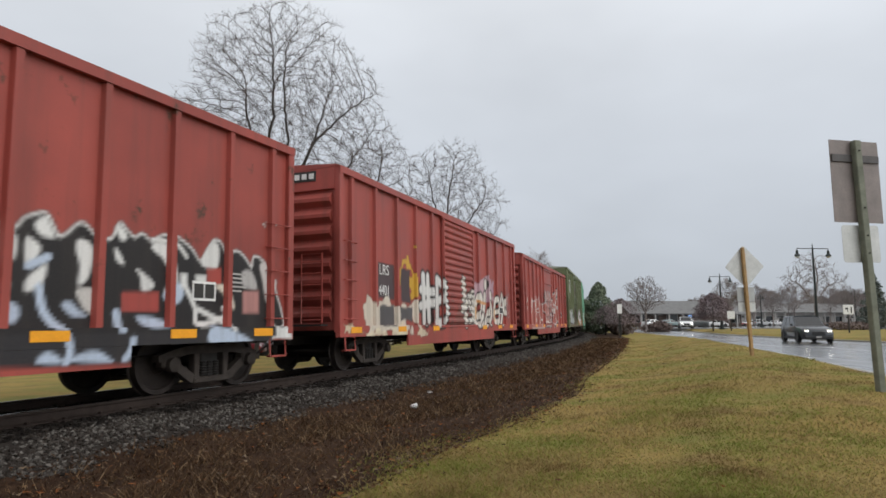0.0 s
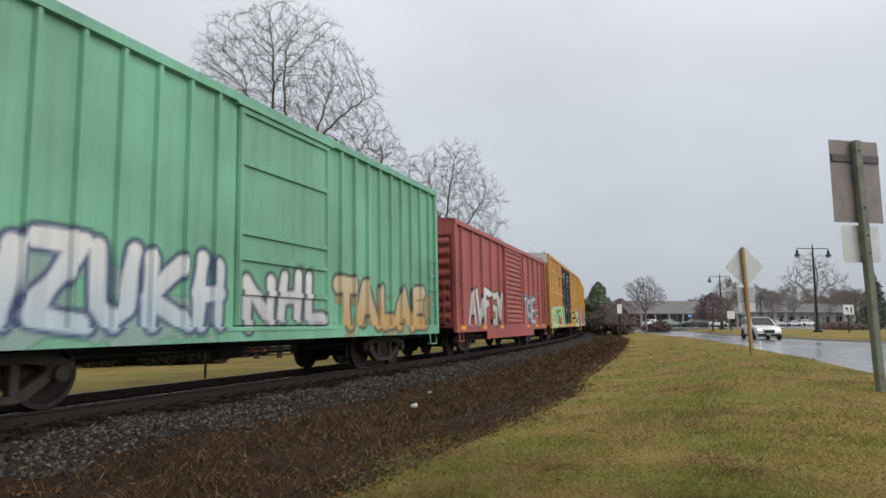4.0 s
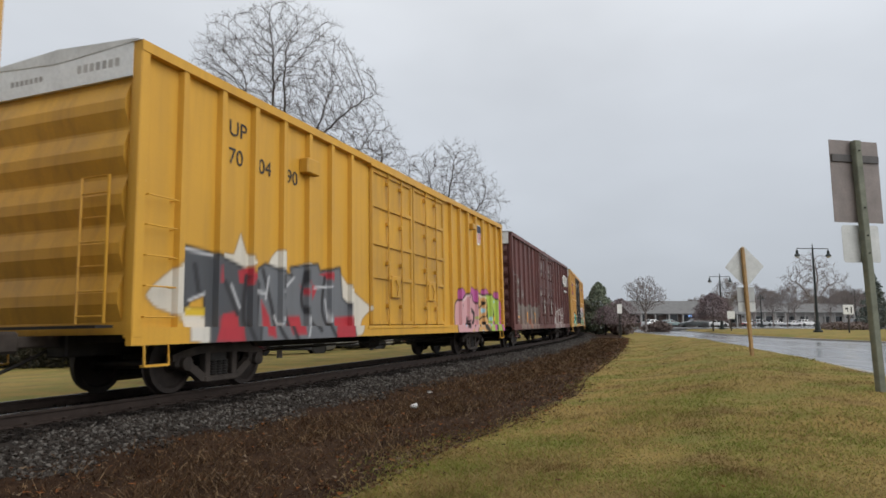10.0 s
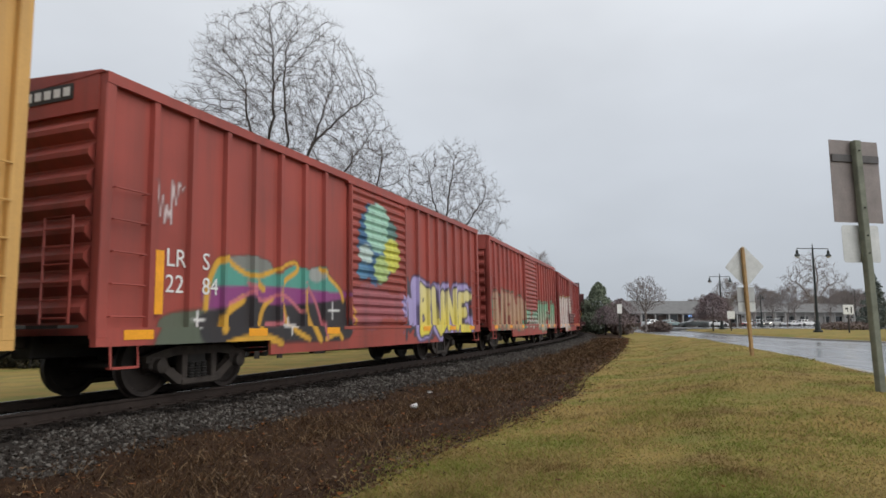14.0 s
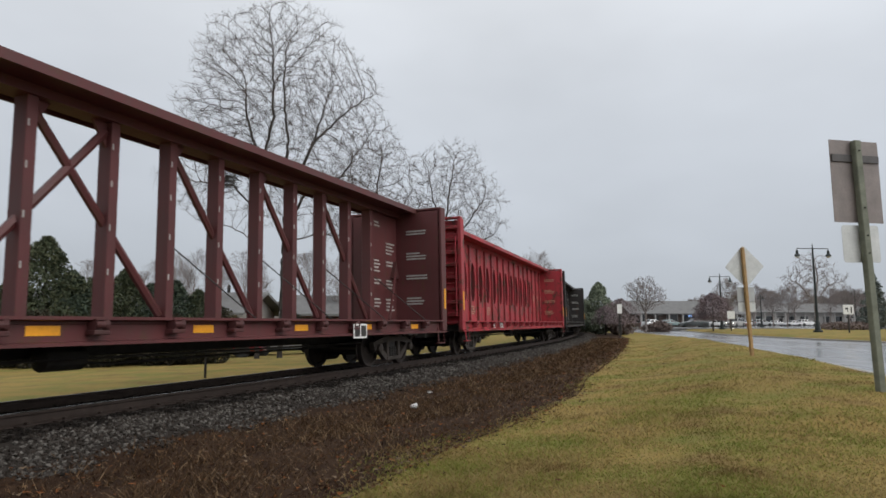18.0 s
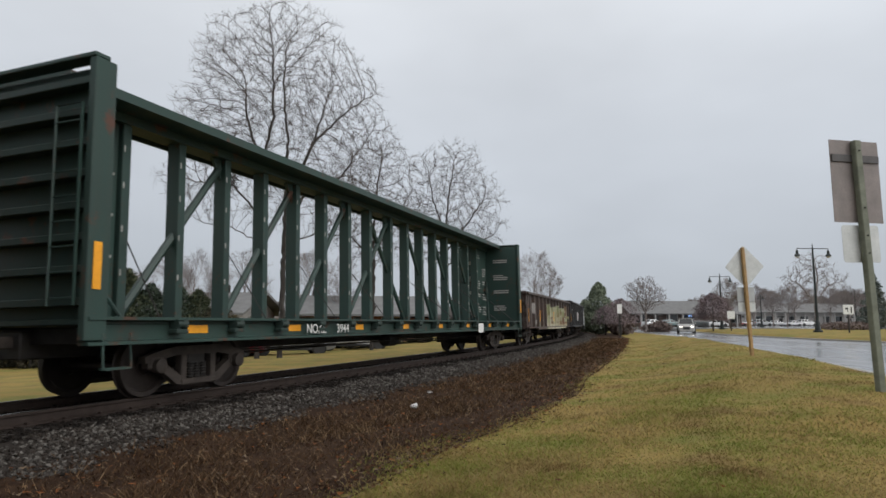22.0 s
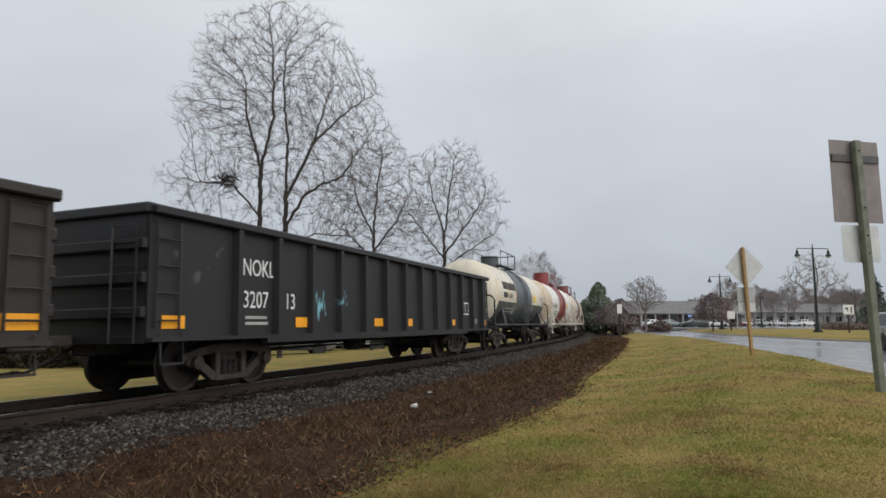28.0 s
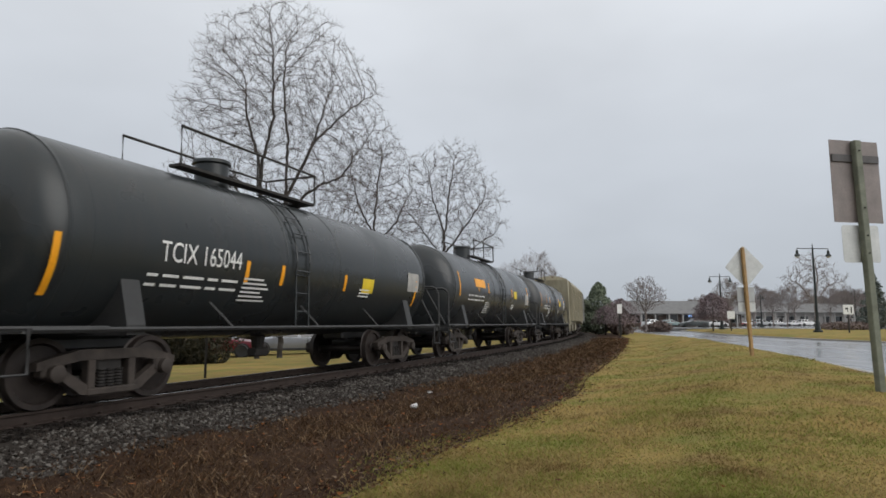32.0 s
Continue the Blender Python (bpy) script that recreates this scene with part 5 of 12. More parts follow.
# ---- the train, from its head ----
RED, RED2, RED3 = (0.335, 0.064, 0.049), (0.350, 0.068, 0.054), (0.40, 0.10, 0.09)
TBOX, AMB = (0.60, 0.345, 0.105), (0.62, 0.335, 0.040)
BLACKDOOR = (0.022, 0.023, 0.025)
K_, W_ = (0.012, 0.011, 0.012), (0.72, 0.72, 0.70)
ROOF_PALE = (0.50, 0.50, 0.48)
LRS_POSTS = [-7.1, -5.9, -4.65, -3.4, -2.15, 2.4, 3.6, 4.8, 6.0, 7.1]
LRS_DOOR = [(-1.35, 1.65, "corr", None)]
NAVY = plain("navy_emblem", (0.035, 0.042, 0.085), 0.6, 0, 0.15)
BLUE, CRIM = plain("blue_emblem", (0.05, 0.08, 0.36), 0.6, 0, 0.15), plain("red_emblem", (0.42, 0.04, 0.05), 0.6, 0, 0.15)
MAROON = plain("maroon_lettering", (0.22, 0.05, 0.06), 0.6, 0, 0.2)


def sill_marks(v, half, z=0.86, y=-1.592):
    for x in (-half + 0.4, -half * 0.62, -half * 0.3, half * 0.35, half * 0.62, half - 1.1):
        part("reflector", Geo().box(x, x + 0.5, y, y + 0.006, z, z + 0.13), AMBER, v)


# ---- sprayed pictures, one function each ----
def mural_black_white():
    """Black tangled letter forms with white and pale blue facets."""
    m = []
    m.append(Shape([(1.99, 2.13), (2.34, 2.16), (2.51, 2.14), (2.62, 2.27), (2.73, 2.33), (2.87, 2.36), (2.97, 2.21), (3.05, 2.11), (3.16, 2.16), (3.29, 2.29), (3.39, 2.31), (3.57, 2.18), (3.8, 2.17), (3.91, 2.39), (4, 2.34), (4.16, 2.23), (4.29, 2.3), (4.45, 2.22), (4.65, 2.32), (4.88, 2.34), (5.09, 2.26), (5.25, 2.16), (5.41, 2.01), (5.58, 2.24), (5.71, 2.38), (5.85, 2.35), (6, 2.18), (6.22, 2.26), (6.42, 2.18), (6.62, 2.01), (6.68, 2.21), (6.93, 2.14), (7.12, 1.9), (7.29, 1.61), (7.26, 0.85), (3.89, 0.77), (2.08, 0.8)], K_, W_, 0.045))
    m.append(Shape([(1.99, 2.07), (2.49, 2.12), (2.53, 1.82), (2.37, 1.76), (2.01, 1.77)], W_))
    m.append(Shape([(2.04, 1.3), (2.55, 1.31), (2.57, 1.09), (2.06, 1.06)], (0.46, 0.54, 0.66)))
    m.append(Shape([(2.03, 1.54), (2.41, 1.53), (2.46, 1.46), (2.04, 1.36)], W_))
    m.append(Shape([(2.64, 2.06), (2.74, 2.04), (2.83, 1.95), (2.73, 1.78), (2.65, 1.76)], W_))
    m.append(Shape([(2.74, 2.24), (2.86, 2.34), (2.94, 2.23), (2.99, 2.1), (2.85, 2.1), (2.77, 2.16)], W_))
    m.append(Shape([(2.91, 1.77), (2.88, 1.56), (2.79, 1.48), (2.67, 1.44), (2.67, 1.57), (2.77, 1.68)], W_))
    m.append(Shape([(3.32, 2.12), (3.48, 2.09), (3.53, 1.95), (3.5, 1.73), (3.43, 1.59), (3.33, 1.56), (3.35, 1.79), (3.28, 2)], W_))
    m.append(Shape([(3.31, 1.48), (3.43, 1.52), (3.61, 1.49), (3.63, 1.2), (3.45, 1.24), (3.36, 1.36)], (0.60, 0.58, 0.55)))
    m.append(Shape([(3.14, 1.33), (3.25, 1.34), (3.34, 1.26), (3.47, 1.17), (3.29, 1.16), (3.15, 1.26)], (0.46, 0.54, 0.66)))
    m.append(Shape([(3.85, 2.35), (3.96, 2.35), (4.04, 2.23), (3.94, 2.18)], W_))
    m.append(Shape([(3.85, 2.08), (3.96, 1.96), (4, 1.86), (3.88, 1.91)], W_))
    m.append(Shape([(4.45, 2.16), (4.62, 2.24), (4.83, 2.16), (4.92, 1.92), (4.96, 1.72), (4.86, 1.55), (4.7, 1.5), (4.8, 1.75), (4.68, 1.99), (4.53, 2.08)], W_))
    m.append(Shape([(4.19, 1.83), (4.41, 1.72), (4.53, 1.6), (4.38, 1.52), (4.3, 1.56), (4.28, 1.71)], W_))
    m.append(Shape([(4.23, 1.17), (4.44, 1.17), (4.72, 1.11), (4.83, 1.05), (4.54, 1.01), (4.33, 1.06)], (0.46, 0.54, 0.66)))
    m.append(Shape([(4.68, 1.48), (4.97, 1.68), (5.09, 1.51), (4.92, 1.34)], (0.46, 0.54, 0.66)))
    m.append(Shape([(5.47, 2.14), (5.68, 2.36), (5.81, 2.27), (5.78, 1.95), (5.6, 1.93), (5.43, 1.98)], W_))
    m.append(Shape([(5.73, 1.66), (6.02, 1.69), (6.16, 1.47), (6.2, 1.31), (6.03, 1.36), (5.93, 1.55)], (0.66, 0.60, 0.50)))
    m.append(Shape([(6.37, 1.93), (6.61, 1.96), (6.77, 1.68), (6.55, 1.66), (6.4, 1.71)], (0.45, 0.43, 0.42)))
    m.append(Shape([(6.83, 2.08), (6.99, 2.14), (7.12, 1.9), (7.33, 1.83), (7.18, 1.6), (7.02, 1.45), (6.92, 1.79)], (0.60, 0.56, 0.54)))
    m.append(Shape([(5.31, 1.81), (5.54, 1.82), (5.54, 1.68), (5.32, 1.67)], W_, soft=False))
    m.append(Shape([(5.01, 1.81), (5.14, 1.82), (5.15, 1.6), (5.02, 1.6)], W_, soft=False))
    m.append(Stroke([(2.83, 1.5), (2.89, 1.24), (3.03, 1.07), (3.14, 1.01)], 0.05, (0.46, 0.54, 0.66)))
    m.append(Stroke([(5.13, 1.6), (5.32, 1.31), (5.39, 1.06), (6, 1.19), (5.93, 1.32)], 0.04, W_))
    m.append(Stroke([(3.91, 1.21), (3.96, 0.99)], 0.06, (0.46, 0.54, 0.66)))
    m.append(Stroke([(5.38, 1.29), (5.81, 1.14), (6.08, 1.05), (6.17, 0.92)], 0.04, W_))
    m.append(Stroke([(2.69, 1.74), (2.92, 1.86)], 0.05, (0.46, 0.54, 0.66)))
    m.append(Stroke([(4.47, 2.25), (4.89, 2.25), (5.12, 2.07)], 0.03, W_))
    m.append(Shape([(3.98, 1.49), (4.61, 1.52), (4.62, 1.24), (3.99, 1.23)], (0.36, 0.062, 0.05), soft=False))
    m.append(Shape([(5.55, 1.93), (5.87, 1.96), (5.88, 1.7), (5.56, 1.68)], (0.38, 0.065, 0.05), soft=False))
    m.append(Shape([(6.4, 1.61), (6.81, 1.63), (6.82, 1.25), (6.41, 1.24)], (0.46, 0.22, 0.20), soft=False))
    m.append(Shape([(2.07, 0.96), (7.09, 0.94), (7.1, 0.53), (4.85, 0.53), (3.18, 0.56), (2.09, 0.6)], (0.022, 0.021, 0.024), soft=False))
    m.append(Shape([(2.79, 0.63), (2.92, 0.75), (3.12, 0.64), (3.07, 0.6)], (0.46, 0.54, 0.66)))
    m.append(Shape([(3.24, 0.62), (3.36, 0.71), (3.59, 0.73), (3.77, 0.63), (3.79, 0.58)], (0.46, 0.54, 0.66)))
    m.append(Shape([(6.57, 0.77), (5.58, 0.75), (5.69, 1.05)], (0.46, 0.54, 0.66)))
    m.append(Shape([(5.83, 0.61), (5.89, 0.79), (6.12, 0.84), (6.05, 0.72)], (0.46, 0.54, 0.66)))
    m.append(Stroke([(4.13, 0.86), (4.1, 0.72), (4.01, 0.61)], 0.05, (0.46, 0.54, 0.66)))
    m.append(Stroke([(3.18, 0.89), (3.21, 0.72), (3.16, 0.61)], 0.05, (0.46, 0.54, 0.66)))
    return m


def mural_cream_script():
    """Loose cream script with black edges over a faded lilac field."""
    m = []
    m.append(Shape([(1.64, 2.33), (2.43, 2.52), (3.86, 2.94), (3.73, 2.12), (2.82, 1.91), (2.42, 2.12), (2.21, 2.02), (1.65, 2.1)], (0.50, 0.33, 0.37), soft=False))
    m.append(Stroke([(0.53, 2.45), (0.6, 2.06), (0.58, 1.67), (0.71, 1.29), (0.79, 1.08)], 0.17, (0.70, 0.66, 0.60), K_, 0.06))
    m.append(Stroke([(0.4, 1.53), (0.78, 1.67), (1.11, 1.95), (1.51, 2.08)], 0.13, (0.70, 0.66, 0.60), K_, 0.06))
    m.append(Stroke([(1.13, 1.13), (1.6, 1.17)], 0.1, (0.70, 0.66, 0.60), K_, 0.06))
    m.append(Stroke([(1.14, 1.98), (1.2, 1.57), (1.45, 1.62)], 0.11, (0.70, 0.66, 0.60), K_, 0.06))
    m.append(Stroke([(1.81, 2.07), (1.86, 1.9), (1.78, 1.64), (1.69, 1.37), (1.6, 1.17)], 0.13, (0.70, 0.66, 0.60), K_, 0.06))
    m.append(Stroke([(1.61, 1.92), (1.47, 1.59), (1.51, 1.27), (1.65, 1.15)], 0.13, (0.70, 0.66, 0.60), K_, 0.06))
    m.append(Stroke([(2.71, 2.07), (2.43, 2.02), (2.18, 1.82), (2.01, 1.53), (2.05, 1.23), (2.24, 1.05), (2.55, 1.07)], 0.13, (0.70, 0.66, 0.60), K_, 0.06))
    m.append(Stroke([(2.71, 2.07), (2.87, 1.92), (2.75, 1.66), (2.49, 1.43), (2.25, 1.29)], 0.12, (0.70, 0.66, 0.60), K_, 0.06))
    m.append(Stroke([(3.24, 2.08), (3.17, 1.77), (3.02, 1.43), (2.9, 1.1)], 0.14, (0.70, 0.66, 0.60), K_, 0.06))
    m.append(Stroke([(2.98, 1.34), (2.73, 1.16), (2.61, 1.05)], 0.11, (0.70, 0.66, 0.60), K_, 0.06))
    m.append(Stroke([(4, 2.15), (3.97, 1.82), (3.67, 1.54), (3.37, 1.2), (3.24, 1.05)], 0.13, (0.70, 0.66, 0.60), K_, 0.06))
    m.append(Stroke([(3.97, 1.81), (4.11, 1.56), (4.07, 1.3), (3.76, 1.06), (3.56, 1.18)], 0.09, (0.70, 0.66, 0.60), K_, 0.06))
    m.append(Stroke([(5.1, 2.02), (4.7, 1.97), (4.5, 1.65), (4.45, 1.33), (4.66, 1.12), (5.03, 1.2)], 0.11, (0.70, 0.66, 0.60), K_, 0.06))
    m.append(Stroke([(5.1, 2), (5.17, 1.78), (4.93, 1.57), (4.6, 1.48)], 0.09, (0.70, 0.66, 0.60), K_, 0.06))
    m.append(Stroke([(5.6, 2.18), (5.37, 1.81), (5.21, 1.45), (5.16, 1.14)], 0.09, (0.70, 0.66, 0.60), K_, 0.06))
    m.append(Stroke([(5.64, 2.19), (5.78, 1.84), (5.65, 1.41), (5.45, 1.04)], 0.1, (0.70, 0.66, 0.60), K_, 0.06))
    m.append(Stroke([(6.07, 2.09), (5.86, 1.74), (5.97, 1.46), (6.31, 1.54)], 0.08, (0.70, 0.66, 0.60), K_, 0.06))
    m.append(Shape([(3.36, 2.7), (3.51, 2.59), (3.47, 2.37), (3.33, 2.29), (3.2, 2.42), (3.24, 2.6)], (0.70, 0.66, 0.60), K_, 0.06))
    m.append(Stroke([(2.22, 1.85), (2.52, 1.82), (3.34, 1.78)], 0.05, (0.62, 0.30, 0.10)))
    m.append(Stroke([(2.09, 1.59), (2.08, 1.28)], 0.08, (0.62, 0.36, 0.16)))
    m.append(Stroke([(4.48, 1.57), (4.49, 1.19)], 0.07, (0.62, 0.36, 0.16)))
    m.append(Stroke([(6.36, 2.2), (6.66, 2), (6.42, 1.65), (6.76, 1.38), (6.56, 1.27)], 0.02, (0.60, 0.48, 0.48)))
    m.append(Stroke([(6.76, 2.29), (6.42, 1.93), (6.82, 1.67), (6.46, 1.38)], 0.02, (0.60, 0.48, 0.48)))
    return m


def mural_white_outline():
    """Angular letter forms in white outline with dark shadows."""
    m = []
    m.append(Shape([(-1.44, 2.59), (-1.33, 2.67), (-1.15, 2.68), (-0.94, 2.59), (-0.85, 2.42), (-0.84, 2.22), (-1.03, 2.3), (-1.14, 2.39), (-1.34, 2.47), (-1.43, 2.45)], (0.42, 0.135, 0.11), W_, 0.05, (0.055, 0.035, 0.035), 0.13, soft=False))
    m.append(Shape([(-1.03, 2.8), (-0.9, 2.73), (-0.61, 2.62), (-0.59, 2.25), (-0.8, 2.27), (-0.85, 2.5), (-1.01, 2.57)], (0.42, 0.135, 0.11), W_, 0.05, (0.055, 0.035, 0.035), 0.13, soft=False))
    m.append(Shape([(-1.87, 2.02), (-1.41, 2.13), (-1.03, 2.21), (-0.65, 2.15), (-0.38, 2), (-0.25, 1.84), (-0.32, 1.63), (-0.18, 1.45), (-0.09, 1.22), (-0.11, 0.94), (-0.95, 0.94), (-1.22, 0.94), (-1.24, 1.23), (-1, 1.48), (-1.26, 1.65), (-1.86, 1.76)], (0.42, 0.135, 0.11), W_, 0.05, (0.055, 0.035, 0.035), 0.13, soft=False))
    m.append(Shape([(-0.19, 2.93), (-0.07, 2.81), (0.25, 2.65), (0.35, 0.93), (-0.03, 0.94), (-0.1, 1.44), (-0.17, 1.96)], (0.42, 0.135, 0.11), W_, 0.05, (0.055, 0.035, 0.035), 0.13, soft=False))
    m.append(Shape([(0.51, 2.8), (0.89, 2.56), (0.97, 1.66), (0.69, 1.55), (0.55, 1.72)], (0.42, 0.135, 0.11), W_, 0.05, (0.055, 0.035, 0.035), 0.13, soft=False))
    m.append(Shape([(0.32, 1.38), (0.52, 1.53), (0.97, 1.55), (1.21, 1.34), (1.15, 1.16), (0.98, 1.32), (0.57, 1.28), (0.63, 0.93), (0.36, 0.93)], (0.42, 0.135, 0.11), W_, 0.05, (0.055, 0.035, 0.035), 0.13, soft=False))
    m.append(Shape([(1.52, 2.81), (1.67, 2.96), (1.89, 2.92), (2.1, 2.64), (2.37, 2.87), (2.65, 2.84), (2.82, 2.65), (2.95, 3.08), (3.09, 2.8), (3.36, 3.07), (3.27, 2.6), (3.47, 2.32), (3.29, 2), (3.46, 1.68), (3.4, 1.18), (2.71, 0.99), (1.66, 0.99), (1.5, 1.35), (1.4, 1.69), (1.29, 2.02), (1.08, 2.18), (1.1, 2.35), (1.51, 2.39)], (0.42, 0.135, 0.11), W_, 0.05, (0.055, 0.035, 0.035), 0.13, soft=False))
    m.append(Stroke([(-1.14, 2.44), (-1.1, 2.25), (-1.3, 2.31)], 0.032, W_))
    m.append(Stroke([(-0.34, 2.01), (-0.19, 1.81), (-0.2, 1.52)], 0.032, W_))
    m.append(Stroke([(-0.7, 1.49), (-0.76, 1.29), (-0.9, 1.36)], 0.032, W_))
    m.append(Stroke([(-0.62, 1.43), (-0.65, 1.23), (-0.53, 1.13), (-0.14, 1.17)], 0.032, W_))
    m.append(Stroke([(1.67, 2.36), (2.01, 2.27), (2.28, 2.09), (2.21, 1.73)], 0.032, W_))
    m.append(Stroke([(2.37, 2.63), (2.44, 1.56), (2.29, 1.14)], 0.032, W_))
    m.append(Stroke([(2.44, 2.39), (2.63, 2.04), (2.66, 1.17)], 0.032, W_))
    m.append(Stroke([(2.82, 2.23), (3.25, 2.34), (2.84, 2.37)], 0.032, W_))
    m.append(Stroke([(2.85, 2.21), (3.29, 2.06)], 0.032, W_))
    m.append(Stroke([(1.54, 1.59), (1.75, 1.69), (1.93, 1.54), (1.77, 1.32)], 0.032, W_))
    m.append(Stroke([(2.27, 1.69), (1.96, 1.45), (1.98, 1.05), (2.36, 1.01)], 0.032, W_))
    m.append(Stroke([(2.91, 1.44), (3.31, 1.18)], 0.032, W_))
    m.append(Stroke([(-1.21, 0.96), (-0.89, 1.16), (-0.05, 1.11), (0.31, 0.95)], 0.032, W_))
    m.append(Stroke([(1.88, 2.34), (2.12, 2), (1.9, 1.76)], 0.032, W_))
    m.append(Shape([(0.3, 1.97), (0.51, 1.99), (0.53, 1.6), (0.31, 1.59)], (0.03, 0.028, 0.03), soft=False))
    m.append(Shape([(0.57, 1.41), (0.92, 1.42), (0.92, 1.3), (0.57, 1.29)], (0.10, 0.07, 0.07), soft=False))
    m.append(Shape([(-1.21, 0.93), (-1.32, 0.74), (-1.05, 0.92)], (0.50, 0.42, 0.40), soft=False))
    m.append(Shape([(-0.12, 0.91), (0.19, 0.67), (0.27, 0.92)], (0.50, 0.42, 0.40), soft=False))
    m.append(Shape([(1.66, 0.91), (1.62, 0.71), (1.91, 0.92)], (0.50, 0.42, 0.40), soft=False))
    m.append(Shape([(2.29, 0.88), (2.58, 0.62), (2.54, 0.91)], (0.50, 0.42, 0.40), soft=False))
    m.append(Stroke([(3.62, 1.66), (3.71, 1.36), (3.88, 1.62), (4.06, 1.36), (4.24, 1.64), (4.43, 1.37)], 0.02, (0.58, 0.42, 0.42)))
    return m


def mural_pale_green():
    """Swollen pale green letter forms with white edges and red behind."""
    m = []
    m.append(Shape([(-8.74, 1.17), (-8.6, 1.56), (-8.43, 1.83), (-8.22, 1.91), (-8.22, 0.86), (-8.68, 0.78)], (0.50, 0.06, 0.06)))
    m.append(Shape([(-7.2, 1.89), (-6.97, 2.09), (-6.65, 2.15), (-6.19, 2.12), (-5.75, 2.03), (-5.07, 1.95), (-3.83, 2.04), (-2, 2.03), (-2.01, 0.71), (-6.96, 0.83)], (0.50, 0.08, 0.11)))
    m.append(Shape([(-8.39, 1.56), (-8.35, 1.83), (-8.2, 1.99), (-7.89, 2.04), (-7.57, 1.96), (-7.36, 1.78), (-7.19, 1.96), (-6.89, 2), (-6.42, 1.92), (-6.08, 2.03), (-5.88, 1.9), (-5.77, 1.65), (-5.7, 2.04), (-4.84, 1.97), (-4.75, 1.65), (-4.66, 1.85), (-4.27, 2.08), (-4.01, 1.91), (-3.9, 1.96), (-3.12, 2.03), (-2.25, 2.09), (-2.12, 1.23), (-2.18, 0.82), (-4.25, 0.7), (-5.75, 0.68), (-5.92, 0.78), (-7.07, 0.79), (-7.84, 0.76), (-8.57, 0.77), (-8.61, 0.94), (-8.48, 1.1), (-8.21, 1.21), (-8.19, 1.3), (-8.39, 1.37)], (0.40, 0.66, 0.36), (0.78, 0.80, 0.76), 0.07))
    m.append(Shape([(-7.82, 1.57), (-7.68, 1.57), (-7.7, 1.4), (-7.8, 1.43)], (0.55, 0.07, 0.09)))
    m.append(Shape([(-7.27, 1.42), (-7.19, 1.42), (-7.12, 1.28), (-7.37, 1.29)], (0.55, 0.07, 0.09)))
    m.append(Shape([(-6.54, 1.48), (-6.36, 1.48), (-6.39, 1.33), (-6.54, 1.33)], (0.55, 0.07, 0.09)))
    m.append(Shape([(-5.04, 1.66), (-4.75, 1.67), (-4.74, 0.97), (-5.23, 0.95)], (0.55, 0.07, 0.09)))
    m.append(Shape([(-4.43, 1.48), (-4.24, 1.38), (-4.07, 1.05), (-4.19, 0.88), (-4.4, 1.08), (-4.53, 1.3)], (0.55, 0.07, 0.09)))
    m.append(Shape([(-7.85, 1.05), (-7.64, 1.06), (-7.82, 0.96)], (0.55, 0.07, 0.09)))
    m.append(Shape([(-8.32, 1.82), (-8.13, 1.95), (-7.69, 1.92), (-7.74, 1.7), (-8.21, 1.66), (-8.37, 1.61)], (0.24, 0.28, 0.11)))
    m.append(Shape([(-6.42, 1.86), (-6.04, 1.96), (-5.79, 1.7), (-5.94, 1.54), (-6.29, 1.58)], (0.24, 0.28, 0.11)))
    m.append(Shape([(-7.33, 0.83), (-7.18, 0.94), (-7.08, 0.78), (-7.43, 0.79)], (0.24, 0.28, 0.11)))
    m.append(Shape([(-5.04, 1.37), (-5.2, 0.89), (-5.44, 0.77), (-5.34, 1.1)], (0.24, 0.28, 0.11)))
    m.append(Shape([(-3.12, 1.96), (-2.81, 1.98), (-2.82, 1.23), (-3.07, 1.23)], (0.24, 0.28, 0.11)))
    m.append(Shape([(-8.06, 1.33), (-7.77, 1.35), (-7.76, 1.22), (-8.06, 1.21)], (0.24, 0.28, 0.11)))
    m.append(Shape([(-6.22, 1.34), (-6.09, 1.34), (-6.08, 0.92), (-6.21, 0.93)], (0.60, 0.36, 0.03)))
    m.append(Shape([(-8.18, 0.87), (-7.48, 0.89), (-7.42, 0.8), (-8.17, 0.81)], (0.60, 0.36, 0.03)))
    m.append(Shape([(-2.94, 1.47), (-2.76, 1.48), (-2.77, 0.86), (-2.94, 0.86)], (0.58, 0.40, 0.10)))
    m.append(Stroke([(-7.36, 1.8), (-7.37, 1.55), (-7.16, 1.22), (-7.05, 0.79)], 0.04, (0.78, 0.80, 0.76)))
    m.append(Stroke([(-5.76, 1.73), (-5.73, 1.2), (-5.65, 0.72)], 0.04, (0.78, 0.80, 0.76)))
    m.append(Stroke([(-4.66, 1.87), (-4.55, 1.45), (-4.7, 0.99), (-4.9, 0.78)], 0.04, (0.78, 0.80, 0.76)))
    m.append(Stroke([(-3.96, 1.91), (-3.82, 1.22), (-3.93, 0.85)], 0.04, (0.78, 0.80, 0.76)))
    m.append(Stroke([(-3.22, 1.98), (-3.14, 0.84)], 0.04, (0.78, 0.80, 0.76)))
    m.append(Stroke([(-8.19, 1.3), (-7.77, 1.42), (-7.63, 1.57)], 0.04, (0.78, 0.80, 0.76)))
    m.append(Stroke([(-7.85, 1.06), (-7.46, 1.08), (-7.78, 0.78)], 0.04, (0.78, 0.80, 0.76)))
    m.append(Stroke([(-6.59, 1.52), (-6.55, 1.19), (-6.06, 1.24)], 0.04, (0.78, 0.80, 0.76)))
    return m


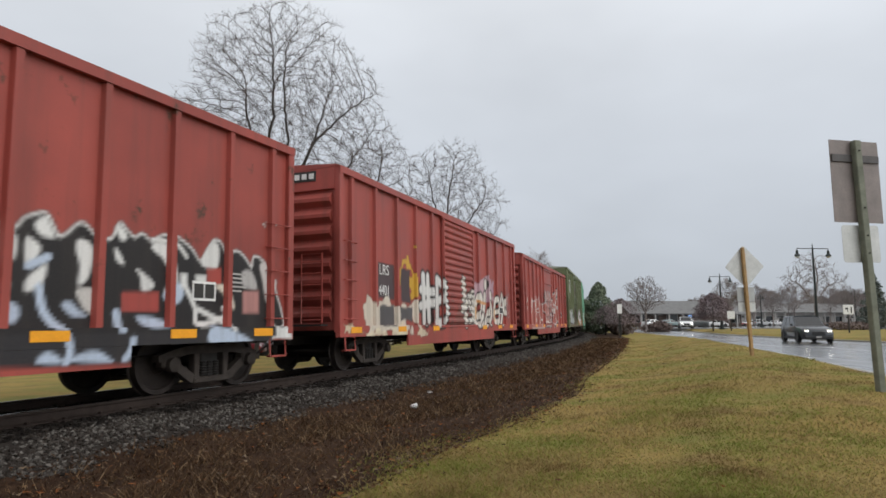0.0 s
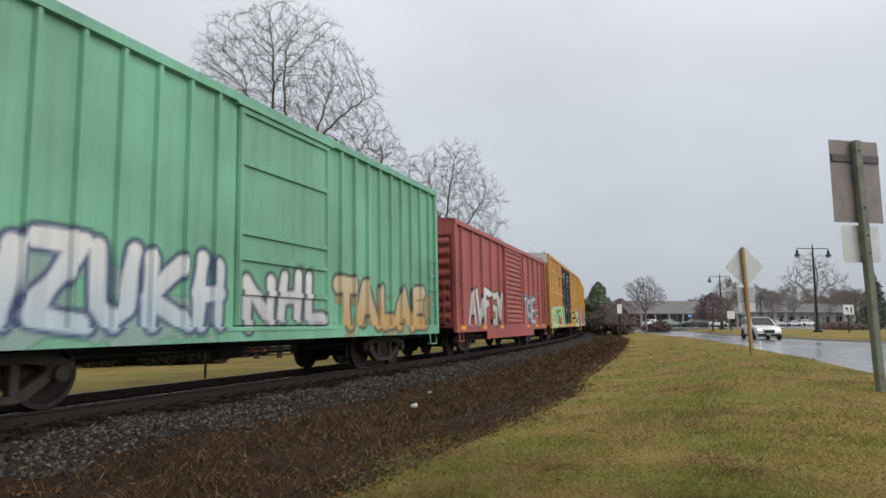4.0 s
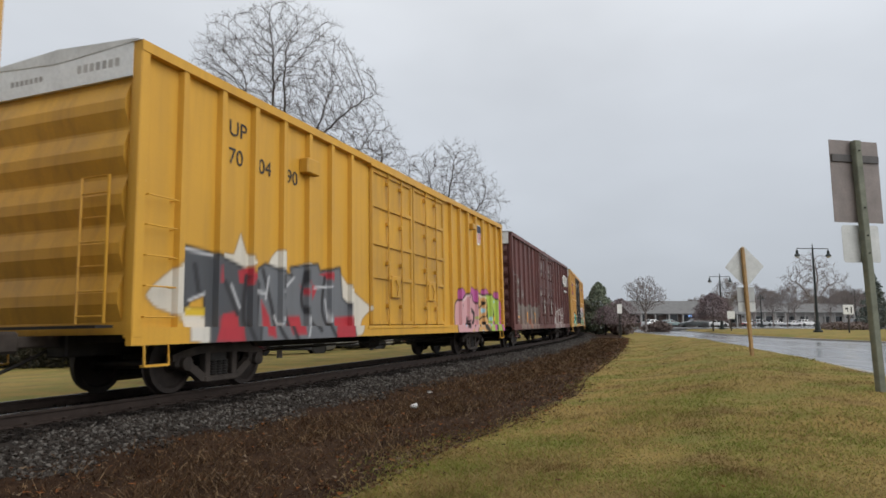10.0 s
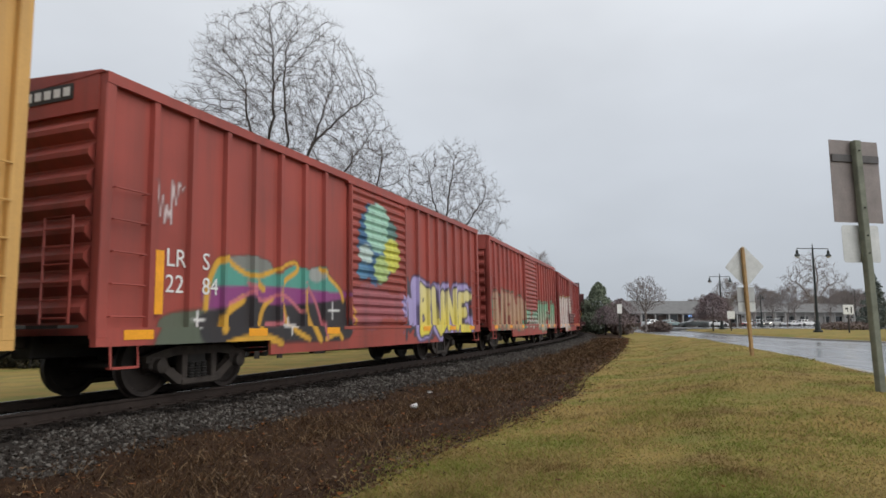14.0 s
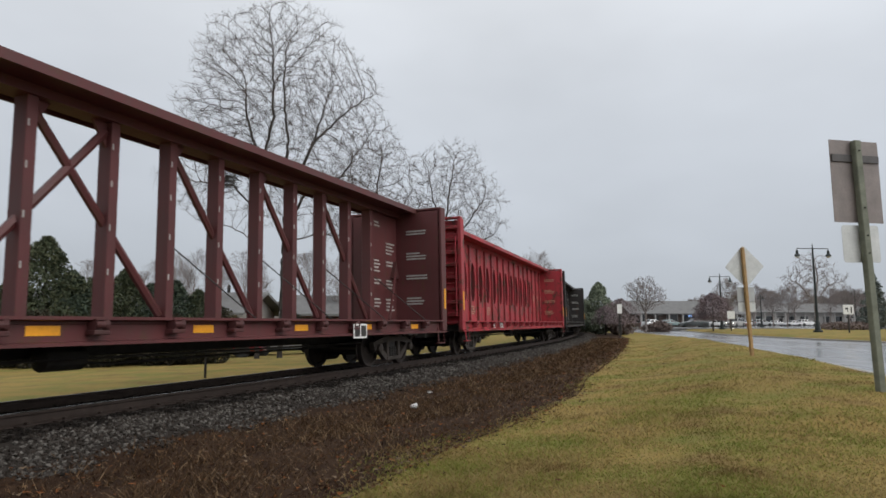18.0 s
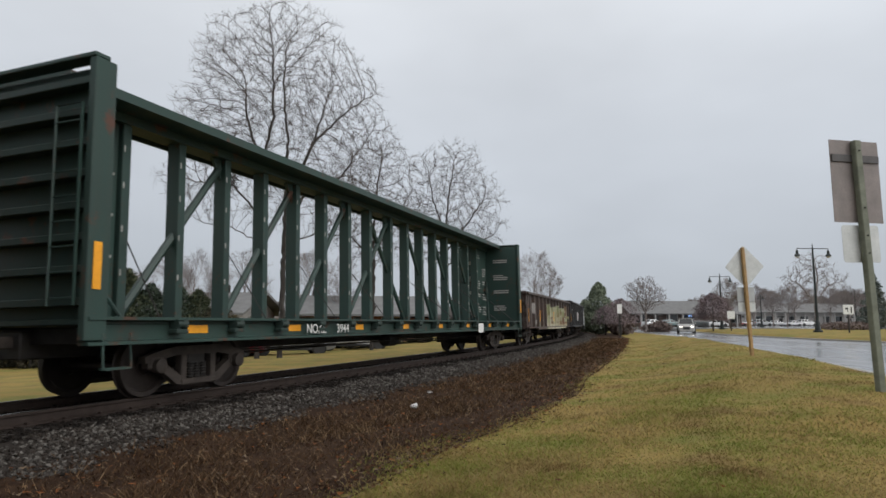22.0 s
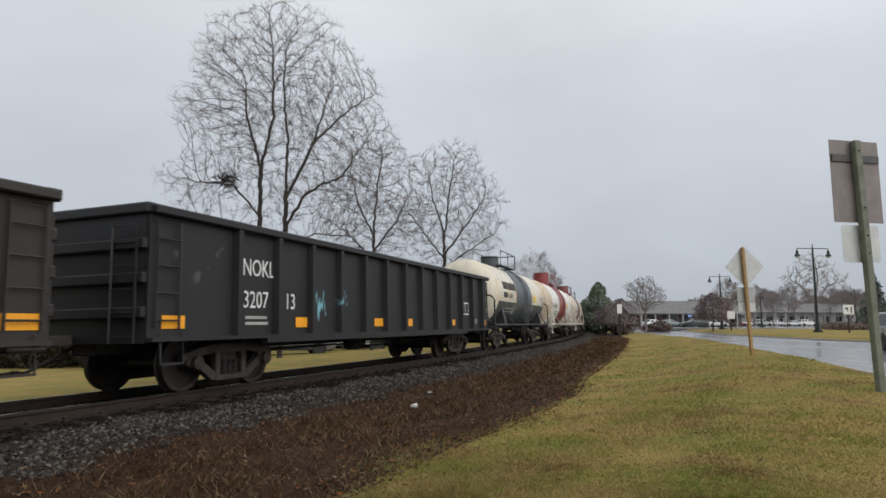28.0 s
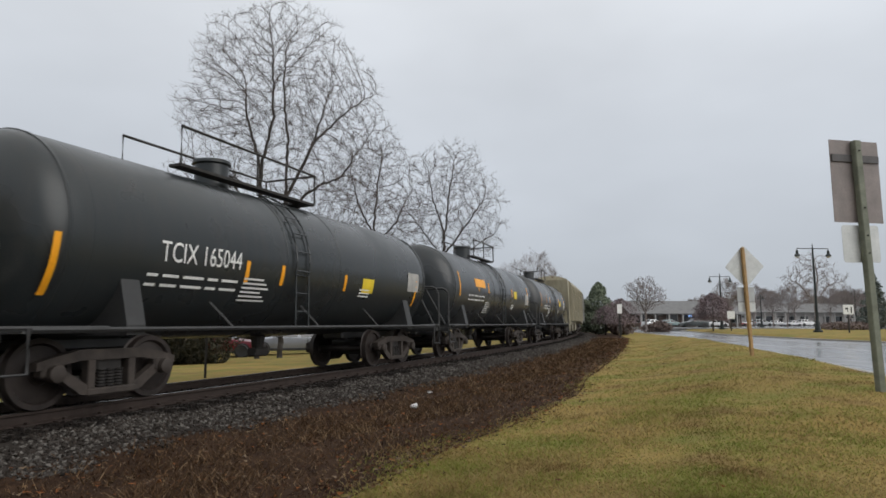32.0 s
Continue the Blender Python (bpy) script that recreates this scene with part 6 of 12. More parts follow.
def mural_mint_and_yellow():
    """A black and yellow block beside mint letter forms."""
    m = []
    m.append(Shape([(4.07, 1.85), (4.58, 1.9), (5.69, 1.96), (5.84, 1.6), (5.9, 1.17), (5.62, 1.07), (5.48, 0.75), (5.05, 0.63), (4.15, 0.63)], K_, (0.74, 0.74, 0.72), 0.06))
    m.append(Shape([(4.08, 1.72), (5.26, 1.84), (5.64, 1.83), (5.69, 1.65), (5.27, 1.58), (4.09, 1.53)], (0.70, 0.55, 0.03)))
    m.append(Shape([(5.32, 1.57), (5.62, 1.54), (5.53, 1.16), (5.32, 1.01), (5.18, 1.16)], (0.70, 0.55, 0.03)))
    m.append(Shape([(4.11, 1.3), (4.62, 1.35), (5.01, 1.35), (5.24, 1.16), (5.18, 0.95), (4.65, 0.9), (4.14, 0.89)], (0.70, 0.55, 0.03)))
    m.append(Stroke([(4.63, 1.23), (4.81, 1.25), (4.98, 1.22)], 0.05, K_))
    m.append(Stroke([(4.64, 1.06), (4.89, 1.08), (5.13, 1.03)], 0.05, K_))
    m.append(Stroke([(4.78, 1.78), (4.81, 1.59)], 0.1, K_))
    m.append(Stroke([(5.48, 1.79), (5.53, 1.64)], 0.07, K_))
    m.append(Shape([(6.08, 1.88), (6.65, 1.9), (7.01, 1.95), (7.27, 2.09), (7.52, 1.95), (7.88, 1.91), (8.22, 1.83), (8.76, 1.78), (8.84, 1.34), (9.01, 1.29), (8.92, 0.85), (8.25, 0.72), (7.06, 0.74), (6.37, 0.79), (6.14, 0.86), (5.96, 0.51), (5.81, 0.59), (5.96, 0.94), (5.94, 1.31), (6.09, 1.48), (6.28, 1.17), (6.43, 1.16), (6.42, 1.67), (6.1, 1.67)], (0.66, 0.76, 0.56), K_, 0.06, (0.78, 0.79, 0.76), 0.12))
    m.append(Shape([(5.96, 1.28), (6.09, 1.18), (6.24, 0.87), (6, 0.59), (5.88, 0.64), (5.96, 0.88)], (0.16, 0.50, 0.38)))
    m.append(Shape([(8.48, 1.19), (8.85, 1.24), (8.89, 0.91), (8.55, 0.78)], (0.16, 0.50, 0.38)))
    m.append(Stroke([(6.69, 1.73), (6.69, 1.33), (6.55, 0.98)], 0.04, K_))
    m.append(Stroke([(7.01, 1.81), (7.08, 1.34), (6.96, 0.81)], 0.04, K_))
    m.append(Stroke([(7.21, 1.06), (7.24, 1.51), (7.37, 1.69)], 0.04, K_))
    m.append(Stroke([(7.54, 1.7), (7.5, 0.79)], 0.04, K_))
    m.append(Stroke([(7.89, 1.72), (7.86, 1.1), (8, 0.78)], 0.04, K_))
    m.append(Stroke([(8.63, 1.64), (8.27, 1.6), (8.31, 1.37), (8.67, 1.27), (8.62, 1.01), (8.29, 0.9)], 0.04, K_))
    m.append(Stroke([(6.43, 1.48), (6.5, 1.17)], 0.04, K_))
    m.append(Stroke([(8.88, 3.45), (8.79, 3.23), (9.01, 3.12), (9.16, 3.35), (8.93, 3.36), (9.32, 3.1)], 0.02, K_))
    return m


def mural_lilac():
    """A lilac slab form with black flames and a striped band."""
    m = []
    m.append(Shape([(-7.46, 2.39), (-7.11, 2.61), (-7.03, 2.29), (-6.57, 2.6), (-6.42, 2.2), (-5.99, 2.51), (-5.93, 2.09), (-5.37, 2.27), (-5.6, 1.68), (-3.24, 1.59), (-2.74, 2.44), (-2.29, 1.96), (-1.76, 2.33), (-1.86, 0.6), (-7.47, 0.73)], K_, soft=False))
    m.append(Shape([(-9.15, 1.9), (-9.02, 2.26), (-8.69, 2.45), (-8.2, 2.65), (-7.73, 2.54), (-7.46, 2.13), (-7.12, 1.62), (-7.47, 0.85), (-8.5, 0.75), (-8.96, 0.85), (-9.1, 1.33)], (0.62, 0.50, 0.72), (0.70, 0.62, 0.76), 0.05))
    m.append(Shape([(-6.59, 1.44), (-5.6, 1.53), (-3.89, 1.61), (-3.78, 1.03), (-2.59, 0.78), (-2.74, 0.62), (-5.62, 0.8), (-6.65, 1.04)], (0.66, 0.60, 0.76)))
    m.append(Shape([(-4.28, 2.18), (-3.56, 2.31), (-3.06, 1.6), (-3.47, 1.27), (-4.02, 1.5)], (0.62, 0.50, 0.72)))
    m.append(Stroke([(-6.53, 1.29), (-3.89, 1.48)], 0.05, (0.50, 0.06, 0.09)))
    m.append(Stroke([(-6.53, 1.13), (-3.78, 1.17)], 0.05, (0.14, 0.30, 0.50)))
    m.append(Stroke([(-7.32, 1.68), (-7.04, 1.17), (-6.74, 1.64), (-6.53, 1.11)], 0.08, (0.60, 0.38, 0.56)))
    return m


def mural_grey_red():
    """Dark grey and red machine-like letters on a white cloud."""
    m = []
    m.append(Shape([(-8.92, 1.48), (-8.75, 1.65), (-8.5, 1.83), (-8.22, 1.98), (-8.12, 1.35), (-7.83, 1.18), (-7.74, 0.78), (-7.99, 0.79), (-8.06, 0.97), (-8.25, 1.06), (-8.48, 1.22), (-8.73, 1.29), (-8.88, 1.4)], (0.64, 0.60, 0.52)))
    m.append(Shape([(-7.43, 2.22), (-7.1, 2.21), (-6.93, 2.59), (-6.77, 2.28), (-6.52, 2.11), (-7, 1.92), (-7.31, 2.04)], (0.64, 0.60, 0.52), soft=False))
    m.append(Shape([(-6.14, 2.14), (-5.94, 2.37), (-5.71, 2.41), (-5.61, 2.15), (-5.67, 1.49), (-6.06, 1.58), (-5.93, 2.02)], (0.66, 0.63, 0.56)))
    m.append(Shape([(-3.7, 2.18), (-3.15, 1.85), (-2.48, 1.57), (-2.14, 1.42), (-2.6, 1.16), (-2.76, 0.83), (-3.35, 0.84), (-3.55, 1.47)], (0.64, 0.60, 0.52)))
    m.append(Shape([(-5.45, 2.05), (-4.97, 2.25), (-4.76, 2.22), (-4.64, 2.05), (-5.35, 1.95)], (0.64, 0.60, 0.52)))
    m.append(Shape([(-6.47, 1.98), (-6.23, 2.1), (-5.72, 2.01), (-5.35, 1.93), (-5.45, 2.1), (-4.51, 2.24), (-4.42, 2.1), (-3.62, 2.24), (-3.53, 1.59), (-3.28, 1.47), (-3.08, 0.77), (-4.54, 0.63), (-6.55, 0.68)], (0.15, 0.16, 0.175), (0.03, 0.03, 0.035), 0.05, soft=False))
    m.append(Shape([(-8.24, 2.22), (-7.61, 2.16), (-7.12, 2.06), (-6.69, 1.94), (-6.42, 1.76), (-6.49, 0.7), (-7.71, 0.74), (-7.77, 1.53), (-8.08, 1.43), (-8.19, 1.28)], (0.075, 0.08, 0.09), K_, 0.04, soft=False))
    m.append(Shape([(-7.45, 1.21), (-6.98, 1.27), (-6.88, 0.76), (-7.59, 0.78)], (0.42, 0.035, 0.05), soft=False))
    m.append(Shape([(-6.97, 1.94), (-6.68, 2.04), (-6.52, 1.88), (-6.7, 1.72), (-6.94, 1.75)], (0.42, 0.035, 0.05), soft=False))
    m.append(Shape([(-7.45, 2), (-7.3, 1.73), (-7.49, 1.72)], (0.42, 0.035, 0.05), soft=False))
    m.append(Shape([(-6.35, 1.49), (-6.11, 1.2), (-6.01, 0.8), (-6.27, 0.88)], (0.42, 0.035, 0.05), soft=False))
    m.append(Shape([(-5.7, 1.2), (-5.15, 1.21), (-5.03, 0.86), (-5.52, 0.87)], (0.42, 0.035, 0.05), soft=False))
    m.append(Shape([(-4.88, 1.9), (-4.51, 1.78), (-4.71, 1.52)], (0.42, 0.035, 0.05), soft=False))
    m.append(Shape([(-3.88, 1.2), (-3.15, 1.23), (-3.08, 0.77), (-3.93, 0.73)], (0.42, 0.035, 0.05), soft=False))
    m.append(Shape([(-5.16, 1.8), (-4.86, 1.71), (-4.96, 1.59)], (0.42, 0.035, 0.05), soft=False))
    m.append(Shape([(-4.44, 2.07), (-4, 2.14), (-3.93, 1.93)], (0.42, 0.035, 0.05), soft=False))
    m.append(Stroke([(-6.3, 1.99), (-6.05, 1.4), (-5.91, 1), (-5.66, 0.73)], 0.05, (0.03, 0.03, 0.035)))
    m.append(Stroke([(-5.72, 1.93), (-5.6, 1.2), (-5.29, 0.72)], 0.05, (0.03, 0.03, 0.035)))
    m.append(Stroke([(-4.96, 2.07), (-5.07, 1.43), (-4.5, 0.93)], 0.05, (0.03, 0.03, 0.035)))
    m.append(Stroke([(-4.23, 2.01), (-4.33, 1.33), (-3.93, 0.8)], 0.05, (0.03, 0.03, 0.035)))
    m.append(Stroke([(-7.28, 1.73), (-6.98, 1.24)], 0.05, (0.03, 0.03, 0.035)))
    m.append(Stroke([(-6.76, 1.86), (-6.83, 1.19), (-6.6, 0.76)], 0.05, (0.03, 0.03, 0.035)))
    m.append(Stroke([(-7.99, 1.95), (-7.89, 1.53)], 0.05, (0.03, 0.03, 0.035)))
    m.append(Stroke([(-8.2, 2.19), (-7.61, 2.14)], 0.022, (0.55, 0.56, 0.58)))
    m.append(Stroke([(-7.14, 1.7), (-6.92, 1.33)], 0.022, (0.55, 0.56, 0.58)))
    m.append(Stroke([(-6.13, 1.9), (-6.22, 1.5)], 0.022, (0.55, 0.56, 0.58)))
    m.append(Stroke([(-5.35, 1.93), (-5.71, 1.67)], 0.022, (0.55, 0.56, 0.58)))
    m.append(Stroke([(-4.63, 1.78), (-4.07, 1.83)], 0.022, (0.55, 0.56, 0.58)))
    m.append(Stroke([(-6.51, 1.63), (-6.22, 1.6)], 0.022, (0.55, 0.56, 0.58)))
    m.append(Stroke([(-4.85, 1.21), (-4.95, 0.83)], 0.022, (0.55, 0.56, 0.58)))
    m.append(Stroke([(-4.22, 1.56), (-4.11, 1.1)], 0.022, (0.55, 0.56, 0.58)))
    m.append(Stroke([(-7.77, 1.53), (-8.09, 1.42)], 0.022, (0.55, 0.56, 0.58)))
    m.append(Stroke([(-5.96, 1.2), (-5.84, 1.05), (-5.7, 1.2)], 0.022, (0.55, 0.56, 0.58)))
    m.append(Shape([(-8.17, 1.18), (-7.75, 1.18), (-7.74, 0.79), (-8.16, 0.8)], (0.66, 0.63, 0.57), soft=False))
    m.append(Shape([(-8.18, 1.31), (-7.76, 1.31), (-7.75, 1.19), (-8.17, 1.19)], (0.66, 0.46, 0.03), soft=False))
    return m


def mural_candy():
    """Pink, orange and green block letters over magenta arcs."""
    m = []
    m.append(Shape([(4.02, 2.13), (4.36, 2.23), (4.54, 2.2), (4.75, 2.07), (4.39, 1.86), (4.04, 1.8)], (0.50, 0.11, 0.33), (0.22, 0.03, 0.13), 0.03))
    m.append(Shape([(4.99, 2.02), (5.19, 2.2), (5.41, 2.29), (5.75, 2.23), (6, 2.06), (5.7, 1.73), (5.28, 1.91)], (0.50, 0.11, 0.33), (0.22, 0.03, 0.13), 0.03))
    m.append(Shape([(6.51, 2.19), (6.79, 2.31), (7.12, 2.33), (7.46, 2.14), (6.81, 2.01)], (0.50, 0.11, 0.33), (0.22, 0.03, 0.13), 0.03))
    m.append(Shape([(8.09, 2.15), (8.54, 2.17), (8.72, 1.97), (9.32, 1.76), (9.37, 0.78), (8.58, 0.76)], (0.50, 0.11, 0.33), (0.22, 0.03, 0.13), 0.03))
    m.append(Shape([(3.73, 1.66), (4.39, 1.81), (4.7, 1.94), (4.95, 2.03), (5, 1.9), (5.43, 2.03), (5.52, 1.83), (5.91, 1.69), (6.1, 1.53), (6.02, 1.17), (5.87, 0.88), (5.92, 0.57), (4.47, 0.62), (3.8, 0.62)], (0.64, 0.36, 0.38), K_, 0.06))
    m.append(Shape([(5.91, 1.84), (6.02, 2), (6.2, 2.09), (6.8, 2.03), (7.2, 2.03), (7.15, 1.68), (6.85, 1.42), (7.35, 1.18), (7.36, 0.91), (7.18, 0.75), (6.52, 0.73), (6.52, 0.61), (5.9, 0.61), (5.9, 0.93), (6.11, 1.32), (5.99, 1.48)], (0.66, 0.37, 0.14), K_, 0.06))
    m.append(Shape([(7.07, 2.1), (7.8, 2.1), (7.95, 1.73), (7.86, 2.1), (8.56, 1.9), (8.65, 1.19), (8.96, 0.75), (7.41, 0.74), (7.37, 1.18), (7.22, 1.43), (7.33, 1.7)], (0.42, 0.56, 0.10), K_, 0.05, soft=False))
    m.append(Shape([(4.4, 1.61), (4.56, 1.7), (4.47, 1.49)], K_, soft=False))
    m.append(Shape([(4.69, 1.06), (5.03, 1.09), (5.01, 0.9), (4.69, 0.92)], K_, soft=False))
    m.append(Shape([(4.81, 1.29), (4.92, 1.29), (4.93, 1.06), (4.78, 1.06)], K_, soft=False))
    m.append(Shape([(5.04, 1.56), (5.16, 1.64), (5.55, 1.54), (5.72, 1.44), (5.68, 1.17), (5.46, 0.91), (5.35, 1.1), (5.51, 1.17), (5.54, 1.36), (5.19, 1.53)], K_, soft=False))
    m.append(Shape([(6.5, 1.87), (6.94, 1.82), (6.57, 1.72)], K_, soft=False))
    m.append(Shape([(6.48, 1.1), (6.7, 1.14), (7.18, 0.9), (7.43, 0.79), (7.07, 0.75), (6.7, 0.86)], K_, soft=False))
    m.append(Shape([(7.24, 1.66), (7.35, 1.25), (7.12, 1.3)], K_, soft=False))
    m.append(Shape([(7.61, 1.67), (7.82, 1.59), (8.02, 1.32), (7.82, 1.26)], K_, soft=False))
    m.append(Shape([(7.92, 1.82), (8.14, 1.37), (8.39, 0.82), (8.21, 0.77), (8.01, 1.19)], K_, soft=False))
    m.append(Shape([(8.41, 1.62), (8.73, 1.58), (8.74, 1.37)], K_, soft=False))
    m.append(Shape([(5.95, 0.95), (6.06, 1.17), (6.11, 0.95)], K_, soft=False))
    m.append(Shape([(6.79, 1.34), (7.04, 1.53), (7.01, 1.34)], (0.50, 0.11, 0.33)))
    m.append(Shape([(7.91, 1.13), (8.12, 1.1), (8.16, 0.81), (7.9, 0.8)], (0.50, 0.11, 0.33)))
    m.append(Stroke([(6.13, 1.57), (6.43, 1.68), (6.61, 1.73)], 0.03, K_))
    m.append(Stroke([(6.11, 1.17), (6.39, 1.24), (6.63, 1.3)], 0.03, K_))
    m.append(Stroke([(4.92, 1.13), (5.31, 1.27)], 0.03, K_))
    m.append(Stroke([(4.42, 1.77), (4.77, 1.9), (4.93, 1.99)], 0.03, (0.72, 0.62, 0.60)))
    m.append(Stroke([(6.26, 2.07), (6.81, 1.99), (7.16, 1.99)], 0.03, (0.74, 0.70, 0.52)))
    m.append(Stroke([(6.06, 1.53), (5.99, 1.2), (5.9, 0.95)], 0.03, (0.72, 0.62, 0.60)))
    m.append(Shape([(6.01, 1.83), (6.08, 1.9), (6.16, 1.84), (6.09, 1.78)], (0.36, 0.60, 0.72)))
    m.append(Shape([(6.42, 1.52), (6.55, 1.63), (6.7, 1.53), (6.56, 1.41)], (0.36, 0.60, 0.72)))
    m.append(Shape([(6.24, 0.75), (6.36, 0.84), (6.49, 0.74), (6.37, 0.64)], (0.36, 0.60, 0.72)))
    m.append(Shape([(7.41, 1.23), (7.51, 1.31), (7.62, 1.24), (7.51, 1.16)], (0.36, 0.60, 0.72)))
    m.append(Shape([(7.33, 1.01), (7.42, 1.08), (7.52, 1.01), (7.43, 0.94)], (0.36, 0.60, 0.72)))
    m.append(Shape([(8.07, 1.88), (8.15, 1.94), (8.23, 1.89), (8.15, 1.83)], (0.36, 0.60, 0.72)))
    m.append(Shape([(4.45, 1), (4.51, 1.06), (4.58, 1), (4.52, 0.94)], (0.36, 0.60, 0.72)))
    m.append(Shape([(8.43, 1.08), (8.51, 1.14), (8.6, 1.08), (8.51, 1.02)], (0.36, 0.60, 0.72)))
    m.append(Shape([(6.26, 0.97), (6.31, 1.01), (6.36, 0.97), (6.31, 0.94)], (0.36, 0.60, 0.72)))
    m.append(Shape([(6.4, 1.99), (6.45, 2.03), (6.5, 2), (6.45, 1.95)], (0.36, 0.60, 0.72)))
    m.append(Shape([(4.95, 1.42), (4.99, 1.46), (5.05, 1.43), (5, 1.39)], (0.44, 0.56, 0.16)))
    m.append(Shape([(5.74, 1.25), (5.84, 1.33), (5.94, 1.26), (5.84, 1.19)], (0.44, 0.56, 0.16)))
    m.append(Shape([(5.89, 0.83), (5.95, 0.87), (6.01, 0.83), (5.95, 0.79)], (0.44, 0.56, 0.16)))
    m.append(Shape([(5.22, 0.81), (5.31, 0.88), (5.4, 0.81), (5.31, 0.73)], (0.62, 0.36, 0.10)))
    m.append(Shape([(8.04, 1.33), (8.25, 1.34), (8.26, 1.14), (8.04, 1.14)], (0.68, 0.42, 0.03), soft=False))
    return m


def mural_teal_flame():
    """Teal and purple forms over black with orange flame lines."""
    m = []
    m.append(Shape([(-6.78, 0.98), (-6.64, 1.19), (-6.08, 1.28), (-5.32, 1.28), (-5.3, 0.7), (-6.77, 0.69)], (0.10, 0.12, 0.085)))
    m.append(Shape([(-5.96, 1.18), (-5.32, 1.37), (-4.76, 1.67), (-4.28, 1.5), (-1.72, 1.7), (-1.41, 1.23), (-1.43, 0.74), (-3.4, 0.72), (-5.43, 0.72), (-5.92, 0.79)], (0.03, 0.028, 0.032)))
    m.append(Shape([(-5.76, 1.67), (-4.12, 1.81), (-1.63, 1.8), (-1.58, 1.59), (-4.11, 1.4), (-4.75, 1.56), (-5.32, 1.35), (-5.79, 1.32)], (0.26, 0.055, 0.20)))
    m.append(Shape([(-5.7, 1.71), (-5.56, 1.99), (-5.35, 2.15), (-5.06, 2.13), (-4.77, 2.23), (-4.2, 2.17), (-3.96, 1.97), (-3.42, 2.17), (-2.91, 2.12), (-2.41, 2.23), (-1.91, 1.93), (-1.72, 1.73), (-3.03, 1.74), (-3.78, 1.74), (-4.76, 1.71), (-5.7, 1.66)], (0.09, 0.32, 0.26)))
    m.append(Shape([(-5.35, 2.14), (-4.77, 2.23), (-4.13, 2.17), (-4.29, 1.96), (-5.06, 2)], (0.20, 0.21, 0.19)))
    m.append(Shape([(-2.79, 2.18), (-2.3, 2.12), (-2.52, 1.9), (-2.87, 1.95)], (0.34, 0.36, 0.34)))
    m.append(Stroke([(-5.79, 1.32), (-5.74, 1.69), (-5.56, 2.03), (-5.35, 2.13)], 0.06, (0.66, 0.36, 0.04)))
    m.append(Stroke([(-5.35, 2.15), (-5.06, 1.99), (-4.61, 1.88), (-4.13, 1.99), (-3.42, 2.23), (-3.31, 2.07), (-3.74, 1.83), (-3.84, 1.51)], 0.045, (0.66, 0.36, 0.04)))
    m.append(Stroke([(-2.5, 2.18), (-1.73, 1.82), (-1.56, 1.56)], 0.05, (0.66, 0.36, 0.04)))
    m.append(Stroke([(-5.42, 0.99), (-5.34, 1.23), (-4.9, 1.48)], 0.08, (0.66, 0.36, 0.04)))
    m.append(Stroke([(-4.51, 0.91), (-4.34, 1.35), (-4.08, 1.52)], 0.05, (0.66, 0.36, 0.04)))
    m.append(Stroke([(-3.77, 1.41), (-3.55, 1), (-2.98, 0.77)], 0.05, (0.66, 0.36, 0.04)))
    m.append(Stroke([(-3.07, 1.67), (-2.94, 1.21), (-2.57, 0.74)], 0.07, (0.66, 0.36, 0.04)))
    m.append(Stroke([(-5.35, 0.73), (-4.88, 0.81), (-4.27, 0.81), (-3.9, 0.71)], 0.07, (0.66, 0.36, 0.04)))
    m.append(Stroke([(-4.51, 1.78), (-4.35, 1.67)], 0.06, (0.66, 0.36, 0.04)))
    m.append(Stroke([(-2.36, 0.76), (-1.91, 0.87), (-1.72, 0.75)], 0.05, (0.66, 0.36, 0.04)))
    m.append(Stroke([(-1.23, 1.41), (-1.11, 0.98)], 0.05, (0.66, 0.36, 0.04)))
    m.append(Stroke([(-4.76, 1.77), (-4.41, 1.47), (-3.77, 1.6), (-3.18, 1.3)], 0.03, (0.58, 0.17, 0.20)))
    m.append(Stroke([(-4.27, 1.06), (-3.73, 1.1), (-3.81, 1.36)], 0.03, (0.58, 0.17, 0.20)))
    m.append(Stroke([(-5.32, 1.37), (-4.75, 1.58), (-4.53, 1.78)], 0.03, (0.58, 0.17, 0.20)))
    m.append(Stroke([(-3.03, 1.87), (-2.62, 1.44), (-2.29, 0.76)], 0.03, (0.58, 0.17, 0.20)))
    m.append(Stroke([(-6.11, 1.13), (-5.82, 1.13)], 0.02, W_))
    m.append(Stroke([(-5.97, 1.25), (-5.96, 1.01)], 0.02, W_))
    m.append(Stroke([(-3.8, 1.03), (-3.36, 1.03)], 0.02, W_))
    m.append(Stroke([(-3.59, 1.17), (-3.58, 0.88)], 0.02, W_))
    m.append(Stroke([(-2.27, 1.33), (-1.72, 1.34)], 0.02, W_))
    m.append(Stroke([(-2, 1.5), (-2, 1.17)], 0.02, W_))
    return m


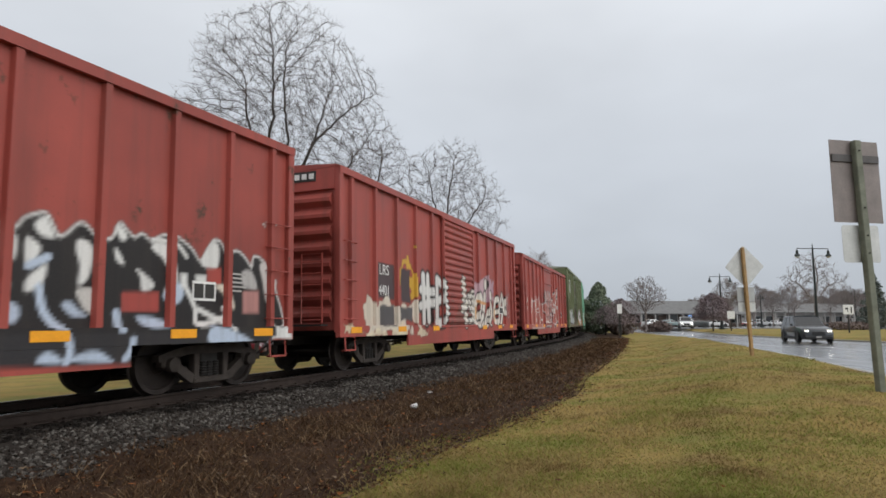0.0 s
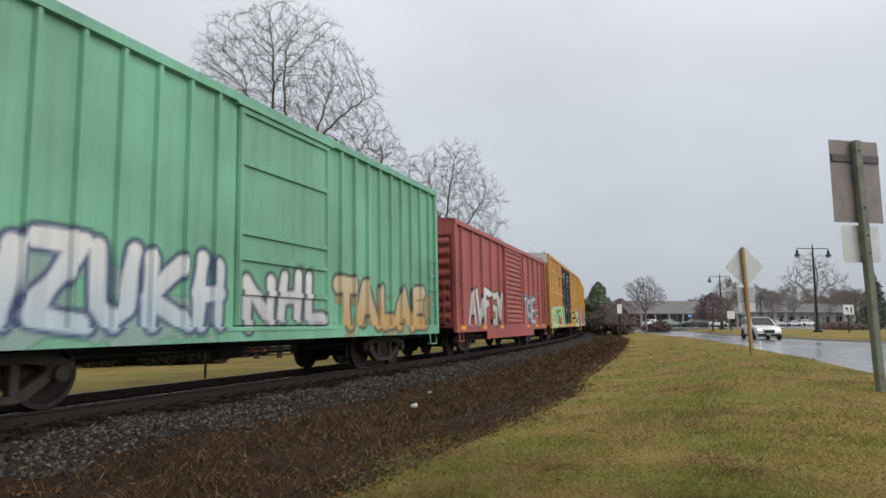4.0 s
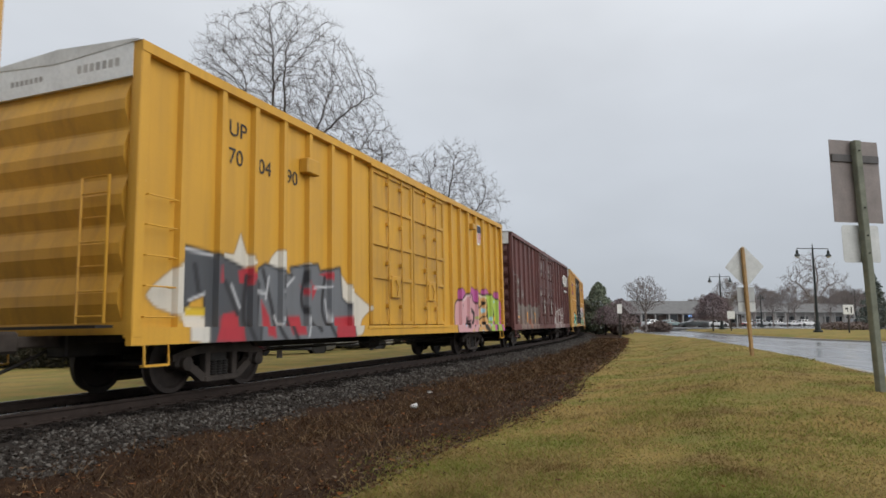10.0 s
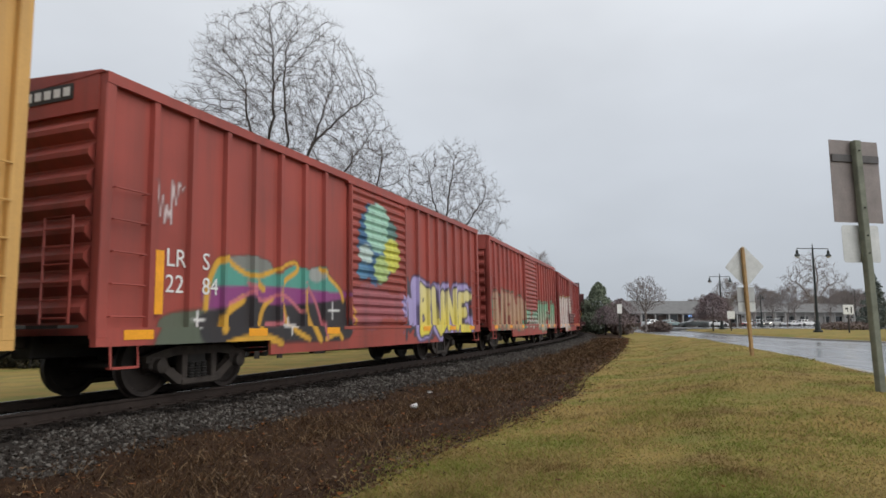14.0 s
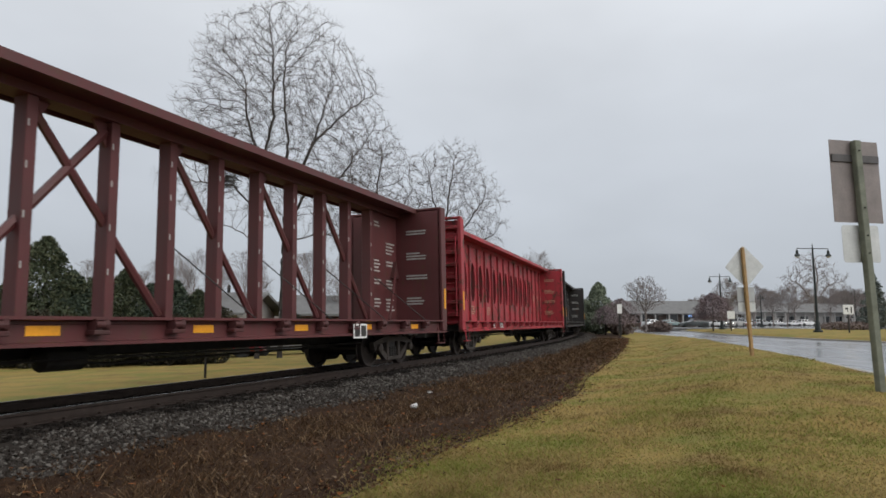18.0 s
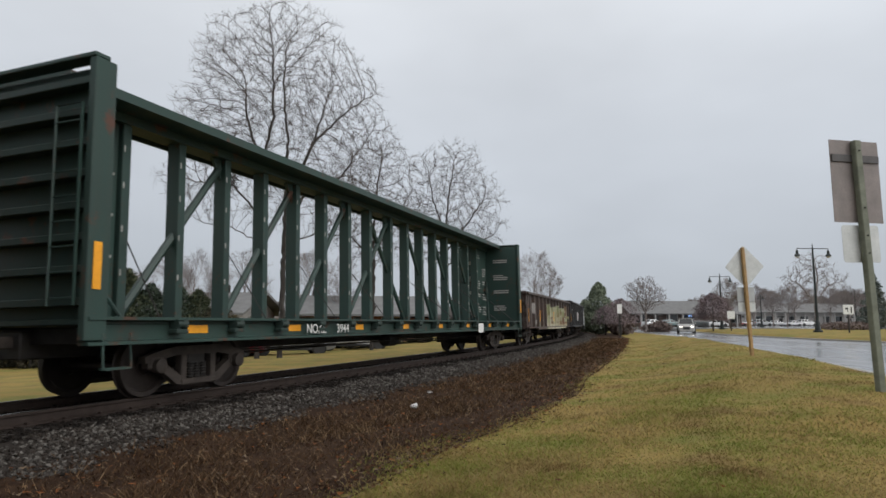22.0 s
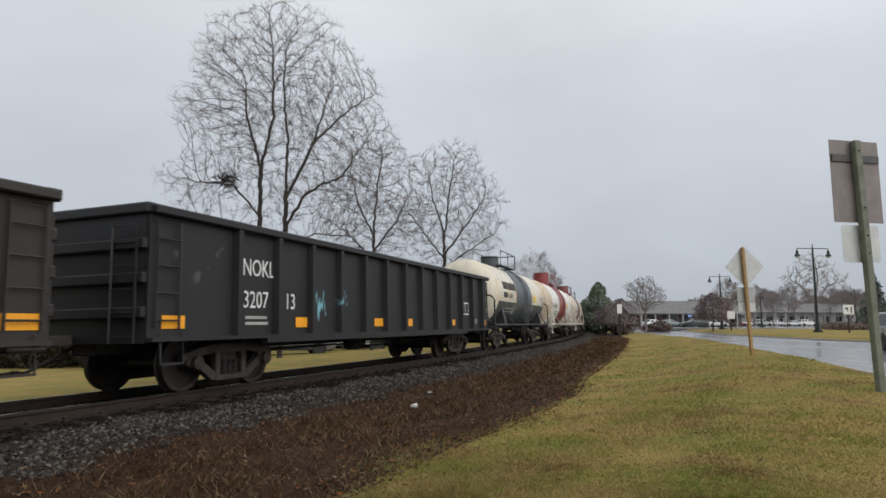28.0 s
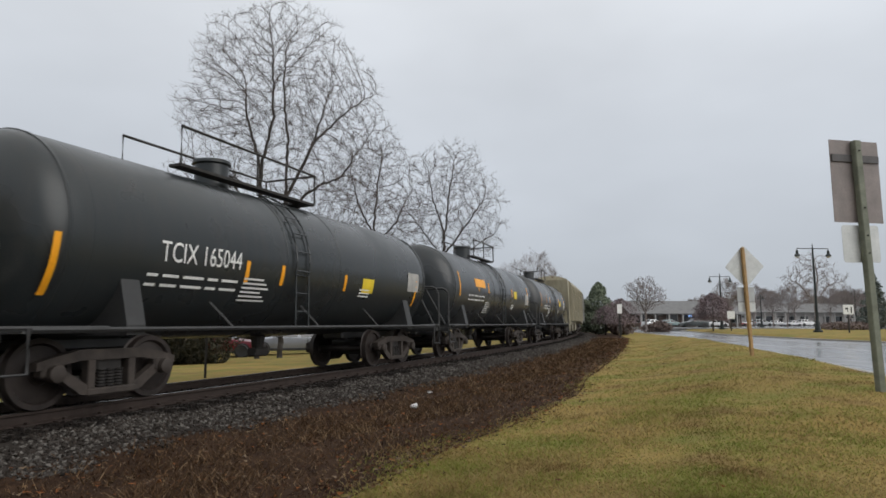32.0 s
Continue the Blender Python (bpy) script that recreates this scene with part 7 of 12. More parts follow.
def mural_turquoise():
    """Rounded turquoise letters with thick black edges."""
    m = []
    m.append(Shape([(-6.74, 1.15), (-6.32, 1.39), (-6.06, 1.16), (-5.95, 1.38), (-5.68, 1.35), (-5.68, 1.55), (-5.56, 1.73), (-5.2, 1.83), (-5.02, 1.73), (-5.09, 1.5), (-5.28, 1.35), (-5.43, 1.46), (-5.46, 1.29), (-5.13, 1.26), (-5.08, 1.3), (-4.88, 1.35), (-4.75, 1.27), (-4.64, 1.06), (-4.63, 0.86), (-4.14, 0.77), (-4.17, 0.56), (-6.02, 0.6), (-6.7, 0.62)], (0.055, 0.45, 0.37), K_, 0.1))
    m.append(Shape([(-5.98, 1.65), (-5.91, 1.82), (-5.74, 1.85), (-5.61, 1.72), (-5.65, 1.49), (-5.82, 1.44), (-5.97, 1.49)], (0.055, 0.45, 0.37), K_, 0.09))
    m.append(Shape([(-4.95, 1.58), (-4.91, 1.74), (-4.61, 1.84), (-4.28, 1.83), (-3.97, 1.68), (-3.99, 1.33), (-4.2, 1.2), (-4.15, 1.13), (-3.85, 1.14), (-3.52, 1.02), (-3.34, 0.8), (-3.46, 0.59), (-4.13, 0.56), (-4.54, 0.64), (-4.57, 1.1), (-4.67, 1.31), (-4.88, 1.38)], (0.055, 0.45, 0.37), K_, 0.1))
    m.append(Shape([(-5.35, 1.09), (-5.11, 1.1), (-5.07, 0.85), (-5.34, 0.85)], K_))
    m.append(Shape([(-5.81, 1.29), (-5.73, 1.29), (-5.7, 1.08), (-5.84, 1.06)], K_))
    m.append(Shape([(-4.37, 1.4), (-4.28, 1.17), (-4.38, 1.2)], K_))
    m.append(Shape([(-5.44, 1.43), (-5.25, 1.35), (-5.32, 1.3), (-5.44, 1.29)], K_))
    m.append(Shape([(-4.7, 0.99), (-4.57, 1.06), (-4.56, 0.88), (-4.7, 0.89)], K_))
    m.append(Shape([(-4.3, 1.02), (-3.98, 0.83), (-4.27, 0.82)], K_))
    m.append(Shape([(-4.92, 1.17), (-4.85, 1.17), (-4.81, 0.88), (-4.9, 0.87)], K_))
    m.append(Shape([(-5.29, 1.04), (-5.17, 1.04), (-5.14, 0.89), (-5.28, 0.88)], (0.56, 0.33, 0.12)))
    m.append(Shape([(-6.41, 1.06), (-5.61, 1.07), (-5.6, 0.91), (-6.4, 0.89)], (0.50, 0.30, 0.12)))
    m.append(Stroke([(-5.94, 1.65), (-5.88, 1.78), (-5.74, 1.81)], 0.045, (0.60, 0.76, 0.72)))
    m.append(Stroke([(-4.9, 1.67), (-4.7, 1.78), (-4.32, 1.81)], 0.045, (0.60, 0.76, 0.72)))
    m.append(Stroke([(-4.13, 1.1), (-3.76, 1.09), (-3.59, 1)], 0.045, (0.60, 0.76, 0.72)))
    m.append(Stroke([(-6.03, 1.16), (-5.92, 1.33)], 0.045, (0.60, 0.76, 0.72)))
    m.append(Stroke([(-5.53, 1.68), (-5.21, 1.79)], 0.045, (0.60, 0.76, 0.72)))
    m.append(Stroke([(-5.08, 1.16), (-5.08, 0.96)], 0.045, (0.60, 0.76, 0.72)))
    m.append(Stroke([(-3.45, 1.51), (-3.22, 1.56), (-3.27, 1.35), (-3.43, 1.39), (-3.1, 1.44), (-3.38, 1.22), (-3.09, 1.25)], 0.025, K_))
    return m


def mural_white_capitals():
    """Rough white brushed capitals."""
    m = []
    m.append(Shape([(-3.26, 1.85), (-3.02, 1.85), (-2.99, 1.34), (-2.61, 1.34), (-2.61, 1.26), (-3.2, 1.22)], (0.50, 0.50, 0.50), soft=False))
    m.append(Stroke([(-2.21, 1.85), (-2.2, 1.28)], 0.075, (0.60, 0.60, 0.60)))
    m.append(Stroke([(-1.84, 1.93), (-1.78, 1.29)], 0.075, (0.60, 0.60, 0.60)))
    m.append(Stroke([(-2.2, 1.56), (-1.79, 1.61)], 0.06, (0.60, 0.60, 0.60)))
    m.append(Stroke([(-1.25, 1.31), (-1.25, 1.91)], 0.07, (0.60, 0.60, 0.60)))
    m.append(Stroke([(-1.25, 1.89), (-0.83, 1.36)], 0.07, (0.60, 0.60, 0.60)))
    m.append(Stroke([(-0.83, 1.36), (-0.84, 1.94)], 0.07, (0.60, 0.60, 0.60)))
    m.append(Stroke([(-0.31, 1.96), (-0.26, 1.32)], 0.07, (0.60, 0.60, 0.60)))
    m.append(Stroke([(-0.27, 1.62), (0.09, 1.89)], 0.05, (0.60, 0.60, 0.60)))
    m.append(Stroke([(-0.24, 1.67), (0.2, 1.38)], 0.05, (0.60, 0.60, 0.60)))
    m.append(Stroke([(-3.34, 1.56), (-3.25, 1.45), (-3.33, 1.39)], 0.02, (0.60, 0.60, 0.60)))
    m.append(Stroke([(-3.16, 1.54), (-3.09, 1.42), (-3.15, 1.4), (-3.18, 1.53)], 0.02, (0.60, 0.60, 0.60)))
    m.append(Stroke([(-2.92, 1.56), (-2.81, 1.55), (-2.91, 1.41), (-2.79, 1.43)], 0.02, (0.60, 0.60, 0.60)))
    m.append(Stroke([(2.18, 2.38), (1.87, 2.01), (2.23, 1.8), (1.98, 1.39), (2.4, 1.45)], 0.03, (0.20, 0.20, 0.20)))
    m.append(Stroke([(2.74, 2.19), (3.15, 1.97), (2.81, 1.71), (3.22, 1.41)], 0.03, (0.20, 0.20, 0.20)))
    m.append(Stroke([(1.66, 2.22), (1.81, 1.44)], 0.03, (0.20, 0.20, 0.20)))
    m.append(Shape([(-0, 1.88), (0.28, 1.8), (0.2, 1.5), (0.04, 1.64)], (0.16, 0.19, 0.19)))
    return m


def mural_pale_ghosts():
    """Weathered pale forms in white outline."""
    m = []
    m.append(Shape([(2.75, 0.9), (2.68, 1.32), (2.84, 1.82), (3.04, 2.09), (3.35, 2.15), (3.55, 1.98), (3.68, 0.79), (3.09, 0.79)], (0.25, 0.175, 0.165), W_, 0.04))
    m.append(Shape([(3.65, 1.72), (3.95, 1.93), (4.27, 2.01), (4.61, 1.77), (4.6, 0.87), (3.73, 0.83)], (0.25, 0.175, 0.165), W_, 0.04))
    m.append(Shape([(4.72, 1.78), (4.89, 2.06), (5.11, 2.16), (5.54, 1.88), (5.63, 1.64), (4.83, 1.56)], (0.25, 0.175, 0.165), W_, 0.04))
    m.append(Shape([(4.84, 0.87), (4.84, 1.18), (5.63, 1.24), (6.57, 1.72), (6.74, 1.22), (6.57, 0.61), (4.95, 0.66)], (0.25, 0.175, 0.165), W_, 0.04))
    m.append(Shape([(5.71, 1.64), (5.95, 2), (6.34, 2.07), (6.71, 1.93), (6.62, 1.44), (5.92, 1.38)], (0.25, 0.175, 0.165), W_, 0.04))
    m.append(Stroke([(2.98, 0.83), (3.01, 1.37), (3.19, 1.65), (3.48, 1.57), (3.47, 0.91)], 0.022, (0.62, 0.58, 0.54)))
    m.append(Stroke([(3.79, 0.91), (3.85, 1.49), (4.25, 1.6), (4.45, 1.2)], 0.022, (0.62, 0.58, 0.54)))
    m.append(Stroke([(5.13, 0.78), (5.41, 1.1), (6.35, 1.1)], 0.022, (0.62, 0.58, 0.54)))
    m.append(Stroke([(5.91, 1.5), (6.23, 1.78), (6.53, 1.64)], 0.022, (0.62, 0.58, 0.54)))
    m.append(Stroke([(3.05, 1.92), (3.4, 1.89)], 0.022, (0.62, 0.58, 0.54)))
    m.append(Stroke([(3.78, 2.47), (4.06, 2.61), (4.2, 2.42), (4.43, 2.32)], 0.022, (0.62, 0.58, 0.54)))
    m.append(Stroke([(3.84, 2.54), (3.94, 2.27), (4.29, 2.51)], 0.022, (0.62, 0.58, 0.54)))
    m.append(Stroke([(4.95, 0.89), (5.48, 0.73), (6.35, 0.8)], 0.022, (0.62, 0.58, 0.54)))
    m.append(Shape([(2.88, 0.8), (4.6, 0.77), (6.57, 0.7), (6.57, 0.56), (2.96, 0.65)], (0.50, 0.46, 0.42)))
    m.append(Shape([(3.09, 1.56), (3.34, 1.47), (3.35, 1.01), (3.14, 0.92)], (0.42, 0.36, 0.32)))
    return m


carA = boxcar("red ribbed boxcar with black and white sprayed lettering", -12.6, 2.81, 4.38, RED, LRS_POSTS, LRS_DOOR,
              [Wild(-7.5, 1.6, 0.74, 2.75, K_, W_, W_, (0.45, 0.53, 0.66), 4, 0.5, 0.42)] + mural_black_white() + [Patch(7.2, 7.7, 0.78, 1.05, W_, 0.05, 2), Scrawl(6.9, 7.3, 2.75, 3.15, W_, 9, 5, 0.03)], rust=0.05, skirt=0.28, truck_in=1.5, clean_posts=True)
sill_marks(carA, 7.7)
carB = boxcar("red ribbed boxcar with a louvred sliding door and white sprayed lettering", 4.44, 19.81, 4.46, RED2, LRS_POSTS, LRS_DOOR,
              [Patch(-4.45, -3.5, 2.0, 3.0, (0.60, 0.36, 0.04), 0.35, 2, 0.95, 0.3), Patch(-4.35, -3.75, 1.6, 2.5, (0.06, 0.04, 0.045), 0.06, 5), Patch(-5.75, -4.75, 1.65, 2.55, (0.07, 0.05, 0.055), 0.02, 7), Patch(-6.3, -3.1, 0.75, 1.55, (0.66, 0.60, 0.50), 0.22, 4, 0.95, 0.15), Patch(-5.6, -4.8, 1.0, 1.5, (0.08, 0.075, 0.08), 0.05, 6), Patch(-4.4, -3.6, 1.1, 1.5, (0.08, 0.075, 0.08), 0.05, 8), Patch(1.7, 4.4, 1.9, 2.6, (0.58, 0.40, 0.50), 0.25, 5, 0.8, 0.1),
               Patch(-7.4, -2, 0.70, 1.0, (0.70, 0.62, 0.45), 0.2, 9, 0.9, 0.3), Patch(-1.3, 1.5, 1.0, 1.6, (0.25, 0.12, 0.09), 0.3, 12, 0.6, 0.4), Piece(-3.1, -0.9, 0.95, 2.55, 2, (0.62, 0.60, 0.57), W_, K_, None, None, None, 21, 0.13, 0.1, 0.06, 0.1, "HB")] + mural_cream_script(), skirt=0.28)
sill_marks(carB, 7.6)
write("LRS", 0.26, -5.65, -1.512, 2.25, WHITE, carB)
write("4401", 0.26, -5.68, -1.512, 1.75, WHITE, carB, width=0.85)
carC = boxcar("red ribbed boxcar with a plug door and white-edged sprayed lettering", 21.37, 36.54, 4.26, RED2, [-6.9, -5.8, -4.7, -3.6, -2.5, 2.3, 3.4, 4.6, 5.8, 6.9], [(-1.55, 1.45, "bars", None)],
              [Wild(-5.6, -1.9, 0.8, 2.6, (0.42, 0.135, 0.11), W_, W_, None, 31, 0.6, 0.42, 0.05)] + mural_white_outline() + [Scrawl(6.9, 7.3, 1.4, 1.75, (0.62, 0.45, 0.45), 8, 4, 0.02)], skirt=0.28)
sill_marks(carC, 7.5)
write("LR", 0.25, -6.6, -1.512, 2.05, WHITE, carC)
write("74", 0.25, -6.6, -1.512, 1.65, WHITE, carC)
write("S", 0.25, -5.55, -1.512, 2.05, WHITE, carC)
carD = boxcar("tall olive green boxcar with rust-eaten plug doors", 38.02, 53.62, 4.98, (0.150, 0.178, 0.085), even(-7.3, -2.3, 8) + even(2.3, 7.3, 8), [(-1.85, 1.88, "plug", (0.12, 0.16, 0.07))],
              [Patch(-1.85, 1.9, 1.0, 4.3, (0.060, 0.026, 0.018), 0.35, 3, 1, 0.36), Patch(-1.85, 1.9, 0.95, 2.5, (0.055, 0.025, 0.018), 0.5, 4, 1, 0.08), Patch(-7.6, 7.6, 0.8, 1.5, (0.10, 0.05, 0.03), 0.3, 19, 0.8, 0.5), Patch(-7.6, 7.6, 0.75, 1.25, (0.45, 0.38, 0.22), 0.25, 6, 0.8, 0.45), Patch(-7.0, -2.1, 0.95, 2.1, (0.42, 0.40, 0.30), 0.2, 16, 0.75, 0.35), Piece(-6.6, -2.2, 1.0, 2.0, 5, (0.42, 0.45, 0.46), (0.55, 0.56, 0.55), (0.06, 0.08, 0.05), None, None, None, 12, 0.2),
               Piece(2.3, 6.0, 1.0, 2.05, 4, W_, (0.6, 0.58, 0.66), (0.25, 0.2, 0.16), None, None, None, 15, 0.24, 0.1, 0.06, 0.1, "OCAI"), Patch(2.0, 7.4, 0.8, 1.25, (0.45, 0.22, 0.08), 0.3, 8, 0.9, 0.4), Patch(-7.7, 7.7, 0.76, 1.0, (0.10, 0.05, 0.03), 0.12, 11, 0.9, 0.3)], rust=0.12, dirt=0.4, zfine=4.4, deep=0.08, post_w=0.10, roofcol=(0.30, 0.33, 0.27))
g = Geo()
for k in range(28):
    ring_pts = [(-6.3 + q_ * math.cos(6.2832 * a_ / 28), 3.68 + q_ * math.sin(6.2832 * a_ / 28)) for q_, a_ in ((0.48, k), (0.48, k + 1), (0.41, k + 1), (0.41, k))]
    g.prism(ring_pts, 1, -1.605, -1.60)
part("emblem_ring", g, WHITE, carD, "round white emblem with a tree shape")
for k in range(4):
    q = 0.26 - 0.05 * k
    part("emblem_tree", Geo().add([(-6.3 - q, -1.603, 3.38 + k * 0.16), (-6.3 + q, -1.603, 3.38 + k * 0.16), (-6.3, -1.603, 3.62 + k * 0.16)], [(0, 1, 2)]), WHITE, carD)
bars(carD, 0.1, -1.54, 3.2, 5, 0.9, 0.05, 0.05, WHITE, seed=8)
part("reflector", Geo().box(-2.15, -2.02, -1.51, -1.504, 1.35, 1.95), AMBER, carD)
part("reflector", Geo().box(1.98, 2.11, -1.51, -1.504, 1.35, 1.95), AMBER, carD)
bars(carD, 3.4, -1.512, 2.0, 6, 0.4, 0.05, 0.06, WHITE, seed=4)
carE = boxcar("tall pale sea-green boxcar with sprayed lettering along its foot", 55.50, 70.47, 4.97, (0.20, 0.46, 0.31), even(-6.9, -1.9, 9) + even(2.0, 6.9, 9), [(-1.4, 1.5, "bars", (0.19, 0.44, 0.29))],
              [Patch(-7.3, -1.4, 0.8, 1.9, (0.36, 0.46, 0.44), 0.25, 3, 0.8, 0.3), Piece(-6.8, -1.6, 0.95, 2.1, 6, (0.45, 0.55, 0.62), W_, (0.06, 0.08, 0.18), None, None, None, 5, 0.17), Piece(-1.3, 1.4, 1.0, 2.0, 3, (0.5, 0.5, 0.52), W_, (0.05, 0.05, 0.08), None, None, None, 6, 0.15), Patch(1.7, 7.2, 0.8, 1.8, (0.45, 0.33, 0.18), 0.3, 9, 0.8, 0.3), Piece(1.8, 6.6, 0.95, 2.0, 5, (0.55, 0.33, 0.12), (0.6, 0.5, 0.35), (0.07, 0.06, 0.06), None, None, None, 7, 0.2)], post_w=0.10, end_top=(0.45, 0.50, 0.48), dirt=0.25, roofcol=(0.42, 0.48, 0.45))
carF = boxcar("faded red boxcar with sprayed lettering", 72.0, 87.7, 4.40, RED3, LRS_POSTS, LRS_DOOR,
              [Piece(-6.4, -1.5, 0.95, 2.3, 5, (0.50, 0.45, 0.43), W_, K_, None, None, None, 41, 0.15), Piece(2.4, 5.0, 1.0, 2.35, 3, (0.62, 0.56, 0.56), W_, (0.1, 0.05, 0.05), None, None, (0.2, 0.35, 0.5), 43, 0.12, 0.1, 0.04, 0.2, "TOE"), Scrawl(5.9, 6.6, 1.8, 3.2, W_, 12, 6, 0.022), Scrawl(6.3, 6.9, 0.9, 1.5, W_, 8, 7, 0.022)], skirt=0.28)
sill_marks(carF, 7.8)


def arrows_paint(x, z, r):
    """The blue and red device of bent and crossed arrows."""
    blue, red, out = (0.06, 0.10, 0.38), (0.42, 0.05, 0.07), []
    out.append(Poly([(x + a * r, z + b * r) for a, b in [(-0.92, 0.71), (-0.70, 0.86), (-0.65, 0.73), (-0.04, 0.50), (0.17, 0.26), (0.17, -0.09), (0.01, -0.33), (-0.62, -0.73), (-0.57, -0.86), (-0.90, -0.68), (-0.20, -0.25), (-0.01, -0.09), (0.02, 0.10), (-0.07, 0.25), (-0.20, 0.30)]], blue))
    out.append(Poly([(x + a * r, z + b * r) for a, b in [(-1.00, 0.63), (-0.17, 0.18), (-0.09, 0.01), (-0.15, -0.12), (-0.94, -0.58), (-0.98, -0.23), (-0.84, -0.28), (-0.39, -0.02), (-0.92, 0.33), (-0.98, 0.26)]], red))
    out.append(Poly([(x + a * r, z + b * r) for a, b in [(0.17, 0.50), (0.63, 0.78), (0.60, 0.86), (0.87, 0.70), (0.20, 0.30)]], blue))
    out.append(Poly([(x + a * r, z + b * r) for a, b in [(0.26, 0.23), (0.94, 0.62), (0.97, 0.28), (0.90, 0.36), (0.31, 0.04)]], red))
    out.append(Poly([(x + a * r, z + b * r) for a, b in [(0.26, -0.06), (0.34, 0.01), (0.82, -0.34), (0.97, -0.25), (1.00, -0.60), (0.30, -0.20)]], red))
    out.append(Poly([(x + a * r, z + b * r) for a, b in [(0.17, -0.38), (0.25, -0.26), (0.94, -0.68), (0.65, -0.86), (0.68, -0.78), (0.20, -0.49)]], blue))
    return out


def mark_paint(x, z):
    """The maroon three-letter device."""
    c, out = (0.24, 0.05, 0.06), []
    for k in range(2):
        q = x + k * 0.66
        out += [Poly([(q, z + 0.68), (q + 0.67, z + 0.68), (q + 0.67, z + 0.53), (q, z + 0.53)], c), Poly([(q + 0.24, z + 0.60), (q + 0.44, z + 0.60), (q + 0.44, z), (q + 0.24, z)], c)]
    for s_ in (-1, 1):
        m_ = z + 0.34
        out.append(Poly([(x + 1.36, m_ + s_ * 0.34), (x + 1.60, m_ + s_ * 0.34), (x + 2.06, m_ - s_ * 0.34), (x + 1.82, m_ - s_ * 0.34)], c))
    return out


def tbox(a, b, layers, label="", col=TBOX, doors=((-2.44, 0.0), (0.0, 2.44)), dcol=BLACKDOOR, arrows=None, mark=None):
    layers = layers + (arrows_paint(*arrows) if arrows else []) + (mark_paint(*mark) if mark else [])
    half = (b - a) / 2
    ps = even(-8.35, -3.4, 7) + even(3.4, 8.35, 7)
    v = boxcar(label, a, b, 5.0, col, ps, [(d0 + (0.02 if i else 0), d1, "plug", dcol) for i, (d0, d1) in enumerate(doors)], layers, (4.14, 2.87, 1.58), 0.27, 0.0, (0.66, 0.67, 0.66), ROOF_PALE, 8, 0.0, post_w=0.11, zfine=4.5 if mark or arrows else 2.8, fade=0.08)
    part("sill_ledge", Geo().box(-half + 3.0, half - 3.0, -1.66, -1.58, 0.80, 0.86, 0.01), coat("car_paint", col, 0.3, 0, 0.45), v)
    mk = WHITE if sum(dcol) < 0.2 else DARK
    for i, (d0, d1) in enumerate(doors):
        bars(v, d0 + 0.95, -1.538, 4.45, 7, 0.75, 0.045, 0.05, mk, seed=i + 3)
        bars(v, d0 + 0.3, -1.538, 3.05, 4, 0.5, 0.04, 0.05, mk, seed=i + 5)
        bars(v, d0 + 0.25, -1.538, 1.95, 5, 0.42, 0.035, 0.05, mk, seed=i + 9)
        part("placard", Geo().box(d0 + 1.15, d0 + 1.4, -1.61, -1.60, 1.80, 2.08), WHITE, v, "white paper placard")
        part("reflector", Geo().box(d0 + 0.2, d0 + 0.32, -1.538, -1.534, 1.35, 1.95) if dcol is BLACKDOOR and i else Geo().box(d0 + 0.65, d0 + 0.77, -1.538, -1.534, 1.7, 1.85), AMBER if i else CRIM, v)
    for x in (-half + 0.75, -2.85, 2.75, 6.1, half - 0.8):
        part("reflector", Geo().box(x, x + 0.12, -1.51, -1.504, 1.08, 1.55), AMBER, v)
    for x, z in ((-5.3, 4.45), (5.6, 4.45), (5.5, 1.45), (-5.4, 1.75)):
        part("step_bracket", Geo().box(x, x + 0.45, -1.66, -1.50, z, z + 0.14, 0.015), coat("car_paint", col, 0.3, 0, 0.45), v)
    part("stencil_box", Geo().box(7.2, 7.7, -1.508, -1.503, 2.35, 2.62), DARK, v)
    part("notice", Geo().box(8.55, 8.95, -1.508, -1.503, 2.1, 2.22), AMBER, v)
    part("notice", Geo().box(-9.0, -8.5, -1.508, -1.503, 1.12, 1.3), AMBER, v)
    bars(v, -8.2, -1.508, 2.6, 3, 0.55, 0.03, 0.05, GREYMARK, seed=2)
    bars(v, -7.3, -1.508, 2.6, 2, 0.5, 0.03, 0.05, GREYMARK, seed=3)
    return v


def motto(v, mat):
    for word, x in (("RAILCAR", 3.55), ("POOLING", 5.35), ("EXPERTS", 7.1)):
        write(word, 0.24, x, -1.512, 3.17, mat, v, spacing=1.05)


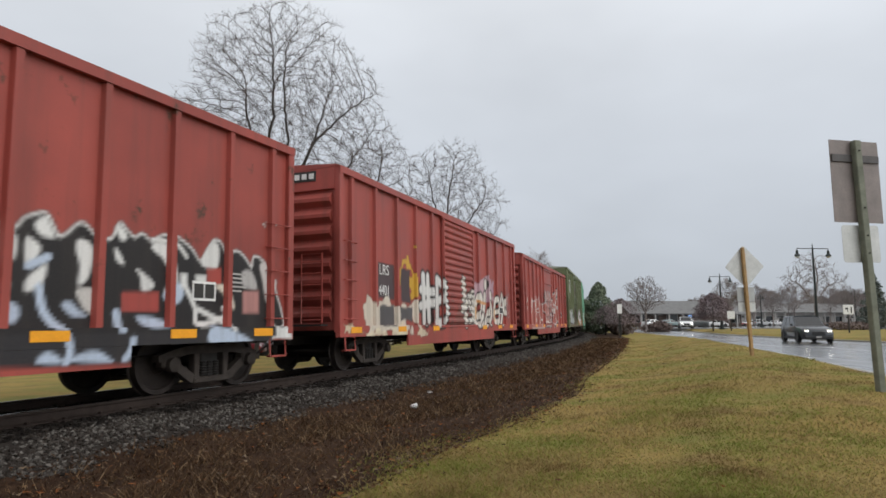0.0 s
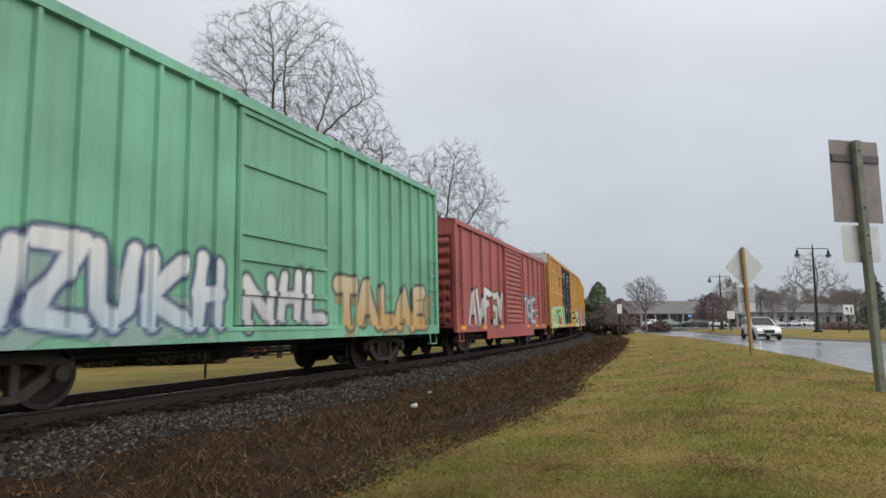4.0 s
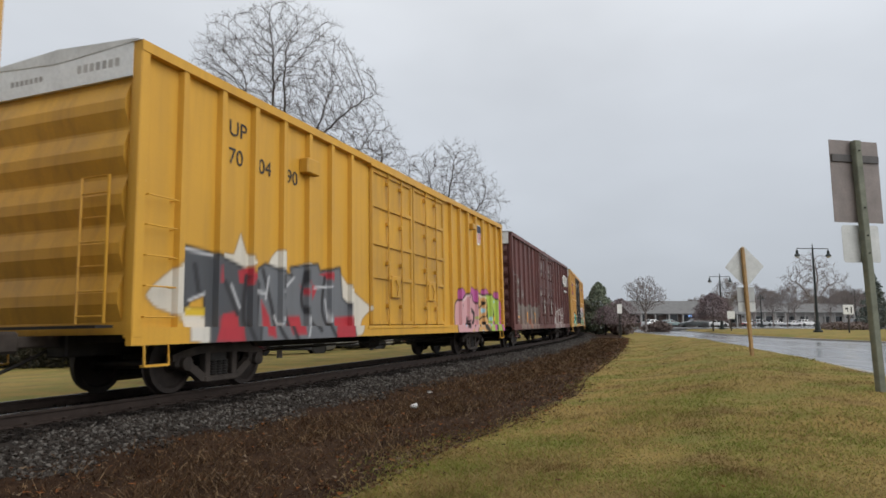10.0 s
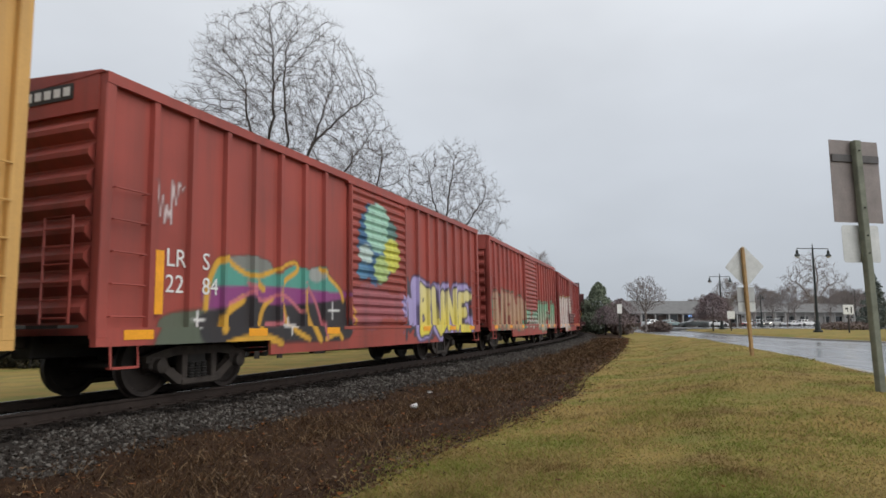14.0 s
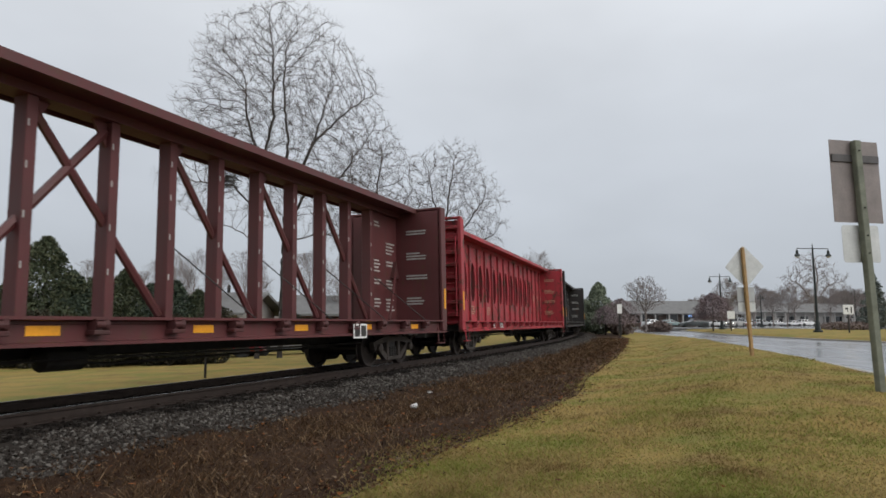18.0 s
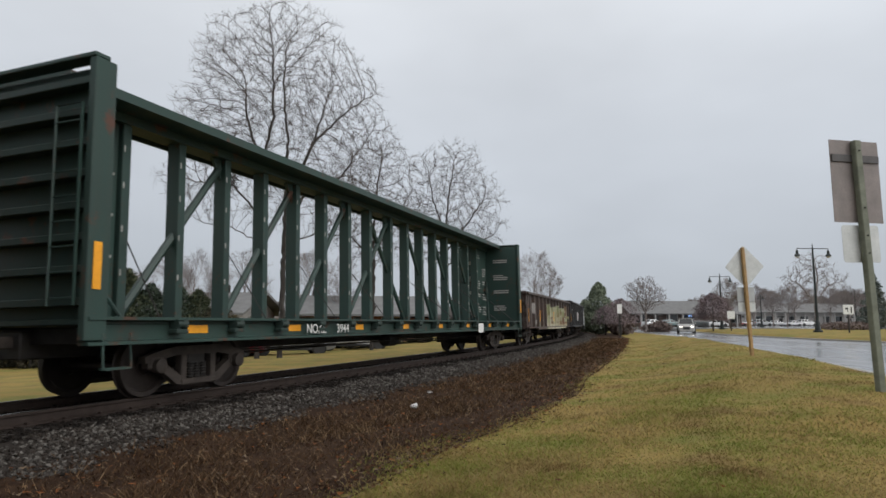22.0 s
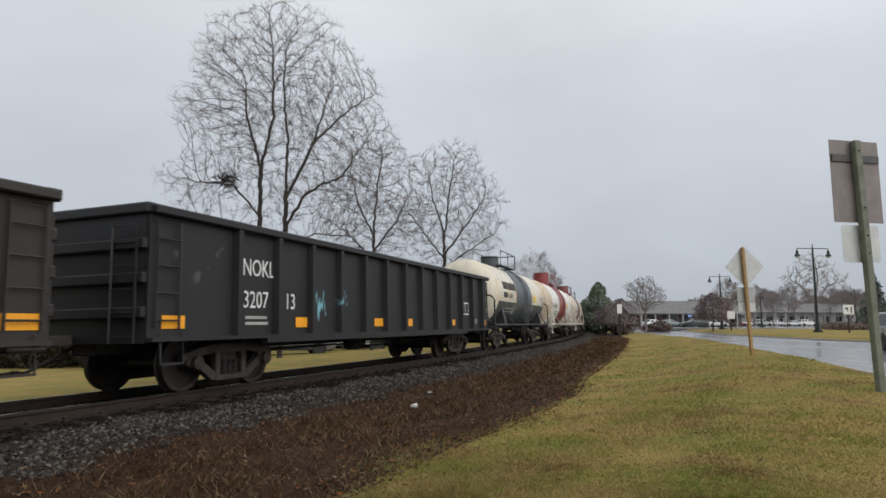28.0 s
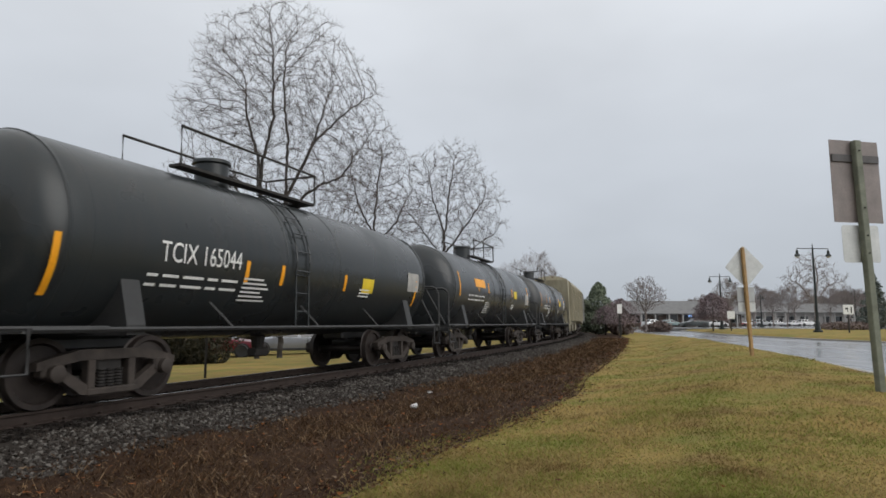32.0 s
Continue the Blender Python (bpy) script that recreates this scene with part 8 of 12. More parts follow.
PALEGREEN, OLIVE = (0.36, 0.64, 0.33), (0.24, 0.27, 0.11)
carG = tbox(89.24, 107.94, mural_pale_green() + mural_mint_and_yellow(),
            label="yellow boxcar with black plug doors and pale green sprayed lettering", arrows=(-4.2, 3.63, 0.62), mark=(5.3, 3.6))
for word, x, z in (("TB", -8.98, 3.72), ("OX", -8.18, 3.72), ("67", -8.98, 3.28), ("62", -8.18, 3.28), ("45", -7.38, 3.28)):
    write(word, 0.27, x, -1.512, z, DARK, carG)
motto(carG, DARK)
LILAC = (0.60, 0.48, 0.70)
carH = tbox(109.57, 127.93, mural_lilac() + [
                             Patch(1.9, 8.9, 0.75, 1.75, (0.14, 0.42, 0.55), 0.3, 7), Piece(3.6, 8.7, 0.8, 2.15, 5, (0.12, 0.30, 0.52), (0.48, 0.40, 0.66), (0.06, 0.05, 0.12), (0.16, 0.42, 0.52), (0.7, 0.75, 0.8), None, 64, 0.2, 0.14, 0.05, 0.2, "TRERU")],
            label="amber yellow boxcar with yellow plug doors and lilac sprayed lettering", col=AMB, dcol=(0.60, 0.325, 0.040), doors=((-2.3, 0.1), (0.1, 2.5)))
for word, x, z in (("BK", -8.95, 3.62), ("TY", -8.15, 3.62), ("16", -8.95, 3.18), ("00", -8.15, 3.18), ("00", -7.35, 3.18)):
    write(word, 0.27, x, -1.512, z, DARK, carH)
carI = tbox(129.81, 148.56, [], label="clean yellow boxcar with black plug doors", arrows=(-5.00, 3.63, 0.62), mark=(5.5, 3.6))
write("any", 0.24, -4.02, -1.512, 3.72, DARK, carI)
write("road", 0.24, -4.05, -1.512, 3.40, DARK, carI)
motto(carI, DARK)
J_POSTS = even(-8.37, -3.2, 7) + even(3.3, 8.4, 7)
carJ = boxcar("amber yellow boxcar with ribbed sides and sprayed lettering", 150.38, 168.87, 5.0, AMB, J_POSTS, [(-2.25, 0.2, "plug", AMB), (0.22, 2.65, "plug", AMB)],
              mural_grey_red() + mural_candy(),
              (), 0.18, 0.0, (0.66, 0.67, 0.66), ROOF_PALE, 5, 0.0, post_w=0.15, deep=0.1, zfine=2.7, fade=0.08)
for word, x, z in (("UP", -7.3, 4.2), ("70", -7.3, 3.72), ("04", -6.5, 3.72), ("90", -5.65, 3.72)):
    write(word, 0.28, x, -1.512, z, DARK, carJ)
part("step_bracket", Geo().box(-5.2, -4.75, -1.7, -1.5, 4.0, 4.3, 0.02), coat("car_paint", AMB, 0.3, 0, 0.45), carJ)
part("step_bracket", Geo().box(5.2, 5.5, -1.7, -1.5, 4.3, 4.5, 0.02), coat("car_paint", AMB, 0.3, 0, 0.45), carJ)


def shield(v, x, z, w, h):
    g = Geo().prism([(x - w / 2, z + h), (x + w / 2, z + h), (x + w * 0.5, z + h * 0.4), (x + w * 0.3, z + h * 0.1), (x, z), (x - w * 0.3, z + h * 0.1), (x - w * 0.5, z + h * 0.4)], 1, -1.514, -1.504)
    s_ = part("emblem_shield", g, WHITE, v, "red, white and blue shield emblem")
    part("emblem_top", Geo().box(x - w * 0.46, x + w * 0.46, -1.518, -1.5145, z + h * 0.62, z + h * 0.96), NAVY, s_)
    for k in range(5):
        q = x - w * 0.40 + k * w * 0.18
        part("emblem_stripe", Geo().box(q, q + w * 0.08, -1.518, -1.5145, z + h * (0.12 if 0 < k < 4 else 0.3), z + h * 0.6), CRIM, s_)


shield(carJ, 6.35, 3.85, 0.60, 0.75)
shield(carH, 5.45, 3.2, 0.55, 0.7)
write("BUILDING", 0.20, 6.0, -1.512, 3.62, DARK, carH)
write("AMERICA", 0.20, 6.0, -1.512, 3.32, DARK, carH)
MAR = (0.135, 0.050, 0.046)
carK = boxcar("dark maroon boxcar with plug doors and pale worn lettering", 170.50, 189.26, 4.98, MAR, [-8.6, -7.6, -6.5, -5.4, -4.4, -3.4, -2.75, 2.7, 3.7, 4.8, 6.0, 7.0, 7.9, 8.7], [(-2.44, 0.0, "plug", (0.125, 0.048, 0.043)), (0.02, 2.44, "plug", (0.125, 0.048, 0.043))],
              mural_pale_ghosts() + [Patch(-8.0, -2.8, 0.8, 1.9, (0.24, 0.17, 0.15), 0.35, 15, 0.8, 0.35), Piece(-7.9, -2.8, 0.85, 1.8, 5, (0.24, 0.15, 0.12), (0.21, 0.18, 0.16), (0.27, 0.24, 0.21), None, None, None, 83, 0.18), Patch(-5.6, -5.0, 0.85, 1.3, (0.45, 0.16, 0.08), 0.1, 3, 0.8), Scrawl(-8.9, -7.7, 2.95, 3.4, W_, 9, 4, 0.022), Scrawl(8.6, 9.1, 2.6, 3.5, W_, 12, 6, 0.022), Scrawl(-8.9, -8.0, 1.9, 2.2, W_, 7, 8, 0.022)],
              (), 0.3, 0.08, (0.66, 0.66, 0.64), (0.3, 0.29, 0.28), 7, 0.0, post_w=0.11, deep=0.09, zfine=3.6)
for word, x, z in (("DW", -8.5, 2.72), ("C", -7.45, 2.72), ("793", -8.5, 2.22), ("784", -7.48, 2.22)):
    write(word, 0.36, x, -1.512, z, GREYMARK, carK)
bars(carK, -8.5, -1.512, 1.65, 5, 0.9, 0.05, 0.06, GREYMARK, seed=6)
part("notice", Geo().box(-8.55, -7.75, -1.508, -1.502, 1.3, 1.38), AMBER, carK)
for i, d0 in enumerate((-2.44, 0.02)):
    bars(carK, d0 + 0.8, -1.538, 4.3, 7, 0.8, 0.045, 0.05, GREYMARK, seed=i + 3)
    bars(carK, d0 + 0.2, -1.538, 2.75, 3, 0.6, 0.04, 0.05, GREYMARK, seed=i + 5)
    part("placard", Geo().box(d0 + 1.1, d0 + 1.4, -1.61, -1.60, 1.6, 2.3), GREYMARK, carK, "pale worn placard")
    part("reflector", Geo().box(d0 + 0.25, d0 + 0.37, -1.538, -1.534, 1.3, 1.75), AMBER, carK)
for x in (-5.9, -3.9, 2.9, 6.2):
    part("reflector", Geo().box(x, x + 0.12, -1.51, -1.504, 1.1, 1.6), AMBER, carK)
# the rail company's device: a bent white line
g = Geo().tube([(7.62, -1.60, 4.02), (7.5, -1.6, 4.18), (7.02, -1.6, 4.18), (6.88, -1.6, 4.02), (6.88, -1.6, 3.68), (7.02, -1.6, 3.52), (7.55, -1.6, 3.52), (7.72, -1.6, 3.68), (7.72, -1.6, 4.14), (8.42, -1.6, 3.55), (8.42, -1.6, 4.16)], 0.075, 4)
part("emblem", g, WHITE, carK, "white bent-line emblem")
bars(carK, 6.9, -1.602, 3.25, 1, 1.5, 0.14, 0.05, GREYMARK, seed=2)
TEAL = (0.05, 0.46, 0.36)
carL = tbox(191.24, 209.98, mural_turquoise() + [
                             Piece(2.1, 8.4, 0.75, 2.25, 6, (0.5, 0.4, 0.5), (0.64, 0.60, 0.64), (0.5, 0.34, 0.44), (0.66, 0.58, 0.66), None, W_, 94, 0.26, 0.12, 0.06, 0.2, "OAUNOA"), Piece(2.3, 8.3, 0.85, 2.05, 6, (0.18, 0.34, 0.14), (0.60, 0.60, 0.60), K_, None, None, None, 95, 0.17, 0.12, 0.07, 0.3, "SARNEK")],
            label="yellow boxcar with black plug doors and turquoise sprayed lettering", arrows=(-7.0, 3.63, 0.62), mark=(5.4, 3.6))
for word, x, z, q in (("next", -8.25, 3.72, 0.22), ("load", -8.25, 3.40, 0.22), ("any", -6.2, 3.62, 0.22), ("road", -6.2, 3.30, 0.22), ("TB", -8.25, 2.50, 0.27), ("OX", -7.45, 2.50, 0.27), ("64", -8.25, 2.05, 0.27), ("08", -7.45, 2.05, 0.27), ("87", -6.6, 2.05, 0.27)):
    write(word, q, x, -1.512, z, DARK, carL)
motto(carL, GREYMARK)
PLANET = [Patch(-1.3, 1.6, 1.05, 1.9, (0.50, 0.16, 0.20), 0.2, 4, 0.7), Blob(-0.1, 2.95, 0.95, 1.0, (0.04, 0.13, 0.26), 0.12, 3), Blob(0.0, 3.35, 0.72, 0.62, (0.36, 0.60, 0.48), 0.04, 4), Blob(0.75, 3.3, 0.3, 0.35, (0.10, 0.22, 0.2), 0.1, 9), Blob(0.75, 2.75, 0.48, 0.45, (0.62, 0.62, 0.10), 0.04, 5), Blob(0.15, 2.35, 0.4, 0.36, (0.42, 0.55, 0.22), 0.06, 11), Blob(-0.65, 2.65, 0.38, 0.24, (0.50, 0.62, 0.58), 0.08, 12), Blob(-0.8, 2.25, 0.3, 0.24, (0.08, 0.22, 0.36), 0.1, 6)]
M_POSTS = [-6.95, -6.18, -5.40, -4.65, -3.9, -3.1, -2.35, 2.5, 3.25, 4.0, 4.75, 5.5, 6.25, 7.0]
carM = boxcar("red ribbed boxcar with a louvred door and bright sprayed pictures", 210.95, 226.60, 4.36, RED, M_POSTS, [(-1.4, 1.6, "corr", None)],
              PLANET + mural_teal_flame() + [
                        Patch(1.7, 7.2, 0.8, 2.1, (0.06, 0.05, 0.07), 0.35, 8, 1, 0.1), Piece(2.3, 6.9, 0.75, 2.2, 4, (0.38, 0.32, 0.60), (0.42, 0.36, 0.62), (0.12, 0.08, 0.16), None, None, None, 105, 0.28, 0.1, 0.05, 0.2, "BUNE"), Piece(2.4, 6.8, 0.78, 2.05, 4, (0.74, 0.62, 0.08), (0.70, 0.62, 0.30), (0.06, 0.05, 0.09), None, None, None, 106, 0.17, 0.1, 0.05, 0.2, "BUNE"), Patch(1.5, 2.2, 0.9, 1.7, (0.40, 0.34, 0.60), 0.2, 13, 1, 0.2), Scrawl(-6.9, -6.3, 2.5, 3.2, (0.6, 0.5, 0.5), 12, 4, 0.03)], zfine=4.05, skirt=0.25)
sill_marks(carM, 7.8)
write("LR", 0.27, -6.65, -1.512, 1.9, WHITE, carM)
write("S", 0.27, -5.9, -1.512, 1.9, WHITE, carM)
write("22", 0.27, -6.65, -1.512, 1.52, WHITE, carM)
write("84", 0.27, -5.9, -1.512, 1.52, WHITE, carM)
part("reflector", Geo().box(-6.9, -6.75, -1.585, -1.58, 1.2, 2.1), AMBER, carM)
carN = boxcar("red ribbed boxcar with green and tan sprayed lettering", 228.01, 243.62, 4.36, RED2, M_POSTS, [(-1.4, 1.6, "corr", None)],
              [Patch(-7.6, -1.4, 0.85, 1.9, (0.06, 0.24, 0.16), 0.3, 5, 1, 0.2), Piece(-7.2, -1.3, 0.85, 2.2, 6, (0.46, 0.29, 0.17), (0.44, 0.28, 0.20), (0.30, 0.08, 0.06), (0.06, 0.24, 0.16), None, None, 111, 0.22, 0.1), Piece(-1.3, 1.5, 0.9, 1.6, 4, (0.5, 0.45, 0.40), (0.16, 0.36, 0.24), (0.2, 0.1, 0.08), None, None, None, 112, 0.22), Piece(1.7, 7.0, 0.85, 2.0, 5, (0.46, 0.40, 0.32), (0.20, 0.40, 0.26), (0.2, 0.1, 0.08), (0.16, 0.30, 0.20), None, None, 113, 0.22, 0.12)], skirt=0.28)
sill_marks(carN, 7.7)
carO = boxcar("red ribbed boxcar with pinkish grey sprayed lettering", 244.95, 260.52, 4.24, (0.29, 0.046, 0.038), LRS_POSTS, [(-1.35, 2.0, "corr", None)],
              [Piece(-7.5, -0.3, 0.8, 2.6, 6, (0.56, 0.48, 0.46), (0.60, 0.52, 0.48), (0.12, 0.06, 0.06), (0.56, 0.47, 0.44), None, (0.55, 0.45, 0.2), 121, 0.3, 0.1, 0.04, 0.2, "RUSBEO"), Patch(-5.5, -4.7, 1.6, 2.1, (0.45, 0.18, 0.15), 0.15, 4, 1, 0.2), Patch(-2.9, -1.9, 1.5, 1.95, (0.42, 0.33, 0.31), 0.04, 5), Patch(-1.4, 2.1, 0.8, 1.75, (0.11, 0.035, 0.032), 0.04, 8), Ring(3.05, 1.65, 0.13, 0.026, W_), Ring(3.43, 1.65, 0.13, 0.026, W_), Scrawl(3.04, 3.44, 1.65, 1.92, W_, 5, 3, 0.022), Ring(4.00, 1.74, 0.13, 0.026, W_), Ring(4.38, 1.74, 0.13, 0.026, W_), Scrawl(3.99, 4.39, 1.74, 2.01, W_, 5, 4, 0.022), Ring(5.08, 1.87, 0.13, 0.026, W_), Ring(5.46, 1.87, 0.13, 0.026, W_), Scrawl(5.07, 5.47, 1.87, 2.14, W_, 5, 5, 0.022), Blob(5.2, 1.4, 0.25, 0.2, (0.05, 0.03, 0.03), 0.3, 5)], skirt=0.28, zfine=2.8)
sill_marks(carO, 7.6)
for v_, L_ in ((carA, 7.7), (carB, 7.7), (carC, 7.5), (carF, 7.8), (carN, 7.8), (carO, 7.7), (carK, 9.3)):
    f = part("stencil_box", Geo().box(L_ - 2.45, L_ - 1.95, -1.508, -1.503, 1.42, 1.72), WHITE, v_, "white-framed black stencil panel")
    for k in range(2):
        part("stencil_field", Geo().box(L_ - 2.42 + k * 0.23, L_ - 2.22 + k * 0.23, -1.512, -1.509, 1.46, 1.68), DARK, f)
    bars(v_, L_ - 1.6, -1.508, 1.9, 5, 0.4, 0.03, 0.04, GREYMARK, seed=int(L_ * 10))
for v_, L_, zz in ((carA, 7.7, 4.08), (carB, 7.68, 4.16), (carC, 7.58, 3.96), (carM, 7.82, 4.06)):
    p_ = part("number_board", Geo().box(-L_ - 0.03, -L_ - 0.012, 0.3 - 1.3, 0.3 - 0.3, zz, zz + 0.22), DARK, v_)
    for k in range(5):
        part("number_bar", Geo().box(-L_ - 0.036, -L_ - 0.031, -0.95 + k * 0.18, -0.83 + k * 0.18, zz + 0.05, zz + 0.17), WHITE, p_)
for v_, L_ in ((carG, 9.35), (carI, 9.37), (carL, 9.37), (carJ, 9.24), (carH, 9.18), (carK, 9.38)):
    for k in range(7):
        part("number_bar", Geo().box(-L_ - 0.018, -L_ - 0.012, -1.2 + k * 0.12, -1.12 + k * 0.12, 4.68, 4.80), GREYMARK, v_)
        part("number_bar", Geo().box(-L_ - 0.018, -L_ - 0.012, 0.3 + k * 0.10, 0.37 + k * 0.10, 4.68, 4.76), GREYMARK, v_)

TANPRINT = plain("faded_tan_print", (0.42, 0.27, 0.18), 0.7, 0, 0.2)
carP = centerbeam("dark maroon centrebeam lumber car, empty", 261.75, 284.6, (0.105, 0.026, 0.028), seed=0)
carQ = centerbeam("bright red centrebeam lumber car with oval holes, empty", 286.0, 308.48, (0.40, 0.030, 0.045), "holes", 0.55, 0.35, TANPRINT)
carR = centerbeam("brownish black centrebeam lumber car, empty", 309.7, 332.5, (0.022, 0.019, 0.019), seed=1, dirt=0.3)
carS = centerbeam("dark green centrebeam lumber car, empty", 333.85, 356.27, (0.021, 0.050, 0.042), seed=0, dirt=0.25)
for v_, word, num, x in ((carQ, "NS", "20789", -7.36), (carS, "NOKL", "3944", -6.3)):
    write(word, 0.19, x, -1.586, 0.88, WHITE, v_)
    write(num, 0.19, x + (1.0 if v_ is carQ else 1.15), -1.586, 0.88, WHITE, v_)
for v_ in (carS, carP):
    px_ = 4.65 if v_ is carS else 5.75
    p_ = part("sign_plate", Geo().box(px_, px_ + 0.6, -1.606, -1.596, 0.74, 1.06), WHITE, v_, "white enamel plate")
    if v_ is carS:
        continue
    part("plate_mark", Geo().box(5.80, 6.02, -1.61, -1.607, 0.78, 1.02), DARK, p_)
    part("plate_mark", Geo().box(6.07, 6.30, -1.61, -1.607, 0.78, 1.02), DARK, p_)
for v_, half_ in ((carP, 11.42), (carQ, 11.24), (carR, 11.4), (carS, 11.21)):
    for k in range(4):
        for c_ in (-0.75, 0.75):
            q = bars(v_, -0.35, 0, 0, 3 if k % 2 else 2, 0.7, 0.045, 0.04, GREYMARK if v_ is not carQ else TANPRINT, seed=k + int(c_))
            q.matrix_basis = pose(half_ - 0.34, c_, 3.9 - k * 0.68, 0, 0, -90)
    part("reflector", Geo().box(half_ - 0.2, half_ - 0.08, -1.572, -1.564, 1.5, 2.1), AMBER, v_)
    part("reflector", Geo().box(-half_ + 0.08, -half_ + 0.2, -1.572, -1.564, 1.5, 2.1), AMBER, v_)

carT = gondola("rusty brown gondola with faded yellow sprayed lettering", 357.94, 374.36, 2.56, (0.060, 0.042, 0.036), even(-6.6, 7.3, 12),
               [Patch(-2.6, 6.6, 0.65, 2.05, (0.42, 0.42, 0.28), 0.08, 3), Piece(-2.5, 6.4, 0.75, 2.0, 8, (0.30, 0.16, 0.10), (0.27, 0.30, 0.16), (0.40, 0.40, 0.28), None, None, None, 131, 0.16, 0.1, 0.05, 0.1, "ZTRUNCKS"), Patch(-2.6, 6.5, 0.7, 2.1, (0.19, 0.10, 0.065), 0.2, 21, 0.85, 0.62), Patch(-2.6, 6.5, 0.7, 2.1, (0.46, 0.45, 0.33), 0.2, 25, 0.8, 0.66), Patch(-7.9, -2.6, 0.8, 1.9, (0.17, 0.075, 0.05), 0.4, 6, 0.8, 0.5), Patch(-6.0, -3.0, 0.9, 1.2, (0.26, 0.28, 0.20), 0.15, 9, 0.8, 0.3), Patch(-2.6, 6.5, 0.7, 1.0, (0.55, 0.53, 0.40), 0.1, 5, 0.8, 0.3), Patch(-2.6, -2.2, 0.7, 2.0, (0.30, 0.36, 0.16), 0.1, 7), Patch(6.1, 6.6, 0.7, 2.0, (0.30, 0.36, 0.16), 0.1, 8), Blob(-6.6, 1.75, 0.25, 0.35, (0.40, 0.38, 0.36), 0.3, 6), Scrawl(6.9, 7.7, 0.9, 2.0, (0.5, 0.5, 0.25), 11, 4, 0.02)], dirt=0.35, rust=0.2)
carU = gondola("black gondola with large white sprayed letters", 375.81, 391.86, 2.69, (0.020, 0.020, 0.022), even(-7.1, 7.1, 13),
               mural_white_capitals() + [Scrawl(-7.4, -6.7, 1.4, 2.4, W_, 11, 3, 0.03)] , dirt=0.08, rust=0.0)
carV = gondola("grey gondola with dark posts and white sprayed lettering", 393.3, 409.3, 2.70, (0.17, 0.185, 0.195), even(-7.0, 7.0, 13), [Piece(-7.3, -5.2, 0.85, 2.15, 3, (0.6, 0.6, 0.6), W_, (0.3, 0.3, 0.3), (0.12, 0.13, 0.13), None, None, 151, 0.18), Blob(4.2, 1.4, 0.35, 0.45, (0.30, 0.38, 0.10), 0.3, 4), Blob(-3.6, 1.5, 0.3, 0.4, (0.36, 0.37, 0.38), 0.4, 7)], dirt=0.3, rust=0.0, rim=(0.05, 0.055, 0.06))
carX = gondola("dusty black gondola with amber reflector strips", 410.75, 426.67, 2.66, (0.030, 0.025, 0.023), even(-7.1, 7.1, 13), [Patch(-3.0, -2.2, 1.3, 1.9, (0.05, 0.03, 0.025), 0.2, 2), Patch(3.6, 4.3, 1.35, 1.95, (0.09, 0.07, 0.06), 0.2, 5), Patch(0.2, 1.0, 1.3, 1.7, (0.02, 0.02, 0.02), 0.1, 8)], dirt=0.2, rust=0.05)
carY = gondola("black gondola with white stencilled numbers", 428.08, 444.1, 2.75, (0.018, 0.018, 0.020), even(-6.17, 7.3, 13), [Scrawl(-3.75, -3.3, 1.1, 2.0, (0.2, 0.46, 0.52), 12, 3, 0.03), Scrawl(-2.9, -2.4, 1.2, 1.8, (0.18, 0.36, 0.42), 9, 6, 0.025), Patch(-7.4, -6.6, 1.4, 2.2, (0.13, 0.13, 0.13), 0.3, 6, 0.7, 0.5)], dirt=0.08, rust=0.0)
write("NOKL", 0.30, -5.99, -1.470, 1.89, WHITE, carY, width=0.78)
write("3207", 0.30, -5.97, -1.470, 1.34, WHITE, carY, width=0.85)
write("13", 0.30, -4.76, -1.470, 1.34, WHITE, carY, width=0.85)
write("890", 0.28, -4.32, -1.470, 1.27, WHITE, carU, width=0.72)
write("215800", 0.08, -4.28, -1.470, 1.07, GREYMARK, carU)
write("66100", 0.08, -4.25, -1.470, 0.92, GREYMARK, carU)
write("NOKL", 0.24, -5.9, -1.470, 2.1, WHITE, carV)
for v_ in (carT, carU, carV, carX, carY):
    for x in ((-7.75, -4.55, -1.48, 1.6, 4.45, 7.6) if v_ is carU else (-7.75, -4.4, -1.1, 0.7, 4.1, 7.4)):
        tall = v_ in (carT, carU, carV)
        part("reflector", Geo().box(x, x + (0.13 if tall else 0.45), -1.474, -1.466, 1.15 if tall else 1.0, 1.75 if tall else 1.19), AMBER, v_)
    f = part("stencil_box", Geo().box(5.2, 5.9, -1.474, -1.466, 1.35, 1.75), WHITE, v_, "white-framed black stencil panel")
    for k in range(2):
        part("stencil_field", Geo().box(5.24 + k * 0.33, 5.53 + k * 0.33, -1.478, -1.475, 1.39, 1.71), DARK, f)
    bars(v_, -5.9, -1.474, 1.2, 2, 0.7, 0.05, 0.05, GREYMARK, seed=5)
    bars(v_, 6.4, -1.474, 1.2, 2, 0.6, 0.04, 0.05, GREYMARK, seed=7)

